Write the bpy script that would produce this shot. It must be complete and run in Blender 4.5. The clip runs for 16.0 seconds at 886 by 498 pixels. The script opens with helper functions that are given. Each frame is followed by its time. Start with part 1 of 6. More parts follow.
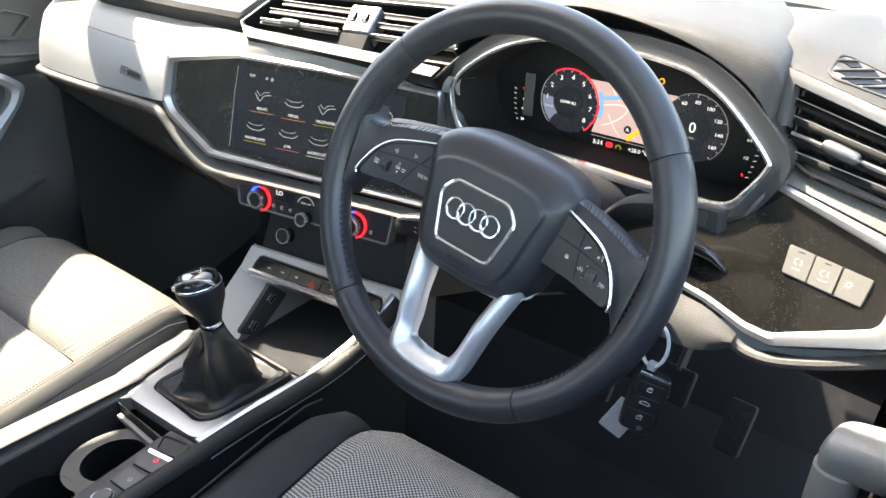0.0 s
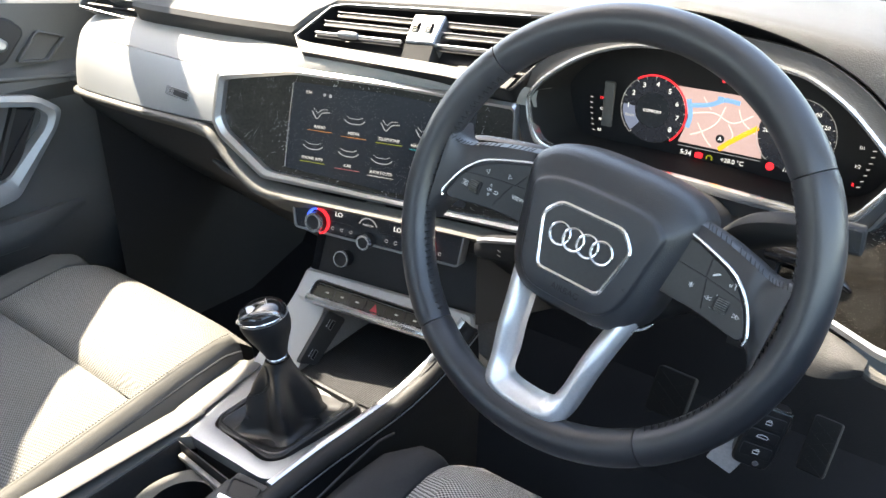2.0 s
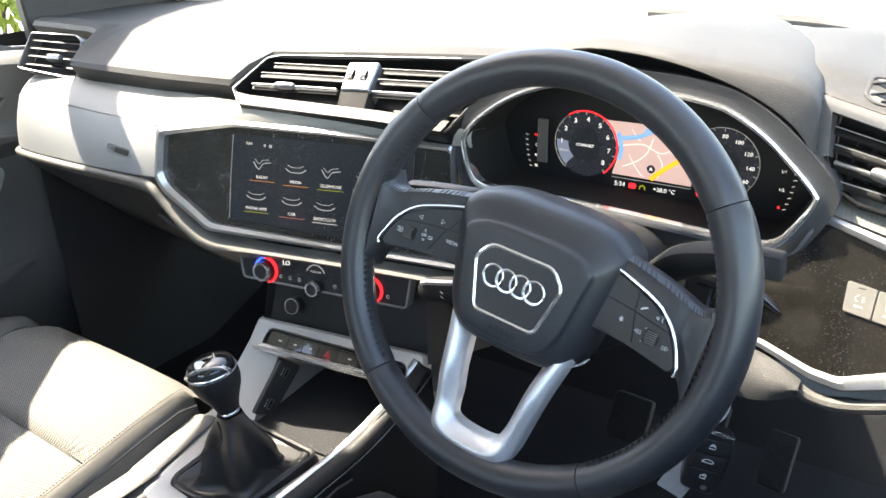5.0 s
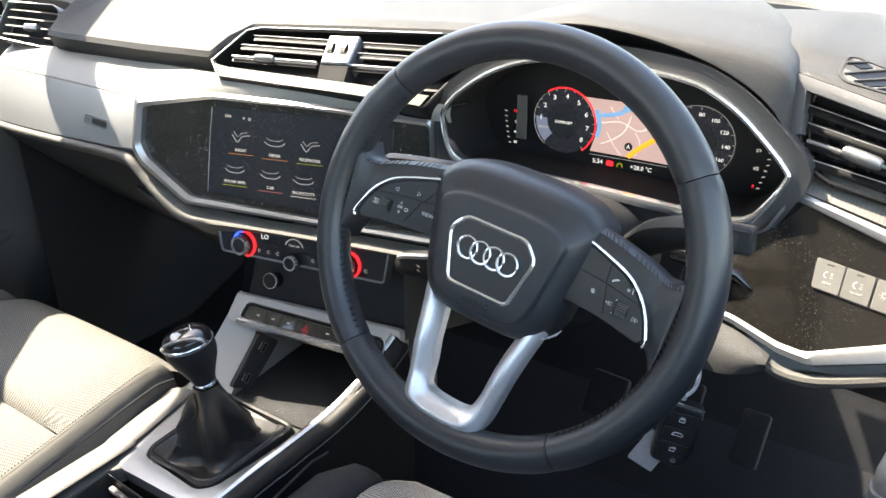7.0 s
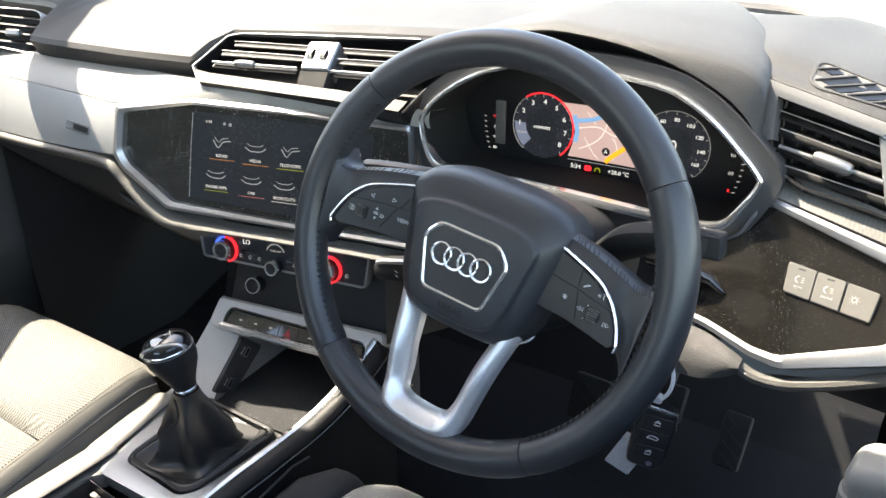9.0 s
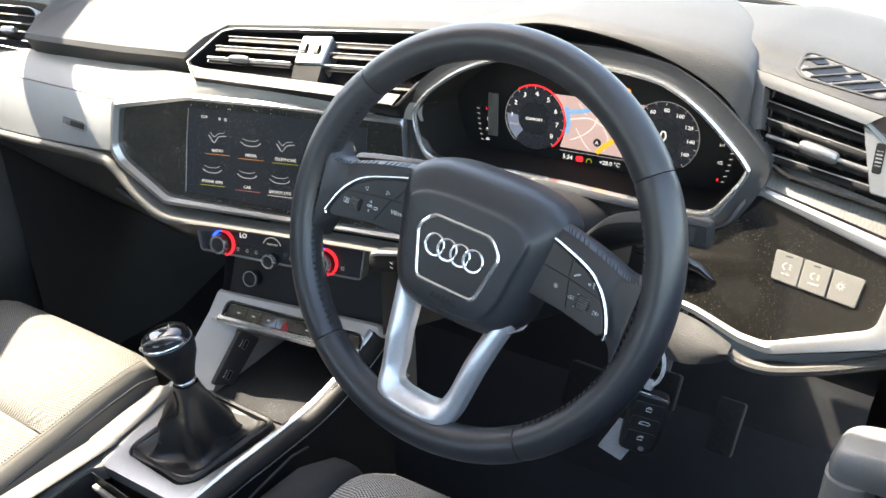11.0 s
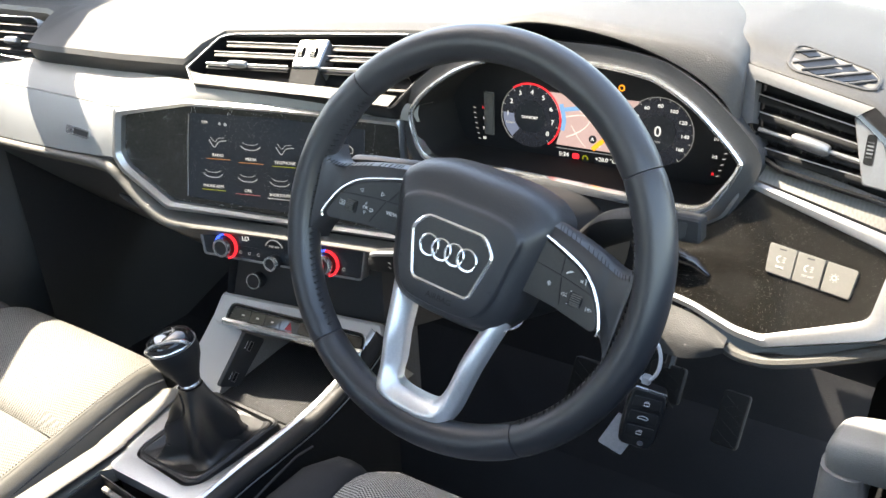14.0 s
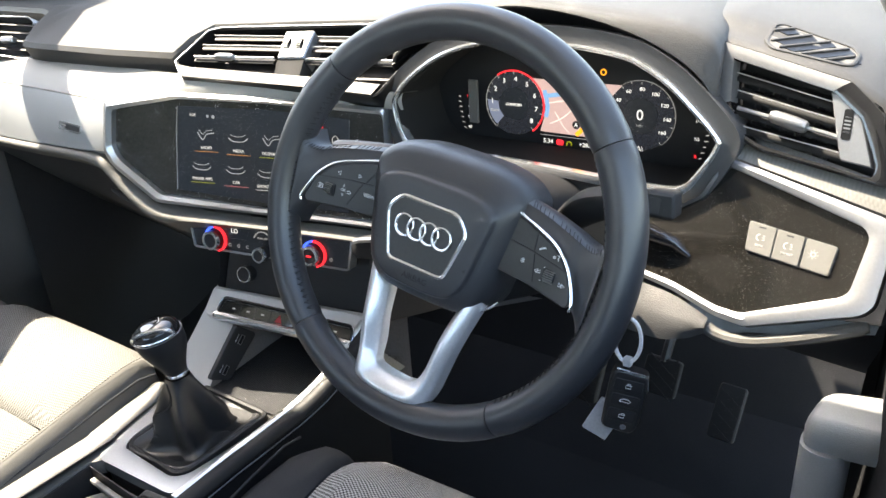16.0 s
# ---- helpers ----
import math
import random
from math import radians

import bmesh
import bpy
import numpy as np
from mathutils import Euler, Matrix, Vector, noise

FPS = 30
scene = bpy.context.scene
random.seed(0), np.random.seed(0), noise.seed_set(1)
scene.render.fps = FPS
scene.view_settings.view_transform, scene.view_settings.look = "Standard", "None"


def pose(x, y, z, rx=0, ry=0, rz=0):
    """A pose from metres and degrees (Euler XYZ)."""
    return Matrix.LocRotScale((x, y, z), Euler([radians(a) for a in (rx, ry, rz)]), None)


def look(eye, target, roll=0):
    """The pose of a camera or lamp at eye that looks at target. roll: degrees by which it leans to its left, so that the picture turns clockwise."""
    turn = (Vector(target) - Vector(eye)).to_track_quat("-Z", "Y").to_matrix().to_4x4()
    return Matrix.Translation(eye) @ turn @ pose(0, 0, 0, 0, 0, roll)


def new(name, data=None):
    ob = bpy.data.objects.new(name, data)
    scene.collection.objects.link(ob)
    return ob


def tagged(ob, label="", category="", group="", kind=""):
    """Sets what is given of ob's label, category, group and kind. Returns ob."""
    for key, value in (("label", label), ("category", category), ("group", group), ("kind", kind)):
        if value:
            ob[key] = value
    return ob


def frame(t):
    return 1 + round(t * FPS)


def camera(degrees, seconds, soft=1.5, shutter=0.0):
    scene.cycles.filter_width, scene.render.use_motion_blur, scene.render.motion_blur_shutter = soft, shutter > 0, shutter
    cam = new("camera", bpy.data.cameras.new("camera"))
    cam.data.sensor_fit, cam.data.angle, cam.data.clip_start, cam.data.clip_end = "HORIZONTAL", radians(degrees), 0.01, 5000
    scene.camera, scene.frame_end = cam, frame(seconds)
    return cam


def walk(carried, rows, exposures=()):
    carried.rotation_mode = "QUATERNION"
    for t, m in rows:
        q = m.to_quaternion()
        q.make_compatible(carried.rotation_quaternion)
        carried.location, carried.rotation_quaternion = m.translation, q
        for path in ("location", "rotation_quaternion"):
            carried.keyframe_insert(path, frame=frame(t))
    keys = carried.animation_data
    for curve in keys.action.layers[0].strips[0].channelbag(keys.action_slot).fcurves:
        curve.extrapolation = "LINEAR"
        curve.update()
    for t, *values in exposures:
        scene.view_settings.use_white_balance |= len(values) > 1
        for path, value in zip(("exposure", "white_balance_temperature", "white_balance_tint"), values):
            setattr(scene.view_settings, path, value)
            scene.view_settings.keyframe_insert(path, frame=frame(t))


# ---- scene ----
cam = camera(60.38, 16.0)
PATH = [
    (0, (0.3382, -0.5120, 0.9610), (-0.1963, 0.2110, 0.5234), 2.74),
    (0.5, (0.3266, -0.5158, 0.9651), (-0.1998, 0.2184, 0.5362), 2.56),
    (1, (0.3172, -0.5204, 0.9662), (-0.2056, 0.2179, 0.5401), 2.37),
    (1.5, (0.2843, -0.5158, 0.9588), (-0.2451, 0.2155, 0.5288), 1.79),
    (2, (0.2433, -0.5115, 0.9545), (-0.3035, 0.2048, 0.5210), 0.71),
    (2.5, (0.1822, -0.5115, 0.9448), (-0.3906, 0.1852, 0.5129), -0.98),
    (3, (0.1315, -0.4876, 0.9139), (-0.4417, 0.2101, 0.4841), -1.47),
    (3.5, (0.1362, -0.4907, 0.9197), (-0.4318, 0.2137, 0.4941), -1.65),
    (4, (0.1832, -0.4859, 0.9427), (-0.3773, 0.2260, 0.5194), -2.14),
    (4.5, (0.2403, -0.4906, 0.9576), (-0.3123, 0.2325, 0.5433), -2.26),
    (5, (0.2681, -0.4942, 0.9710), (-0.2572, 0.2568, 0.5711), -1.77),
    (7.3, (0.2840, -0.4949, 0.9617), (-0.2214, 0.2592, 0.5423), -0.56),
    (7.5, (0.2893, -0.4931, 0.9635), (-0.2154, 0.2623, 0.5454), -0.59),
    (8, (0.2927, -0.4965, 0.9670), (-0.2096, 0.2620, 0.5520), -0.55),
    (8.5, (0.2921, -0.4955, 0.9676), (-0.2086, 0.2638, 0.5521), -0.55),
    (9, (0.2940, -0.4874, 0.9671), (-0.2054, 0.2719, 0.5499), -0.57),
    (11.5, (0.3039, -0.4940, 0.9718), (-0.1900, 0.2621, 0.5424), -1.31),
    (12, (0.3043, -0.4918, 0.9718), (-0.1890, 0.2637, 0.5407), -1.51),
    (12.5, (0.3056, -0.4902, 0.9713), (-0.1876, 0.2648, 0.5391), -1.79),
    (13, (0.3124, -0.4904, 0.9752), (-0.1819, 0.2642, 0.5437), -2.09),
    (13.5, (0.3127, -0.4909, 0.9742), (-0.1878, 0.2601, 0.5434), -2.43),
    (14, (0.3178, -0.4901, 0.9753), (-0.1889, 0.2575, 0.5458), -2.67),
    (14.5, (0.3527, -0.4960, 0.9808), (-0.1812, 0.2338, 0.5539), -3.06),
    (15, (0.3767, -0.4895, 0.9787), (-0.1757, 0.2301, 0.5580), -3.86),
    (15.5, (0.3990, -0.4802, 0.9749), (-0.1416, 0.2487, 0.5549), -4.30),
    (16, (0.3483, -0.4818, 0.9493), (-0.1748, 0.2622, 0.5336), -3.52),
]
walk(cam, [(t, look(eye, target, roll)) for t, eye, target, roll in PATH],
     [(0, 3.36, 7800, 8), (3.5, 3.43, 7800, 8), (5, 3.33, 7800, 8), (7.5, 3.08, 7800, 8), (9, 3.08, 7800, 8), (11.5, 3.23, 7800, 8), (16, 3.28, 7800, 8)])
from mathutils.bvhtree import BVHTree

# ---- light and sky ----
SUN_DIR = Vector((-0.70, 0.02, 1.0)).normalized()
world = bpy.data.worlds.new("sky")
scene.world = world
world.use_nodes = True
wn = world.node_tree
sky = wn.nodes.new("ShaderNodeTexSky")
sky.sky_type = "NISHITA"
sky.sun_disc = False
sky.sun_elevation = math.asin(SUN_DIR.z)
sky.sun_rotation = math.atan2(SUN_DIR.x, SUN_DIR.y)
wn.links.new(sky.outputs[0], wn.nodes["Background"].inputs[0])
wn.nodes["Background"].inputs[1].default_value = 0.15
sun_data = bpy.data.lights.new("sun", "SUN")
sun_data.energy, sun_data.angle, sun_data.color = 2.9, radians(0.5), (1.0, 0.965, 0.92)
sun = new("sun", sun_data)
sun.matrix_world = look(SUN_DIR * 20, (0, 0, 0))


# ---- materials ----
def mat(name, color, rough=0.5, metal=0.0, bump=0.0, scale=400.0, var=0.15, spots=0.0, coat=0.0, spec=0.5, emit=None, power=1.0,
        pattern="noise", big=6.0, dust_pitch=430, dust_tone=0.55):
    m = bpy.data.materials.new(name)
    m.use_nodes = True
    t = m.node_tree
    b = t.nodes["Principled BSDF"]
    b.inputs["Roughness"].default_value = rough
    b.inputs["Metallic"].default_value = metal
    b.inputs["Coat Weight"].default_value = coat
    b.inputs["Coat Roughness"].default_value = 0.04
    b.inputs["Specular IOR Level"].default_value = spec
    co = t.nodes.new("ShaderNodeTexCoord")
    fine = t.nodes.new("ShaderNodeTexNoise")
    fine.inputs["Scale"].default_value = scale
    fine.inputs["Detail"].default_value = 3
    wide = t.nodes.new("ShaderNodeTexNoise")
    wide.inputs["Scale"].default_value = big
    wide.inputs["Detail"].default_value = 4
    for n in (fine, wide):
        t.links.new(co.outputs["Object"], n.inputs["Vector"])
    add = t.nodes.new("ShaderNodeMath")
    add.operation = "ADD"
    t.links.new(fine.outputs[0], add.inputs[0])
    t.links.new(wide.outputs[0], add.inputs[1])
    ramp = t.nodes.new("ShaderNodeMapRange")
    ramp.inputs["From Min"].default_value, ramp.inputs["From Max"].default_value = 0.7, 1.3
    ramp.inputs["To Min"].default_value, ramp.inputs["To Max"].default_value = 1 - var, 1 + var
    t.links.new(add.outputs[0], ramp.inputs["Value"])
    mul = t.nodes.new("ShaderNodeVectorMath")
    mul.operation = "SCALE"
    mul.inputs[0].default_value = color
    t.links.new(ramp.outputs[0], mul.inputs["Scale"])
    last = mul.outputs[0]
    height = fine.outputs[0]
    if pattern in ("weave", "coarse weave", "diamonds", "ribs"):
        # small knots in rows: the product of two waves, slightly shaken
        shake = t.nodes.new("ShaderNodeTexNoise")
        shake.inputs["Scale"].default_value = 60
        t.links.new(co.outputs["Object"], shake.inputs["Vector"])
        push = t.nodes.new("ShaderNodeVectorMath")
        push.operation = "MULTIPLY_ADD"
        push.inputs[1].default_value = (0.0012, 0.0012, 0.0012) if "weave" in pattern else (0, 0, 0)
        t.links.new(shake.outputs["Color"], push.inputs[0])
        t.links.new(co.outputs["Object"], push.inputs[2])
        split = t.nodes.new("ShaderNodeSeparateXYZ")
        t.links.new(push.outputs[0], split.inputs[0])
        depth = t.nodes.new("ShaderNodeMath")
        depth.operation = "SUBTRACT"
        t.links.new(split.outputs["Y"], depth.inputs[0])
        t.links.new(split.outputs["Z"], depth.inputs[1])
        px_, py_ = {"weave": (0.0046, 0.0034), "coarse weave": (0.0054, 0.0036), "diamonds": (0.0036, 0.0036), "ribs": (0.0034, 50.0)}[pattern]
        waves = []
        for source, pitch in ((split.outputs["X"], px_), (depth.outputs[0], py_)):
            k = t.nodes.new("ShaderNodeMath")
            k.operation = "MULTIPLY"
            k.inputs[1].default_value = 2 * math.pi / pitch
            t.links.new(source, k.inputs[0])
            w = t.nodes.new("ShaderNodeMath")
            w.operation = "SINE" if pitch < 1 else "COSINE"
            t.links.new(k.outputs[0], w.inputs[0])
            waves.append(w)
        both = t.nodes.new("ShaderNodeMath")
        both.operation = "MULTIPLY"
        t.links.new(waves[0].outputs[0], both.inputs[0])
        t.links.new(waves[1].outputs[0], both.inputs[1])
        mx = t.nodes.new("ShaderNodeMapRange")
        mx.interpolation_type = "SMOOTHSTEP"
        mx.inputs["From Min"].default_value, mx.inputs["From Max"].default_value = -0.6, 0.6
        t.links.new(both.outputs[0], mx.inputs["Value"])
        height = mx.outputs[0]
        shade = t.nodes.new("ShaderNodeMapRange")
        shade.inputs["To Min"].default_value, shade.inputs["To Max"].default_value = {"weave": (0.62, 1.30), "coarse weave": (0.16, 1.75), "diamonds": (0.93, 1.06), "ribs": (0.5, 1.3)}[pattern]
        t.links.new(height, shade.inputs["Value"])
        mul2 = t.nodes.new("ShaderNodeVectorMath")
        mul2.operation = "SCALE"
        t.links.new(last, mul2.inputs[0])
        t.links.new(shade.outputs[0], mul2.inputs["Scale"])
        last = mul2.outputs[0]
    if pattern == "leather":
        cell = t.nodes.new("ShaderNodeTexVoronoi")
        cell.inputs["Scale"].default_value = scale
        t.links.new(co.outputs["Object"], cell.inputs["Vector"])
        height = cell.outputs[0]
    if spots:
        dust = t.nodes.new("ShaderNodeTexVoronoi")
        dust.inputs["Scale"].default_value = dust_pitch
        t.links.new(co.outputs["Object"], dust.inputs["Vector"])
        clump = t.nodes.new("ShaderNodeTexNoise")
        clump.inputs["Scale"].default_value = 26
        t.links.new(co.outputs["Object"], clump.inputs["Vector"])
        size = t.nodes.new("ShaderNodeMapRange")
        size.inputs["From Min"].default_value, size.inputs["From Max"].default_value = 0.28, 0.72
        size.inputs["To Min"].default_value, size.inputs["To Max"].default_value = 0.05, 0.20
        t.links.new(clump.outputs[0], size.inputs["Value"])
        less = t.nodes.new("ShaderNodeMath")
        less.operation = "LESS_THAN"
        t.links.new(dust.outputs[0], less.inputs[0])
        t.links.new(size.outputs[0], less.inputs[1])
        amount = t.nodes.new("ShaderNodeMath")
        amount.operation = "MULTIPLY"
        amount.inputs[1].default_value = spots
        t.links.new(less.outputs[0], amount.inputs[0])
        mix = t.nodes.new("ShaderNodeMix")
        mix.data_type = "RGBA"
        mix.inputs["B"].default_value = (dust_tone, dust_tone * 0.97, dust_tone * 0.92, 1)
        t.links.new(amount.outputs[0], mix.inputs["Factor"])
        t.links.new(last, mix.inputs["A"])
        last = mix.outputs["Result"]
    t.links.new(last, b.inputs["Base Color"])
    if bump:
        bp = t.nodes.new("ShaderNodeBump")
        bp.inputs["Strength"].default_value = bump
        bp.inputs["Distance"].default_value = 0.0006
        t.links.new(height, bp.inputs["Height"])
        t.links.new(bp.outputs[0], b.inputs["Normal"])
    if emit:
        b.inputs["Emission Color"].default_value = (*emit, 1)
        b.inputs["Emission Strength"].default_value = power * 0.68
    return m


M_SOFT = mat("soft dash plastic", (0.048, 0.0465, 0.045), 0.62, bump=0.32, scale=850, pattern="leather", spec=0.22)
M_DARK = mat("dark grained plastic", (0.042, 0.042, 0.043), 0.5, bump=0.3, scale=1100, pattern="leather", spec=0.3)
M_BLACK = mat("matt black plastic", (0.026, 0.026, 0.027), 0.5, bump=0.1, spec=0.3)
M_BUTTON = mat("satin black button", (0.020, 0.020, 0.021), 0.42, bump=0.05)
M_LEATHER = mat("smooth black leather", (0.027, 0.028, 0.032), 0.36, bump=0.12, scale=1500, pattern="leather", var=0.1, spec=0.6)
M_GAITER = mat("soft black leather", (0.022, 0.022, 0.023), 0.34, bump=0.3, scale=900, pattern="leather", spec=0.8)
M_SURROUND = mat("satin grey silver", (0.36, 0.37, 0.38), 0.42, metal=0.7, bump=0.03, var=0.05)
M_PAD = mat("airbag cover plastic", (0.030, 0.031, 0.035), 0.40, bump=0.25, scale=1100, pattern="leather", var=0.08)
M_SILVER = mat("satin silver trim", (0.54, 0.545, 0.55), 0.30, metal=0.9, bump=0.03, var=0.06)
M_CHROME = mat("bright chrome", (0.84, 0.845, 0.85), 0.17, metal=0.9, var=0.03)
M_DECOR = mat("matt silver decor", (0.36, 0.37, 0.375), 0.4, metal=0.28, bump=0.08, scale=1500, var=0.05)
M_STRIP = mat("grey padded strip", (0.255, 0.245, 0.228), 0.6, bump=0.4, scale=700, pattern="leather", var=0.08)
# Real dust, its tone brightened to paint the sparkle of sunlit specks.
M_GLOSS = mat("gloss black, dust with painted sparkle", (0.034, 0.031, 0.027), 0.17, spots=1.0, var=0.35, dust_pitch=400, dust_tone=0.95)
# The same dusty panel black, specks darkened where the sun falls on it.
M_GLOSS2 = mat("gloss black, dust toned down for sun", (0.010, 0.009, 0.0078), 0.13, spots=0.32, var=0.5, dust_pitch=560, dust_tone=0.45)
M_GLASS = mat("dark display glass", (0.034, 0.036, 0.041), 0.2, spots=0.3)
M_KNOB = mat("gloss black cap", (0.01, 0.01, 0.011), 0.06, coat=0.5)
M_WHITE = mat("white print", (0.7, 0.7, 0.7), 0.5)
M_FABRIC = mat("woven grey fabric", (0.20, 0.194, 0.178), 0.95, bump=0.9, pattern="weave", var=0.10, spec=0.1)
M_FABRIC2 = mat("woven black and grey fabric", (0.27, 0.268, 0.27), 0.95, bump=0.9, pattern="coarse weave", var=0.12, spec=0.1)
M_BOLSTER = mat("dark fabric bolster", (0.035, 0.037, 0.042), 0.8, bump=0.5, scale=900, spec=0.2)
M_CARPET = mat("black carpet", (0.017, 0.017, 0.018), 1.0, bump=1.0, scale=700, spec=0.05)
M_RUBBER = mat("ribbed rubber", (0.010, 0.010, 0.010), 0.8, bump=0.3)
M_LINING = mat("light roof lining", (0.60, 0.58, 0.55), 0.95, bump=0.4, scale=600)
M_PAINT = mat("silver grey car paint", (0.12, 0.122, 0.128), 0.3, metal=0.3, coat=0.6, var=0.04)
M_GREY = mat("grey switch plastic", (0.115, 0.11, 0.099), 0.42, bump=0.1, var=0.05)
M_TARMAC = mat("pale tarmac", (0.34, 0.335, 0.32), 0.95, bump=0.6, scale=60)
M_LEAF = mat("tree leaf", (0.20, 0.25, 0.03), 0.6, var=0.4, scale=30)
M_BARK = mat("tree bark", (0.10, 0.08, 0.06), 0.9, bump=0.8, scale=40)
M_RED = mat("red light", (0.3, 0.01, 0.01), 0.4, emit=(1, 0.03, 0.05), power=0.26)
M_BLUE = mat("blue light", (0.01, 0.02, 0.3), 0.4, emit=(0.03, 0.10, 1), power=0.45)
M_LIT = mat("lit white symbol", (0.4, 0.4, 0.4), 0.4, emit=(0.9, 0.92, 0.95), power=0.17)
M_DIM = mat("dim lit symbol", (0.2, 0.2, 0.2), 0.4, emit=(0.7, 0.72, 0.75), power=0.07)
M_ORANGE = mat("orange light", (0.3, 0.1, 0.0), 0.4, emit=(1, 0.35, 0.03), power=0.3)
M_YELLOW = mat("yellow green light", (0.2, 0.2, 0.0), 0.4, emit=(0.55, 0.6, 0.05), power=0.07)
M_TEAL = mat("teal light", (0.0, 0.2, 0.2), 0.4, emit=(0.05, 0.5, 0.6), power=0.12)
M_MAP = mat("lit pink map", (0.2, 0.15, 0.15), 0.3, emit=(0.62, 0.44, 0.44), power=0.17, var=0.05)
M_MAPBLUE = mat("lit blue water", (0.05, 0.1, 0.2), 0.3, emit=(0.2, 0.42, 0.75), power=0.2)
M_MAPROAD = mat("lit pale road", (0.2, 0.2, 0.2), 0.3, emit=(0.85, 0.75, 0.72), power=0.2)
M_DIAL = mat("dial face", (0.012, 0.013, 0.016), 0.2, emit=(0.03, 0.035, 0.05), power=0.1)
M_DIALBLUE = mat("lit blue grey sector", (0.05, 0.06, 0.1), 0.3, emit=(0.2, 0.24, 0.36), power=0.16)
M_PALE = mat("pale grey door plastic", (0.24, 0.24, 0.24), 0.45, bump=0.2, scale=900, pattern="leather", var=0.08)
M_SEAL = mat("grey rubber seal", (0.06, 0.06, 0.062), 0.7, bump=0.15)
M_TEXT = mat("dim screen text", (0.1, 0.1, 0.1), 0.4, emit=(0.8, 0.82, 0.85), power=0.13)
M_DOOR = mat("dark door plastic", (0.095, 0.094, 0.092), 0.55, bump=0.3, scale=900, pattern="leather")
M_ROLL = mat("beige grey fabric bolster", (0.12, 0.115, 0.105), 0.9, bump=0.6, scale=1100, spec=0.15)
M_RAIL = mat("warm grey rail", (0.165, 0.157, 0.145), 0.6, bump=0.3, scale=700, pattern="leather", var=0.08)
M_PRINT = mat("pale print", (0.42, 0.41, 0.39), 0.5)
M_TRIM = mat("brownish grey pillar lining", (0.19, 0.175, 0.16), 0.9, bump=0.4, scale=600)
M_SLAT = mat("dull black slat", (0.0055, 0.0055, 0.006), 0.4, spec=0.25)
M_GRIP = mat("dull black leather", (0.016, 0.016, 0.017), 0.55, bump=0.2, scale=1200, pattern="leather", spec=0.3)
M_SATIN = mat("dark satin silver", (0.28, 0.28, 0.285), 0.38, metal=0.8, var=0.06)
M_CHEEK = mat("warm silver paint", (0.56, 0.55, 0.53), 0.42, metal=0.25, bump=0.05, scale=1500, var=0.05)
M_LIP = mat("grained grey lip", (0.105, 0.10, 0.091), 0.55, bump=0.5, scale=800, pattern="leather", spec=0.3)
M_TUNNEL = mat("matt black shroud", (0.021, 0.0205, 0.020), 0.75, bump=0.2, scale=1200, spec=0.12)
M_CLUSTER = mat("black cluster glass", (0.017, 0.017, 0.018), 0.3, spec=0.3, var=0.1)
M_STALK = mat("dull black stalk", (0.020, 0.020, 0.021), 0.6, bump=0.1, scale=1300, spec=0.15)
M_HAZARD = mat("red hazard mark", (0.45, 0.02, 0.03), 0.4)
M_EMBOSS = mat("grey embossed strip", (0.145, 0.139, 0.128), 0.65, bump=0.2, spec=0.3, pattern="diamonds", var=0.08)
M_MAT = mat("ribbed black mat", (0.030, 0.030, 0.031), 0.8, bump=0.8, pattern="ribs", spec=0.2)
M_TRAY = mat("brown grey tray lining", (0.27, 0.252, 0.236), 0.7, bump=0.2)
M_VENTFACE = mat("dark gloss grey", (0.20, 0.20, 0.205), 0.32, metal=0.6, var=0.06)
M_AMBER = mat("dim amber line", (0.2, 0.08, 0.0), 0.4, emit=(1, 0.42, 0.16), power=0.085)
M_ROSE = mat("dim rose line", (0.2, 0.06, 0.06), 0.4, emit=(1, 0.3, 0.3), power=0.07)
M_SPOKE = mat("bright satin silver", (0.78, 0.775, 0.78), 0.36, metal=0.65, var=0.06, big=30)
M_THREAD = mat("black thread", (0.012, 0.012, 0.013), 0.7)
M_TAG = mat("clear plastic tag", (0.45, 0.45, 0.46), 0.3)
pane = bpy.data.materials.new("clear glass")
pane.use_nodes = True
pb = pane.node_tree.nodes["Principled BSDF"]
pb.inputs["Transmission Weight"].default_value, pb.inputs["Roughness"].default_value, pb.inputs["IOR"].default_value = 1.0, 0.0, 1.02


# ---- mesh tools ----
def thing(name, at, label, category, group="", kind=""):
    ob = new(name)
    ob.empty_display_size = 0.02
    ob.location = at
    return tagged(ob, label, category, group, kind)


def base_of(ob):
    """Where the parent's own origin lies: parts are built in world places, so only an Empty has one."""
    return ob.location.copy() if ob.data is None else Vector((0, 0, 0))


def part(name, bm, material, parent=None, label="", smooth=True, bevel=0.0, angle=35, kind=""):
    me = bpy.data.meshes.new(name)
    bmesh.ops.remove_doubles(bm, verts=bm.verts, dist=1e-6)
    bmesh.ops.recalc_face_normals(bm, faces=bm.faces)
    for f in bm.faces:
        f.smooth = smooth
    bm.to_mesh(me)
    bm.free()
    if smooth:
        me.set_sharp_from_angle(angle=radians(angle))
    me.materials.append(material)
    ob = new(name, me)
    if parent:
        ob.parent = parent
        ob.matrix_parent_inverse = Matrix.Translation(-base_of(parent))
    if bevel:
        mod = ob.modifiers.new("soft edge", "BEVEL")
        mod.width, mod.segments, mod.limit_method, mod.angle_limit = bevel, 2, "ANGLE", radians(40)
    return tagged(ob, label, kind=kind)


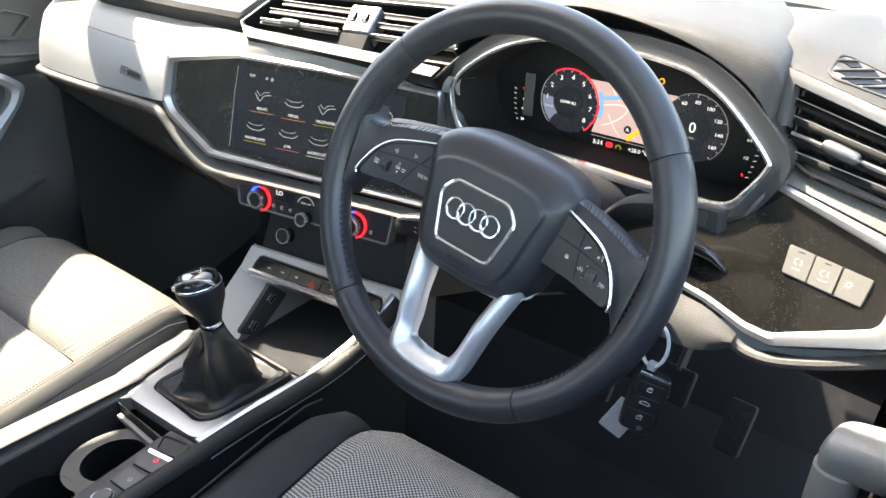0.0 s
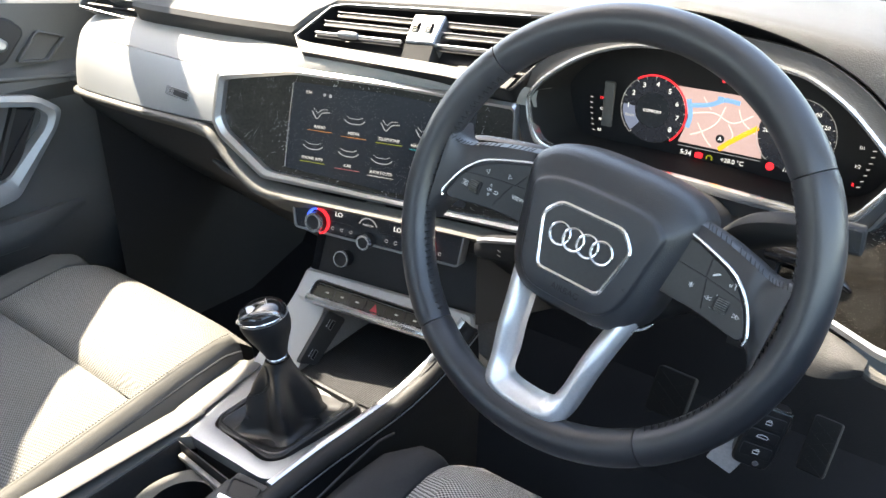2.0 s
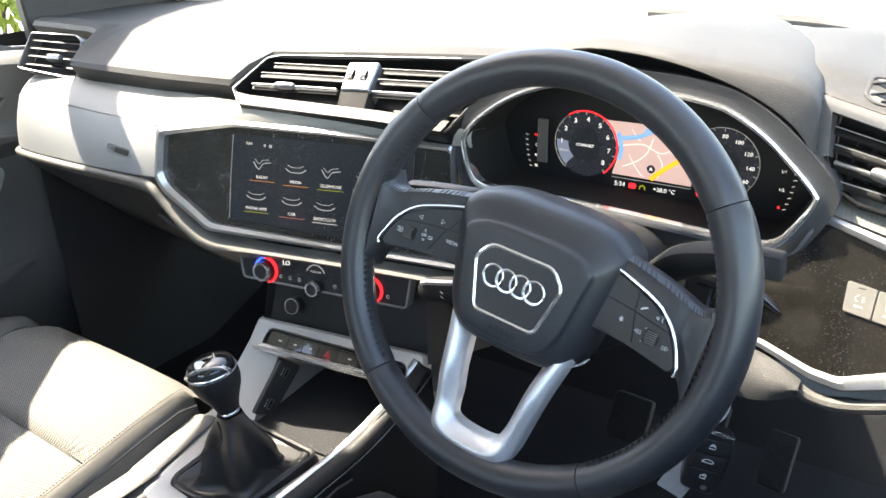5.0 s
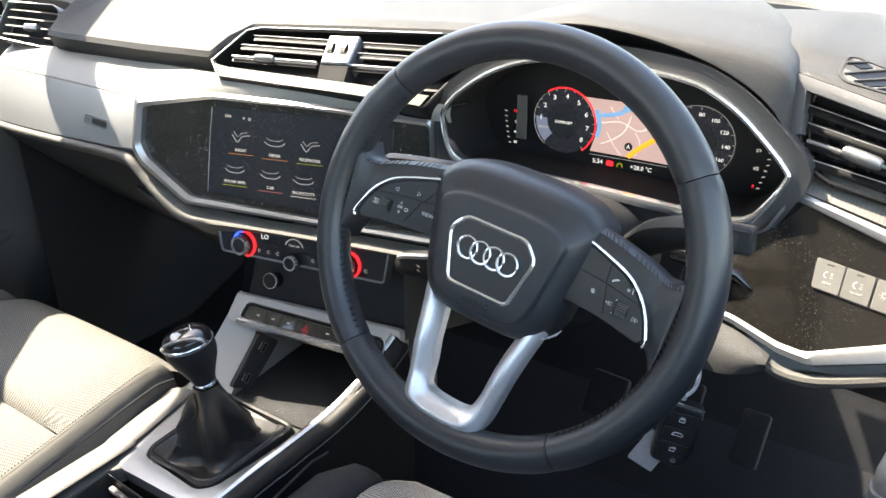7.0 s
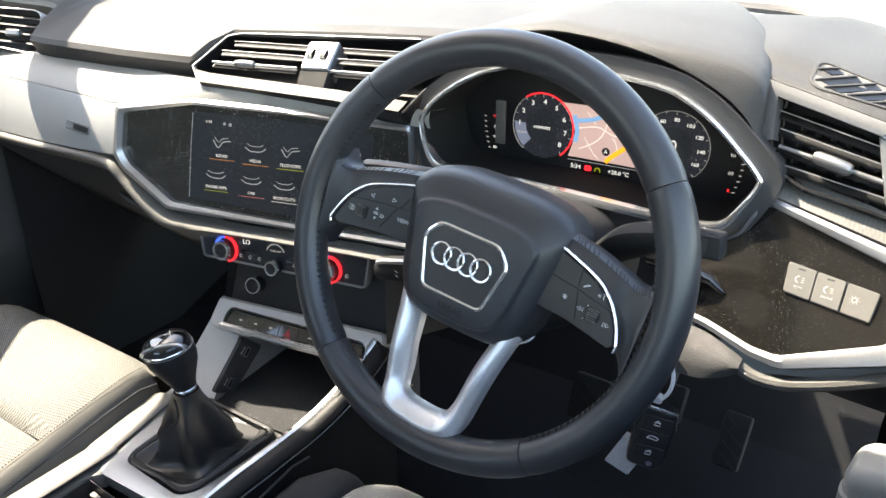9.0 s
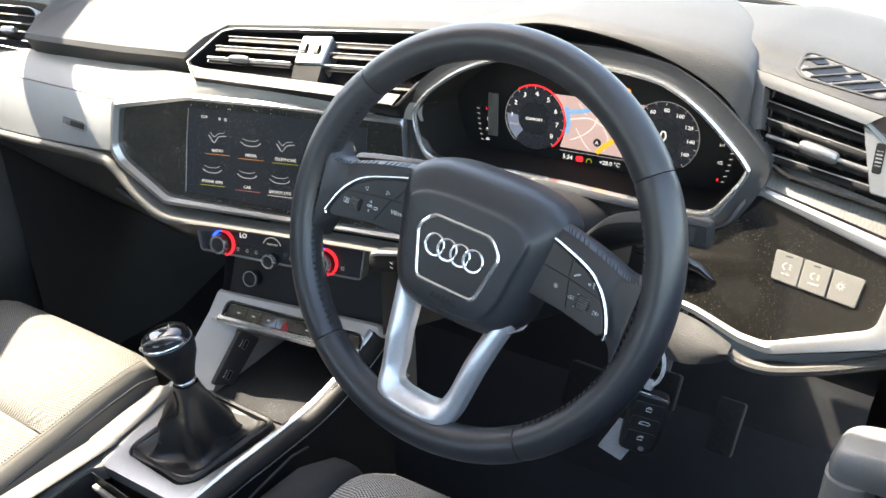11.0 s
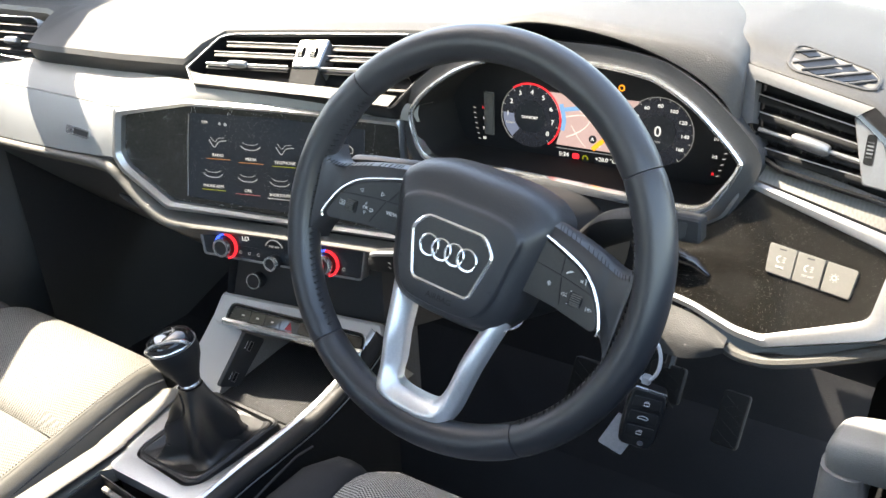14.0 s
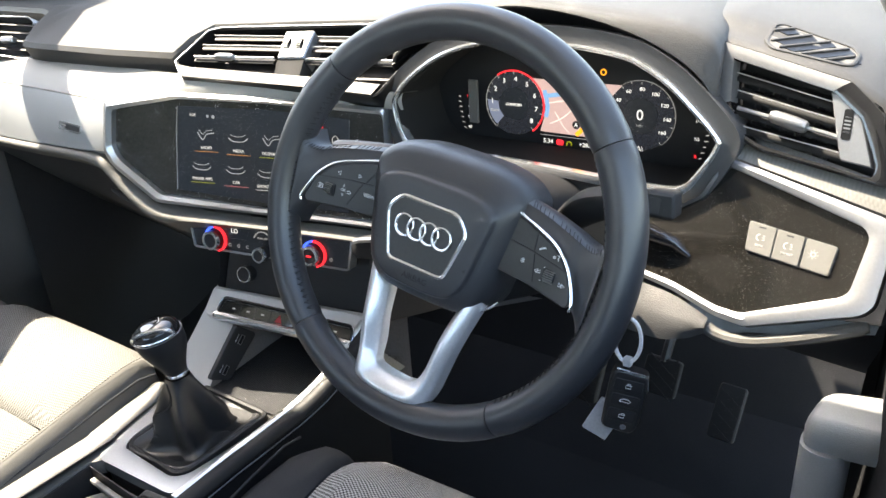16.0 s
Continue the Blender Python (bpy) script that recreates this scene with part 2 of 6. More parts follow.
def rounded(pts, r, seg=5):
    """A closed 2D outline with its corners rounded."""
    out, n = [], len(pts)
    for i in range(n):
        p, a, b = Vector(pts[i]), Vector(pts[i - 1]), Vector(pts[(i + 1) % n])
        da, db = (a - p), (b - p)
        k = min(r, da.length * 0.45, db.length * 0.45)
        s, e = p + da.normalized() * k, p + db.normalized() * k
        for j in range(seg + 1):
            t = j / seg
            q = s * (1 - t) ** 2 + p * 2 * t * (1 - t) + e * t ** 2
            out.append((q.x, q.y))
    return out


def smooth_line(pts, n=6, closed=False):
    """Catmull-Rom through points of any dimension."""
    P = [Vector(p) for p in pts]
    out, m = [], len(P)
    for i in range(m if closed else m - 1):
        if closed:
            a, b, c, d = P[i - 1], P[i], P[(i + 1) % m], P[(i + 2) % m]
        else:
            a, b, c, d = P[max(i - 1, 0)], P[i], P[i + 1], P[min(i + 2, m - 1)]
        for j in range(n):
            t = j / n
            out.append(0.5 * (2 * b + (c - a) * t + (2 * a - 5 * b + 4 * c - d) * t * t + (3 * b - a - 3 * c + d) * t ** 3))
    if not closed:
        out.append(P[-1])
    return out


def loft(rows, close_u=False, close_v=False, cap=False):
    """A skin through rows of 3D points, all of the same count. close_u joins the ends of each row."""
    bm = bmesh.new()
    grid = [[bm.verts.new(p) for p in row] for row in rows]
    n, m = len(grid), len(grid[0])
    for i in range(n if close_v else n - 1):
        for j in range(m if close_u else m - 1):
            q = (grid[i][j], grid[i][(j + 1) % m], grid[(i + 1) % n][(j + 1) % m], grid[(i + 1) % n][j])
            if len({tuple(round(c, 7) for c in v.co) for v in q}) > 2:
                bm.faces.new(q)
    if cap:
        for row in (grid[0], grid[-1]):
            bm.faces.new(row)
    return bm


def prism(outline, m, back, front, inset=0.0):
    """A closed 2D outline in the plane of m, from depth back to front along its normal, with an inset (chamfer) at the front."""
    rows = []
    c = Vector((sum(p[0] for p in outline) / len(outline), sum(p[1] for p in outline) / len(outline)))
    rows.append([m @ Vector((p[0], p[1], back)) for p in outline])
    if inset:
        rows.append([m @ Vector((p[0], p[1], front - inset)) for p in outline])
        small = offset(outline, inset)
        rows.append([m @ Vector((p[0], p[1], front)) for p in small])
    else:
        rows.append([m @ Vector((p[0], p[1], front)) for p in outline])
    return loft(rows, close_u=True, cap=True)


def offset(outline, d):
    """A closed outline moved inwards by d."""
    n = len(outline)
    area = sum(outline[i - 1][0] * outline[i][1] - outline[i][0] * outline[i - 1][1] for i in range(n))
    s = 1 if area > 0 else -1
    out = []
    for i in range(n):
        p, a, b = Vector(outline[i]), Vector(outline[i - 1]), Vector(outline[(i + 1) % n])
        t = (b - a)
        t = t.normalized() if t.length > 1e-9 else Vector((1, 0))
        nrm = Vector((-t.y, t.x)) * s
        out.append((p.x + nrm.x * d, p.y + nrm.y * d))
    return out


def frame_ring(outer, inner, m, back, front, crown=0.0):
    """A flat moulding between two outlines of the same count, with a crowned face."""
    mid = [((a[0] + b[0]) / 2, (a[1] + b[1]) / 2) for a, b in zip(outer, inner)]
    rows = [[m @ Vector((*p, back)) for p in outer], [m @ Vector((*p, front)) for p in outer],
            [m @ Vector((*p, front + crown)) for p in mid],
            [m @ Vector((*p, front)) for p in inner], [m @ Vector((*p, back)) for p in inner]]
    return loft(rows, close_u=True, close_v=True)


def tube(path, radius, n=10, closed=False, flat=1.0, up=None):
    """A tube along 3D points; radius may be a list; flat squeezes it along its second axis."""
    P = [Vector(p) for p in path]
    m = len(P)
    R = radius if isinstance(radius, (list, tuple)) else [radius] * m
    rows, ref = [], Vector(up) if up else None
    for i in range(m):
        t = (P[(i + 1) % m] - P[i - 1]) if closed else (P[min(i + 1, m - 1)] - P[max(i - 1, 0)])
        t.normalize()
        if ref is None:
            ref = t.orthogonal()
        side = t.cross(ref)
        if side.length < 1e-6:
            side = t.orthogonal()
        side.normalize()
        second = side.cross(t).normalized()
        if not up:
            ref = second
        rows.append([P[i] + side * (R[i] * math.cos(2 * math.pi * k / n)) + second * (R[i] * flat * math.sin(2 * math.pi * k / n)) for k in range(n)])
    return loft(rows, close_u=True, close_v=closed, cap=not closed)


def turned(profile, m, n=32):
    """A turned body: (radius, height) pairs about the normal of m."""
    rows = [[m @ Vector((r * math.cos(2 * math.pi * k / n), r * math.sin(2 * math.pi * k / n), h)) for k in range(n)] for r, h in profile]
    return loft(rows, close_u=True, cap=True)


def block(size, m, r=0.0):
    x, y, z = (s / 2 for s in size)
    out = [(-x, -y), (x, -y), (x, y), (-x, y)]
    if r:
        out = rounded(out, r, 3)
    return prism(out, m, -z, z, min(r, 0.3 * z) if r else 0)


def text_mesh(words, size, m, depth=0.0003, align="CENTER", font_scale=1.0):
    cu = bpy.data.curves.new("words", "FONT")
    cu.body, cu.size, cu.extrude, cu.align_x, cu.align_y, cu.resolution_u = words, size, depth, align, "CENTER", 3
    ob = new("words", cu)
    dg = bpy.context.evaluated_depsgraph_get()
    me = bpy.data.meshes.new_from_object(ob.evaluated_get(dg))
    bm = bmesh.new()
    bm.from_mesh(me)
    bm.transform(m @ Matrix.Diagonal((font_scale, 1, 1, 1)))
    bpy.data.objects.remove(ob)
    bpy.data.curves.remove(cu)
    bpy.data.meshes.remove(me)
    return bm


class Face:
    """A plane y = y0 + a (x - x0) + b (z - z0) that looks towards the driver, with its own axes u (right), v (up), w (out)."""

    def __init__(self, y0, a, x0, b, z0):
        self.c = (y0, a, x0, b, z0)
        n = Vector((a, -1, b)).normalized()
        u = Vector((1, a, 0)).normalized()
        v = n.cross(u)
        self.m = Matrix.Translation((x0, y0, z0)) @ Matrix((u, v, n)).transposed().to_4x4()
        self.i = self.m.inverted()

    def y(self, x, z):
        y0, a, x0, b, z0 = self.c
        return y0 + a * (x - x0) + b * (z - z0)

    def uv(self, x, z):
        p = self.i @ Vector((x, self.y(x, z), z))
        return (p.x, p.y)

    def line(self, pts):
        return [self.uv(*p) for p in pts]

    def at(self, x, z, w=0.0, turn=0.0):
        u, v = self.uv(x, z)
        return self.m @ Matrix.Translation((u, v, w)) @ Matrix.Rotation(radians(turn), 4, "Z")


def disc(r, m, n=28, h=0.0004):
    return turned([(r, 0), (r, h)], m, n)


def arc_band(r0, r1, a0, a1, m, h=0.0004, n=40):
    rows = []
    for k in range(n + 1):
        a = radians(a0 + (a1 - a0) * k / n)
        c, s = math.cos(a), math.sin(a)
        rows.append([m @ Vector((r0 * c, r0 * s, 0)), m @ Vector((r0 * c, r0 * s, h)), m @ Vector((r1 * c, r1 * s, h)), m @ Vector((r1 * c, r1 * s, 0))])
    return loft(rows, close_u=True, cap=True)


F1 = Face(0.118, 0.24, -0.46, 0.17, 0.70)      # centre fascia
HV = Face(0.112, 0.17, -0.425, 0.17, 0.56)     # climate panel
F2 = Face(0.172, -0.15, 0.218, 0.60, 0.679)    # driver's outer fascia
CB = Face(0.190, 0.0, 0.0, 0.10, 0.74)         # cluster bezel
CS = Face(0.275, 0.0, 0.0, 0.0, 0.70)          # cluster display
CV = Face(0.180, 0.20, -0.341, 1.20, 0.784)    # centre vents
RV = Face(0.236, -0.20, 0.175, 0.35, 0.804)    # driver's outer vent
LV = Face(0.170, 0.25, -0.88, 0.55, 0.80)      # passenger's outer vent


# ---- the setting: ground, car shell ----
def sheet(x0, x1, y0, y1, z, n=1):
    return loft([[(x0 + (x1 - x0) * i / n, y0, z) for i in range(n + 1)], [(x0 + (x1 - x0) * i / n, y1, z) for i in range(n + 1)]])


tagged(part("ground", sheet(-400, 400, -400, 400, -0.32), M_TARMAC), "pale grey tarmac around the parked car", "ground", kind="structure")
tagged(part("floor", block((1.70, 2.4, 0.04), pose(-0.37, -0.45, 0.08)), M_CARPET), "black carpeted car floor", "floor", kind="structure")
tagged(part("bulkhead", loft([[(x, 0.40, 0.08), (x, 0.62, 0.16), (x, 0.80, 0.42), (x, 0.86, 0.74)] for x in (-1.22, -0.7, -0.2, 0.2, 0.48)]), M_CARPET), "dark carpeted front bulkhead", "wall", kind="structure")
tagged(part("side_panel", loft([[(-1.19, y, z) for z in (0.05, 0.4, 0.8)] for y in (-1.6, 0.0, 0.9)]), M_CARPET), "dark side of the car body", "wall", kind="structure")
# Unseen rear wall and side, added to keep outside light out of reflections.
tagged(part("wall_rear", loft([[(x, -1.45, 0.08), (x, -1.50, 0.42), (x, -1.72, 0.95), (x, -1.95, 1.02)] for x in (-1.16, -0.7, -0.2, 0.4)]), M_CARPET), "unseen dark cabin rear, added to block light and darken reflections", "wall", kind="structure")
tagged(part("side_panel", loft([[(0.40, y, z) for z in (0.05, 0.4, 0.74)] for y in (-1.1, -1.5, -2.0)]), M_CARPET), "unseen dark rear side, added to block light", "wall", kind="structure")
# Added black sheet; its colour stands in for the shade under the dash.
tagged(part("kick_panel", loft([[(-1.045, 0.16, z), (-1.050, 0.30, z), (-1.055, 0.85, z)] for z in (0.10, 0.35, 0.600)]), M_BLACK), "black sheet added where the passenger footwell lies in shade", "wall", kind="structure")
# Outline of the unseen roof, drawn so its shadow ends along the console.
EDGE = [(-1.090, -0.20), (-1.080, -0.08), (-1.055, 0.015), (-0.95, 0.05), (-0.75, 0.075), (-0.50, 0.09), (-0.35, 0.095), (-0.1, 0.085), (0.12, 0.045), (0.30, -0.05)]
roof = tagged(part("ceiling", loft([[(x, ye + (y + 0.2) if y < -0.2 else ye + 0.0, 1.40 - 0.05 * ((x + 0.38) / 0.68) ** 2 - 0.03 * (y > -0.2)) for x, ye in EDGE] for y in (0.0, -0.45, -1.4, -2.0)]), M_LINING),
              "unseen car roof with light lining, edge set for its shadow", "ceiling", kind="structure")
sol = roof.modifiers.new("thickness", "SOLIDIFY")
sol.thickness, sol.offset = 0.05, 1


def pillar(name, pts, width, material, label):
    return tagged(part(name, tube(smooth_line(pts, 5), width, 14, flat=0.9, up=(0, 0, 1)), material), label, "pillar", kind="structure")


# The upper bends of pillar_1 are set to let sun reach the console rail.
pillar("pillar_1", [(-1.121, 0.711, 0.776), (-1.063, 0.181, 1.130), (-1.064, 0.11, 1.177), (-1.045, 0.03, 1.250), (-1.070, -0.12, 1.350)], 0.050, M_LINING, "passenger side windscreen pillar with pale lining")
pillar("pillar_2", [(0.384, 0.30, 0.745), (0.376, 0.27, 0.770), (0.322, 0.105, 0.893), (0.304, -0.05, 1.02), (0.297, -0.25, 1.19), (0.29, -0.42, 1.34)], 0.034, M_TRIM, "driver side windscreen pillar with brownish grey lining")
pillar("pillar_3", [(-1.16, -0.62, 0.2), (-1.14, -0.64, 0.85), (-1.06, -0.70, 1.36)], 0.06, M_LINING, "passenger side door pillar")
glass = tagged(part("windscreen", loft([[(-1.12, 0.70, 0.80), (-0.35, 0.85, 0.84), (0.42, 0.64, 0.80)], [(-1.02, -0.2, 1.37), (-0.35, 0.11, 1.41), (0.31, -0.02, 1.36)]]), pane),
               "clear raked windscreen above the dashboard", "windscreen", kind="structure")
glass.visible_shadow = False

# ---- dashboard ----
dash = thing("dashboard", (-0.35, 0.3, 0.35), "dark grained car dashboard with grey strip and silver decor panel", "dashboard")
# top pad from the passenger side to the cluster hood
rows = []
for x, ye, ze in ((-1.10, 0.235, 0.822), (-0.90, 0.215, 0.824), (-0.868, 0.205, 0.822), (-0.852, 0.165, 0.805), (-0.838, 0.137, 0.789), (-0.80, 0.135, 0.788), (-0.62, 0.135, 0.788), (-0.50, 0.145, 0.788), (-0.485, 0.165, 0.805),
                  (-0.47, 0.195, 0.817), (-0.35, 0.222, 0.820), (-0.22, 0.250, 0.822), (-0.165, 0.262, 0.822)):
    rows.append([(x, 0.80, 0.80), (x, 0.62, 0.825), (x, 0.45, 0.832), (x, 0.33, 0.830), (x, max(ye + 0.05, 0.24), 0.823 if ye < 0.18 else 0.828),
                 (x, ye + 0.02, ze + 0.009), (x, ye + 0.004, ze + 0.003), (x, ye, ze - 0.004), (x, ye + 0.012, ze - 0.026), (x, ye + 0.05, ze - 0.05)])
part("top_pad", loft(rows), M_SOFT, dash, "grained top pad")
# right top pad
rows = []
for x, ye, ze in ((0.150, 0.256, 0.822), (0.165, 0.250, 0.819), (0.22, 0.236, 0.808), (0.27, 0.222, 0.797), (0.30, 0.214, 0.780), (0.318, 0.204, 0.757), (0.328, 0.195, 0.720), (0.332, 0.19, 0.66)):
    rows.append([(x + 0.06, 0.72, ze - 0.03), (x + 0.035, 0.55, ze + 0.015), (x + 0.01, 0.40, ze + 0.02), (x + 0.003, 0.30, ze + 0.016), (x, ye + 0.02, ze + 0.006), (x, ye + 0.004, ze + 0.002),
                 (x, ye, ze - 0.003), (x, ye + 0.03, ze - 0.006)])
rows.insert(0, [(x - 0.14 if y > 0.5 else (x - 0.07 if y > 0.35 else x - 0.02), y, z - 0.004) for x, y, z in rows[0]])
rows = [smooth_line(r, 4) for r in rows]
right_pad = part("top_pad", loft(rows), M_SOFT, dash, "grained top pad", angle=60)
part("rear_edge", tube(smooth_line([(-0.2, 0.80, 0.815), (0.0, 0.80, 0.812), (0.105, 0.785, 0.808), (0.24, 0.676, 0.806), (0.36, 0.56, 0.795)], 5), 0.008, 8), M_TRIM, dash, "brownish edge along the windscreen")
# cluster hood
ring_xz = [(-0.074, 0.8145), (-0.120, 0.799), (-0.159, 0.773), (-0.177, 0.752), (-0.178, 0.737), (-0.168, 0.707), (-0.152, 0.6945), (-0.124, 0.6925), (-0.067, 0.6925), (0.006, 0.691), (0.076, 0.688),
           (0.135, 0.6865), (0.156, 0.6925), (0.168, 0.708), (0.1815, 0.736), (0.1785, 0.747), (0.155, 0.770), (0.132, 0.789), (0.108, 0.803), (0.086, 0.811), (0.038, 0.8175), (-0.02, 0.8185)]
ring_uv = [tuple(p) for p in smooth_line(CB.line(ring_xz), 5, closed=True)]


def hood_row(y, left_, right_, top, z0, tilt=0.0, power=2.1, cx=-0.03, n=32):
    """An arch in the plane y, wider on one side of cx, whose top falls by tilt towards the door; its inner foot stands lower."""
    out = []
    for k in range(n + 1):
        t = math.pi * (1 - k / n)
        c_, s_ = math.cos(t), math.sin(t)
        x = cx + (right_ if c_ > 0 else left_) * math.copysign(abs(c_) ** (2 / power), c_)
        foot = z0 if c_ > 0 else z0 + 0.015
        z = foot + (top - tilt * max(0.0, x - cx) - (0.21 if tilt > 0.02 else 0.12) * max(0.0, cx - 0.02 - x) - foot) * abs(s_) ** (2 / power)
        out.append((x, y, z))
    return out


part("hood_soffit", loft([hood_row(0.232, 0.150, 0.196, 0.825, 0.765), hood_row(0.206, 0.155, 0.1965, 0.8505, 0.772, 0.0, 1.75)]), M_SLAT, dash, "black underside of the hood")
hood_rows = [hood_row(0.206, 0.155, 0.1960, 0.8495, 0.771, 0.0, 1.75), hood_row(0.2030, 0.157, 0.1985, 0.8515, 0.771, 0.0, 1.75), hood_row(0.2042, 0.158, 0.2000, 0.8530, 0.772, 0.006, 1.85),
             hood_row(0.2135, 0.1578, 0.2005, 0.8555, 0.775, 0.11, 5.0), hood_row(0.2165, 0.1576, 0.2005, 0.8572, 0.775, 0.115, 5.5), hood_row(0.2210, 0.157, 0.1998, 0.8585, 0.776, 0.115, 6.0), hood_row(0.228, 0.155, 0.1985, 0.8592, 0.778, 0.11, 6.0)]
hood_back = [hood_row(0.228, 0.155, 0.1985, 0.8592, 0.778, 0.11, 6.0), hood_row(0.25, 0.150, 0.1965, 0.860, 0.785, 0.10, 6.0), hood_row(0.30, 0.147, 0.190, 0.861, 0.79, 0.085, 5.5), hood_row(0.38, 0.142, 0.172, 0.861, 0.80, 0.07, 5), hood_row(0.52, 0.127, 0.120, 0.852, 0.81, 0.05, 5), hood_row(0.68, 0.112, 0.07, 0.834, 0.81, 0.03, 5)]
hood_rows += [list(r) for r in zip(*[smooth_line(c_, 5) for c_ in zip(*hood_back)])][1:]
part("cluster_hood", loft(hood_rows), M_SOFT, dash, "grained hood above the cluster", angle=50)
part("cluster_housing", frame_ring(offset(ring_uv, -0.016), offset(ring_uv, -0.0005), CB.m, -0.045, -0.003, -0.001), M_DARK, dash, "dark housing round the bezel")
# grey upper strip and silver decor panel of the passenger side
T = [(-0.985, 0.170, 0.757), (-0.95, 0.153, 0.763), (-0.80, 0.149, 0.764), (-0.65, 0.147, 0.765), (-0.56, 0.143, 0.766), (-0.47, 0.140, 0.766), (-0.35, 0.158, 0.763), (-0.25, 0.178, 0.759), (-0.17, 0.196, 0.755)]
K = [(-0.995, 0.145, 0.728), (-0.95, 0.113, 0.735), (-0.80, 0.107, 0.734), (-0.65, 0.102, 0.732), (-0.585, 0.101, 0.732), (-0.471, 0.123, 0.747), (-0.35, 0.151, 0.744), (-0.25, 0.175, 0.739), (-0.17, 0.195, 0.736)]
B = [(-1.0, 0.130, 0.652), (-0.95, 0.090, 0.656), (-0.80, 0.078, 0.660), (-0.65, 0.076, 0.665), (-0.585, 0.079, 0.668)]


def ruled(a, b, bulge=0.0, n=5, step=4):
    a, b = smooth_line(a, step), smooth_line(b, step)
    rows = []
    for t in range(n + 1):
        k = t / n
        rows.append([p.lerp(q, k) + Vector((0, -1, 0.4)) * bulge * math.sin(math.pi * k) for p, q in zip(a, b)])
    return rows


part("upper_strip", loft([[Vector(p) + Vector((0, 0.03, -0.004)) for p in smooth_line(T, 4)]] + ruled(T, K, 0.003)), M_STRIP, dash, "grey padded strip")
rows = ruled(K[:5], B, 0.004)
rows = [[p + Vector((0, 0.006, -0.001)) for p in rows[0]]] + [[p + Vector((0, -0.001, -0.0015)) for p in rows[0]]] + rows[1:-1] + [rows[-1]] + [[p + Vector((0, 0.008, -0.006)) for p in rows[-1]]]
part("decor_panel", loft(rows), M_DECOR, dash, "matt silver decor panel")
LIP = [(-1.0, 0.128, 0.651), (-0.95, 0.088, 0.655), (-0.80, 0.076, 0.659), (-0.65, 0.074, 0.663), (-0.600, 0.075, 0.660), (-0.576, 0.079, 0.643), (-0.545, 0.082, 0.623), (-0.508, 0.088, 0.602), (-0.462, 0.098, 0.5965), (-0.337, 0.127, 0.5935), (-0.25, 0.147, 0.592), (-0.165, 0.167, 0.589)]
lip_line = smooth_line(LIP, 5)
lip_rows = []
for dy, dz in ((0.010, -0.001), (0.0, -0.002), (-0.005, -0.0045), (-0.0065, -0.0085), (-0.005, -0.0125), (0.001, -0.019), (0.012, -0.030), (0.030, -0.042)):
    lip_rows.append([p + Vector((0, dy * (1 + 0.5 * math.exp(-((p.x + 0.53) / 0.06) ** 2) + (1.0 * max(0.0, min(1.0, (p.x + 0.60) / 0.08)) if dy < 0 else 0)), dz * (0.75 + 0.75 * math.exp(-((p.x + 0.53) / 0.07) ** 2)))) for p in lip_line])
part("edge_lip", loft(lip_rows), M_LIP, dash, "grained padded lip below the decor and the screen", angle=70)
# lower body
L1 = [(-1.06, 0.13, 0.648), (-0.95, 0.096, 0.650), (-0.80, 0.088, 0.653), (-0.65, 0.086, 0.657), (-0.585, 0.084, 0.645), (-0.51, 0.094, 0.604), (-0.47, 0.104, 0.592), (-0.35, 0.132, 0.590), (-0.23, 0.156, 0.588), (-0.16, 0.172, 0.585)]
L2 = [(-1.06, 0.15, 0.60), (-0.95, 0.13, 0.60), (-0.80, 0.12, 0.59), (-0.65, 0.118, 0.57), (-0.57, 0.12, 0.56), (-0.51, 0.125, 0.55), (-0.48, 0.135, 0.54), (-0.35, 0.17, 0.54), (-0.23, 0.19, 0.54), (-0.16, 0.20, 0.54)]
L3 = [(p[0], p[1] + 0.14, p[2] - 0.13) for p in L2]
L4 = [(p[0], p[1] + 0.32, p[2] - 0.2) for p in L2]
part("lower_body", loft([[tuple(p) for p in smooth_line(L, 3)] for L in (L1, L2, L3, L4)]), M_BLACK, dash, "dark lower dash body")
part("glovebox_handle", tube([(-0.63, 0.100, 0.600), (-0.60, 0.100, 0.592), (-0.56, 0.108, 0.578)], [0.003, 0.006, 0.003], 8), M_DARK, dash)
# badge on the decor panel
DP = Face(0.0875, 0.02, -0.666, 0.36, 0.690)
bad = rounded([(-0.025, -0.0058), (0.025, -0.0058), (0.025, 0.0058), (-0.025, 0.0058)], 0.003, 3)
bm_ = DP.m @ Matrix.Translation((0, 0, 0.0058)) @ Matrix.Rotation(radians(-4), 4, "Z")
badge = part("badge_plate", prism(bad, bm_, -0.004, 0.0015, 0.0005), M_SATIN, dash, "small recessed trim badge")
part("badge_rim", frame_ring(bad, offset(bad, 0.0011), bm_, 0, 0.0026), M_CHROME, badge)
part("badge_slot", prism(rounded([(-0.0085, -0.0036), (0.022, -0.0036), (0.022, 0.0036), (-0.0085, 0.0036)], 0.0015, 3), bm_, 0.0, 0.0021), M_BUTTON, badge, "dark slot")
for k in range(4):
    part("badge_mark", arc_band(0.0017, 0.0024, 0, 360, bm_ @ Matrix.Translation((-0.0195 + 0.0029 * k, 0, 0.0018)), 0.0006, 16), M_CHROME, badge)

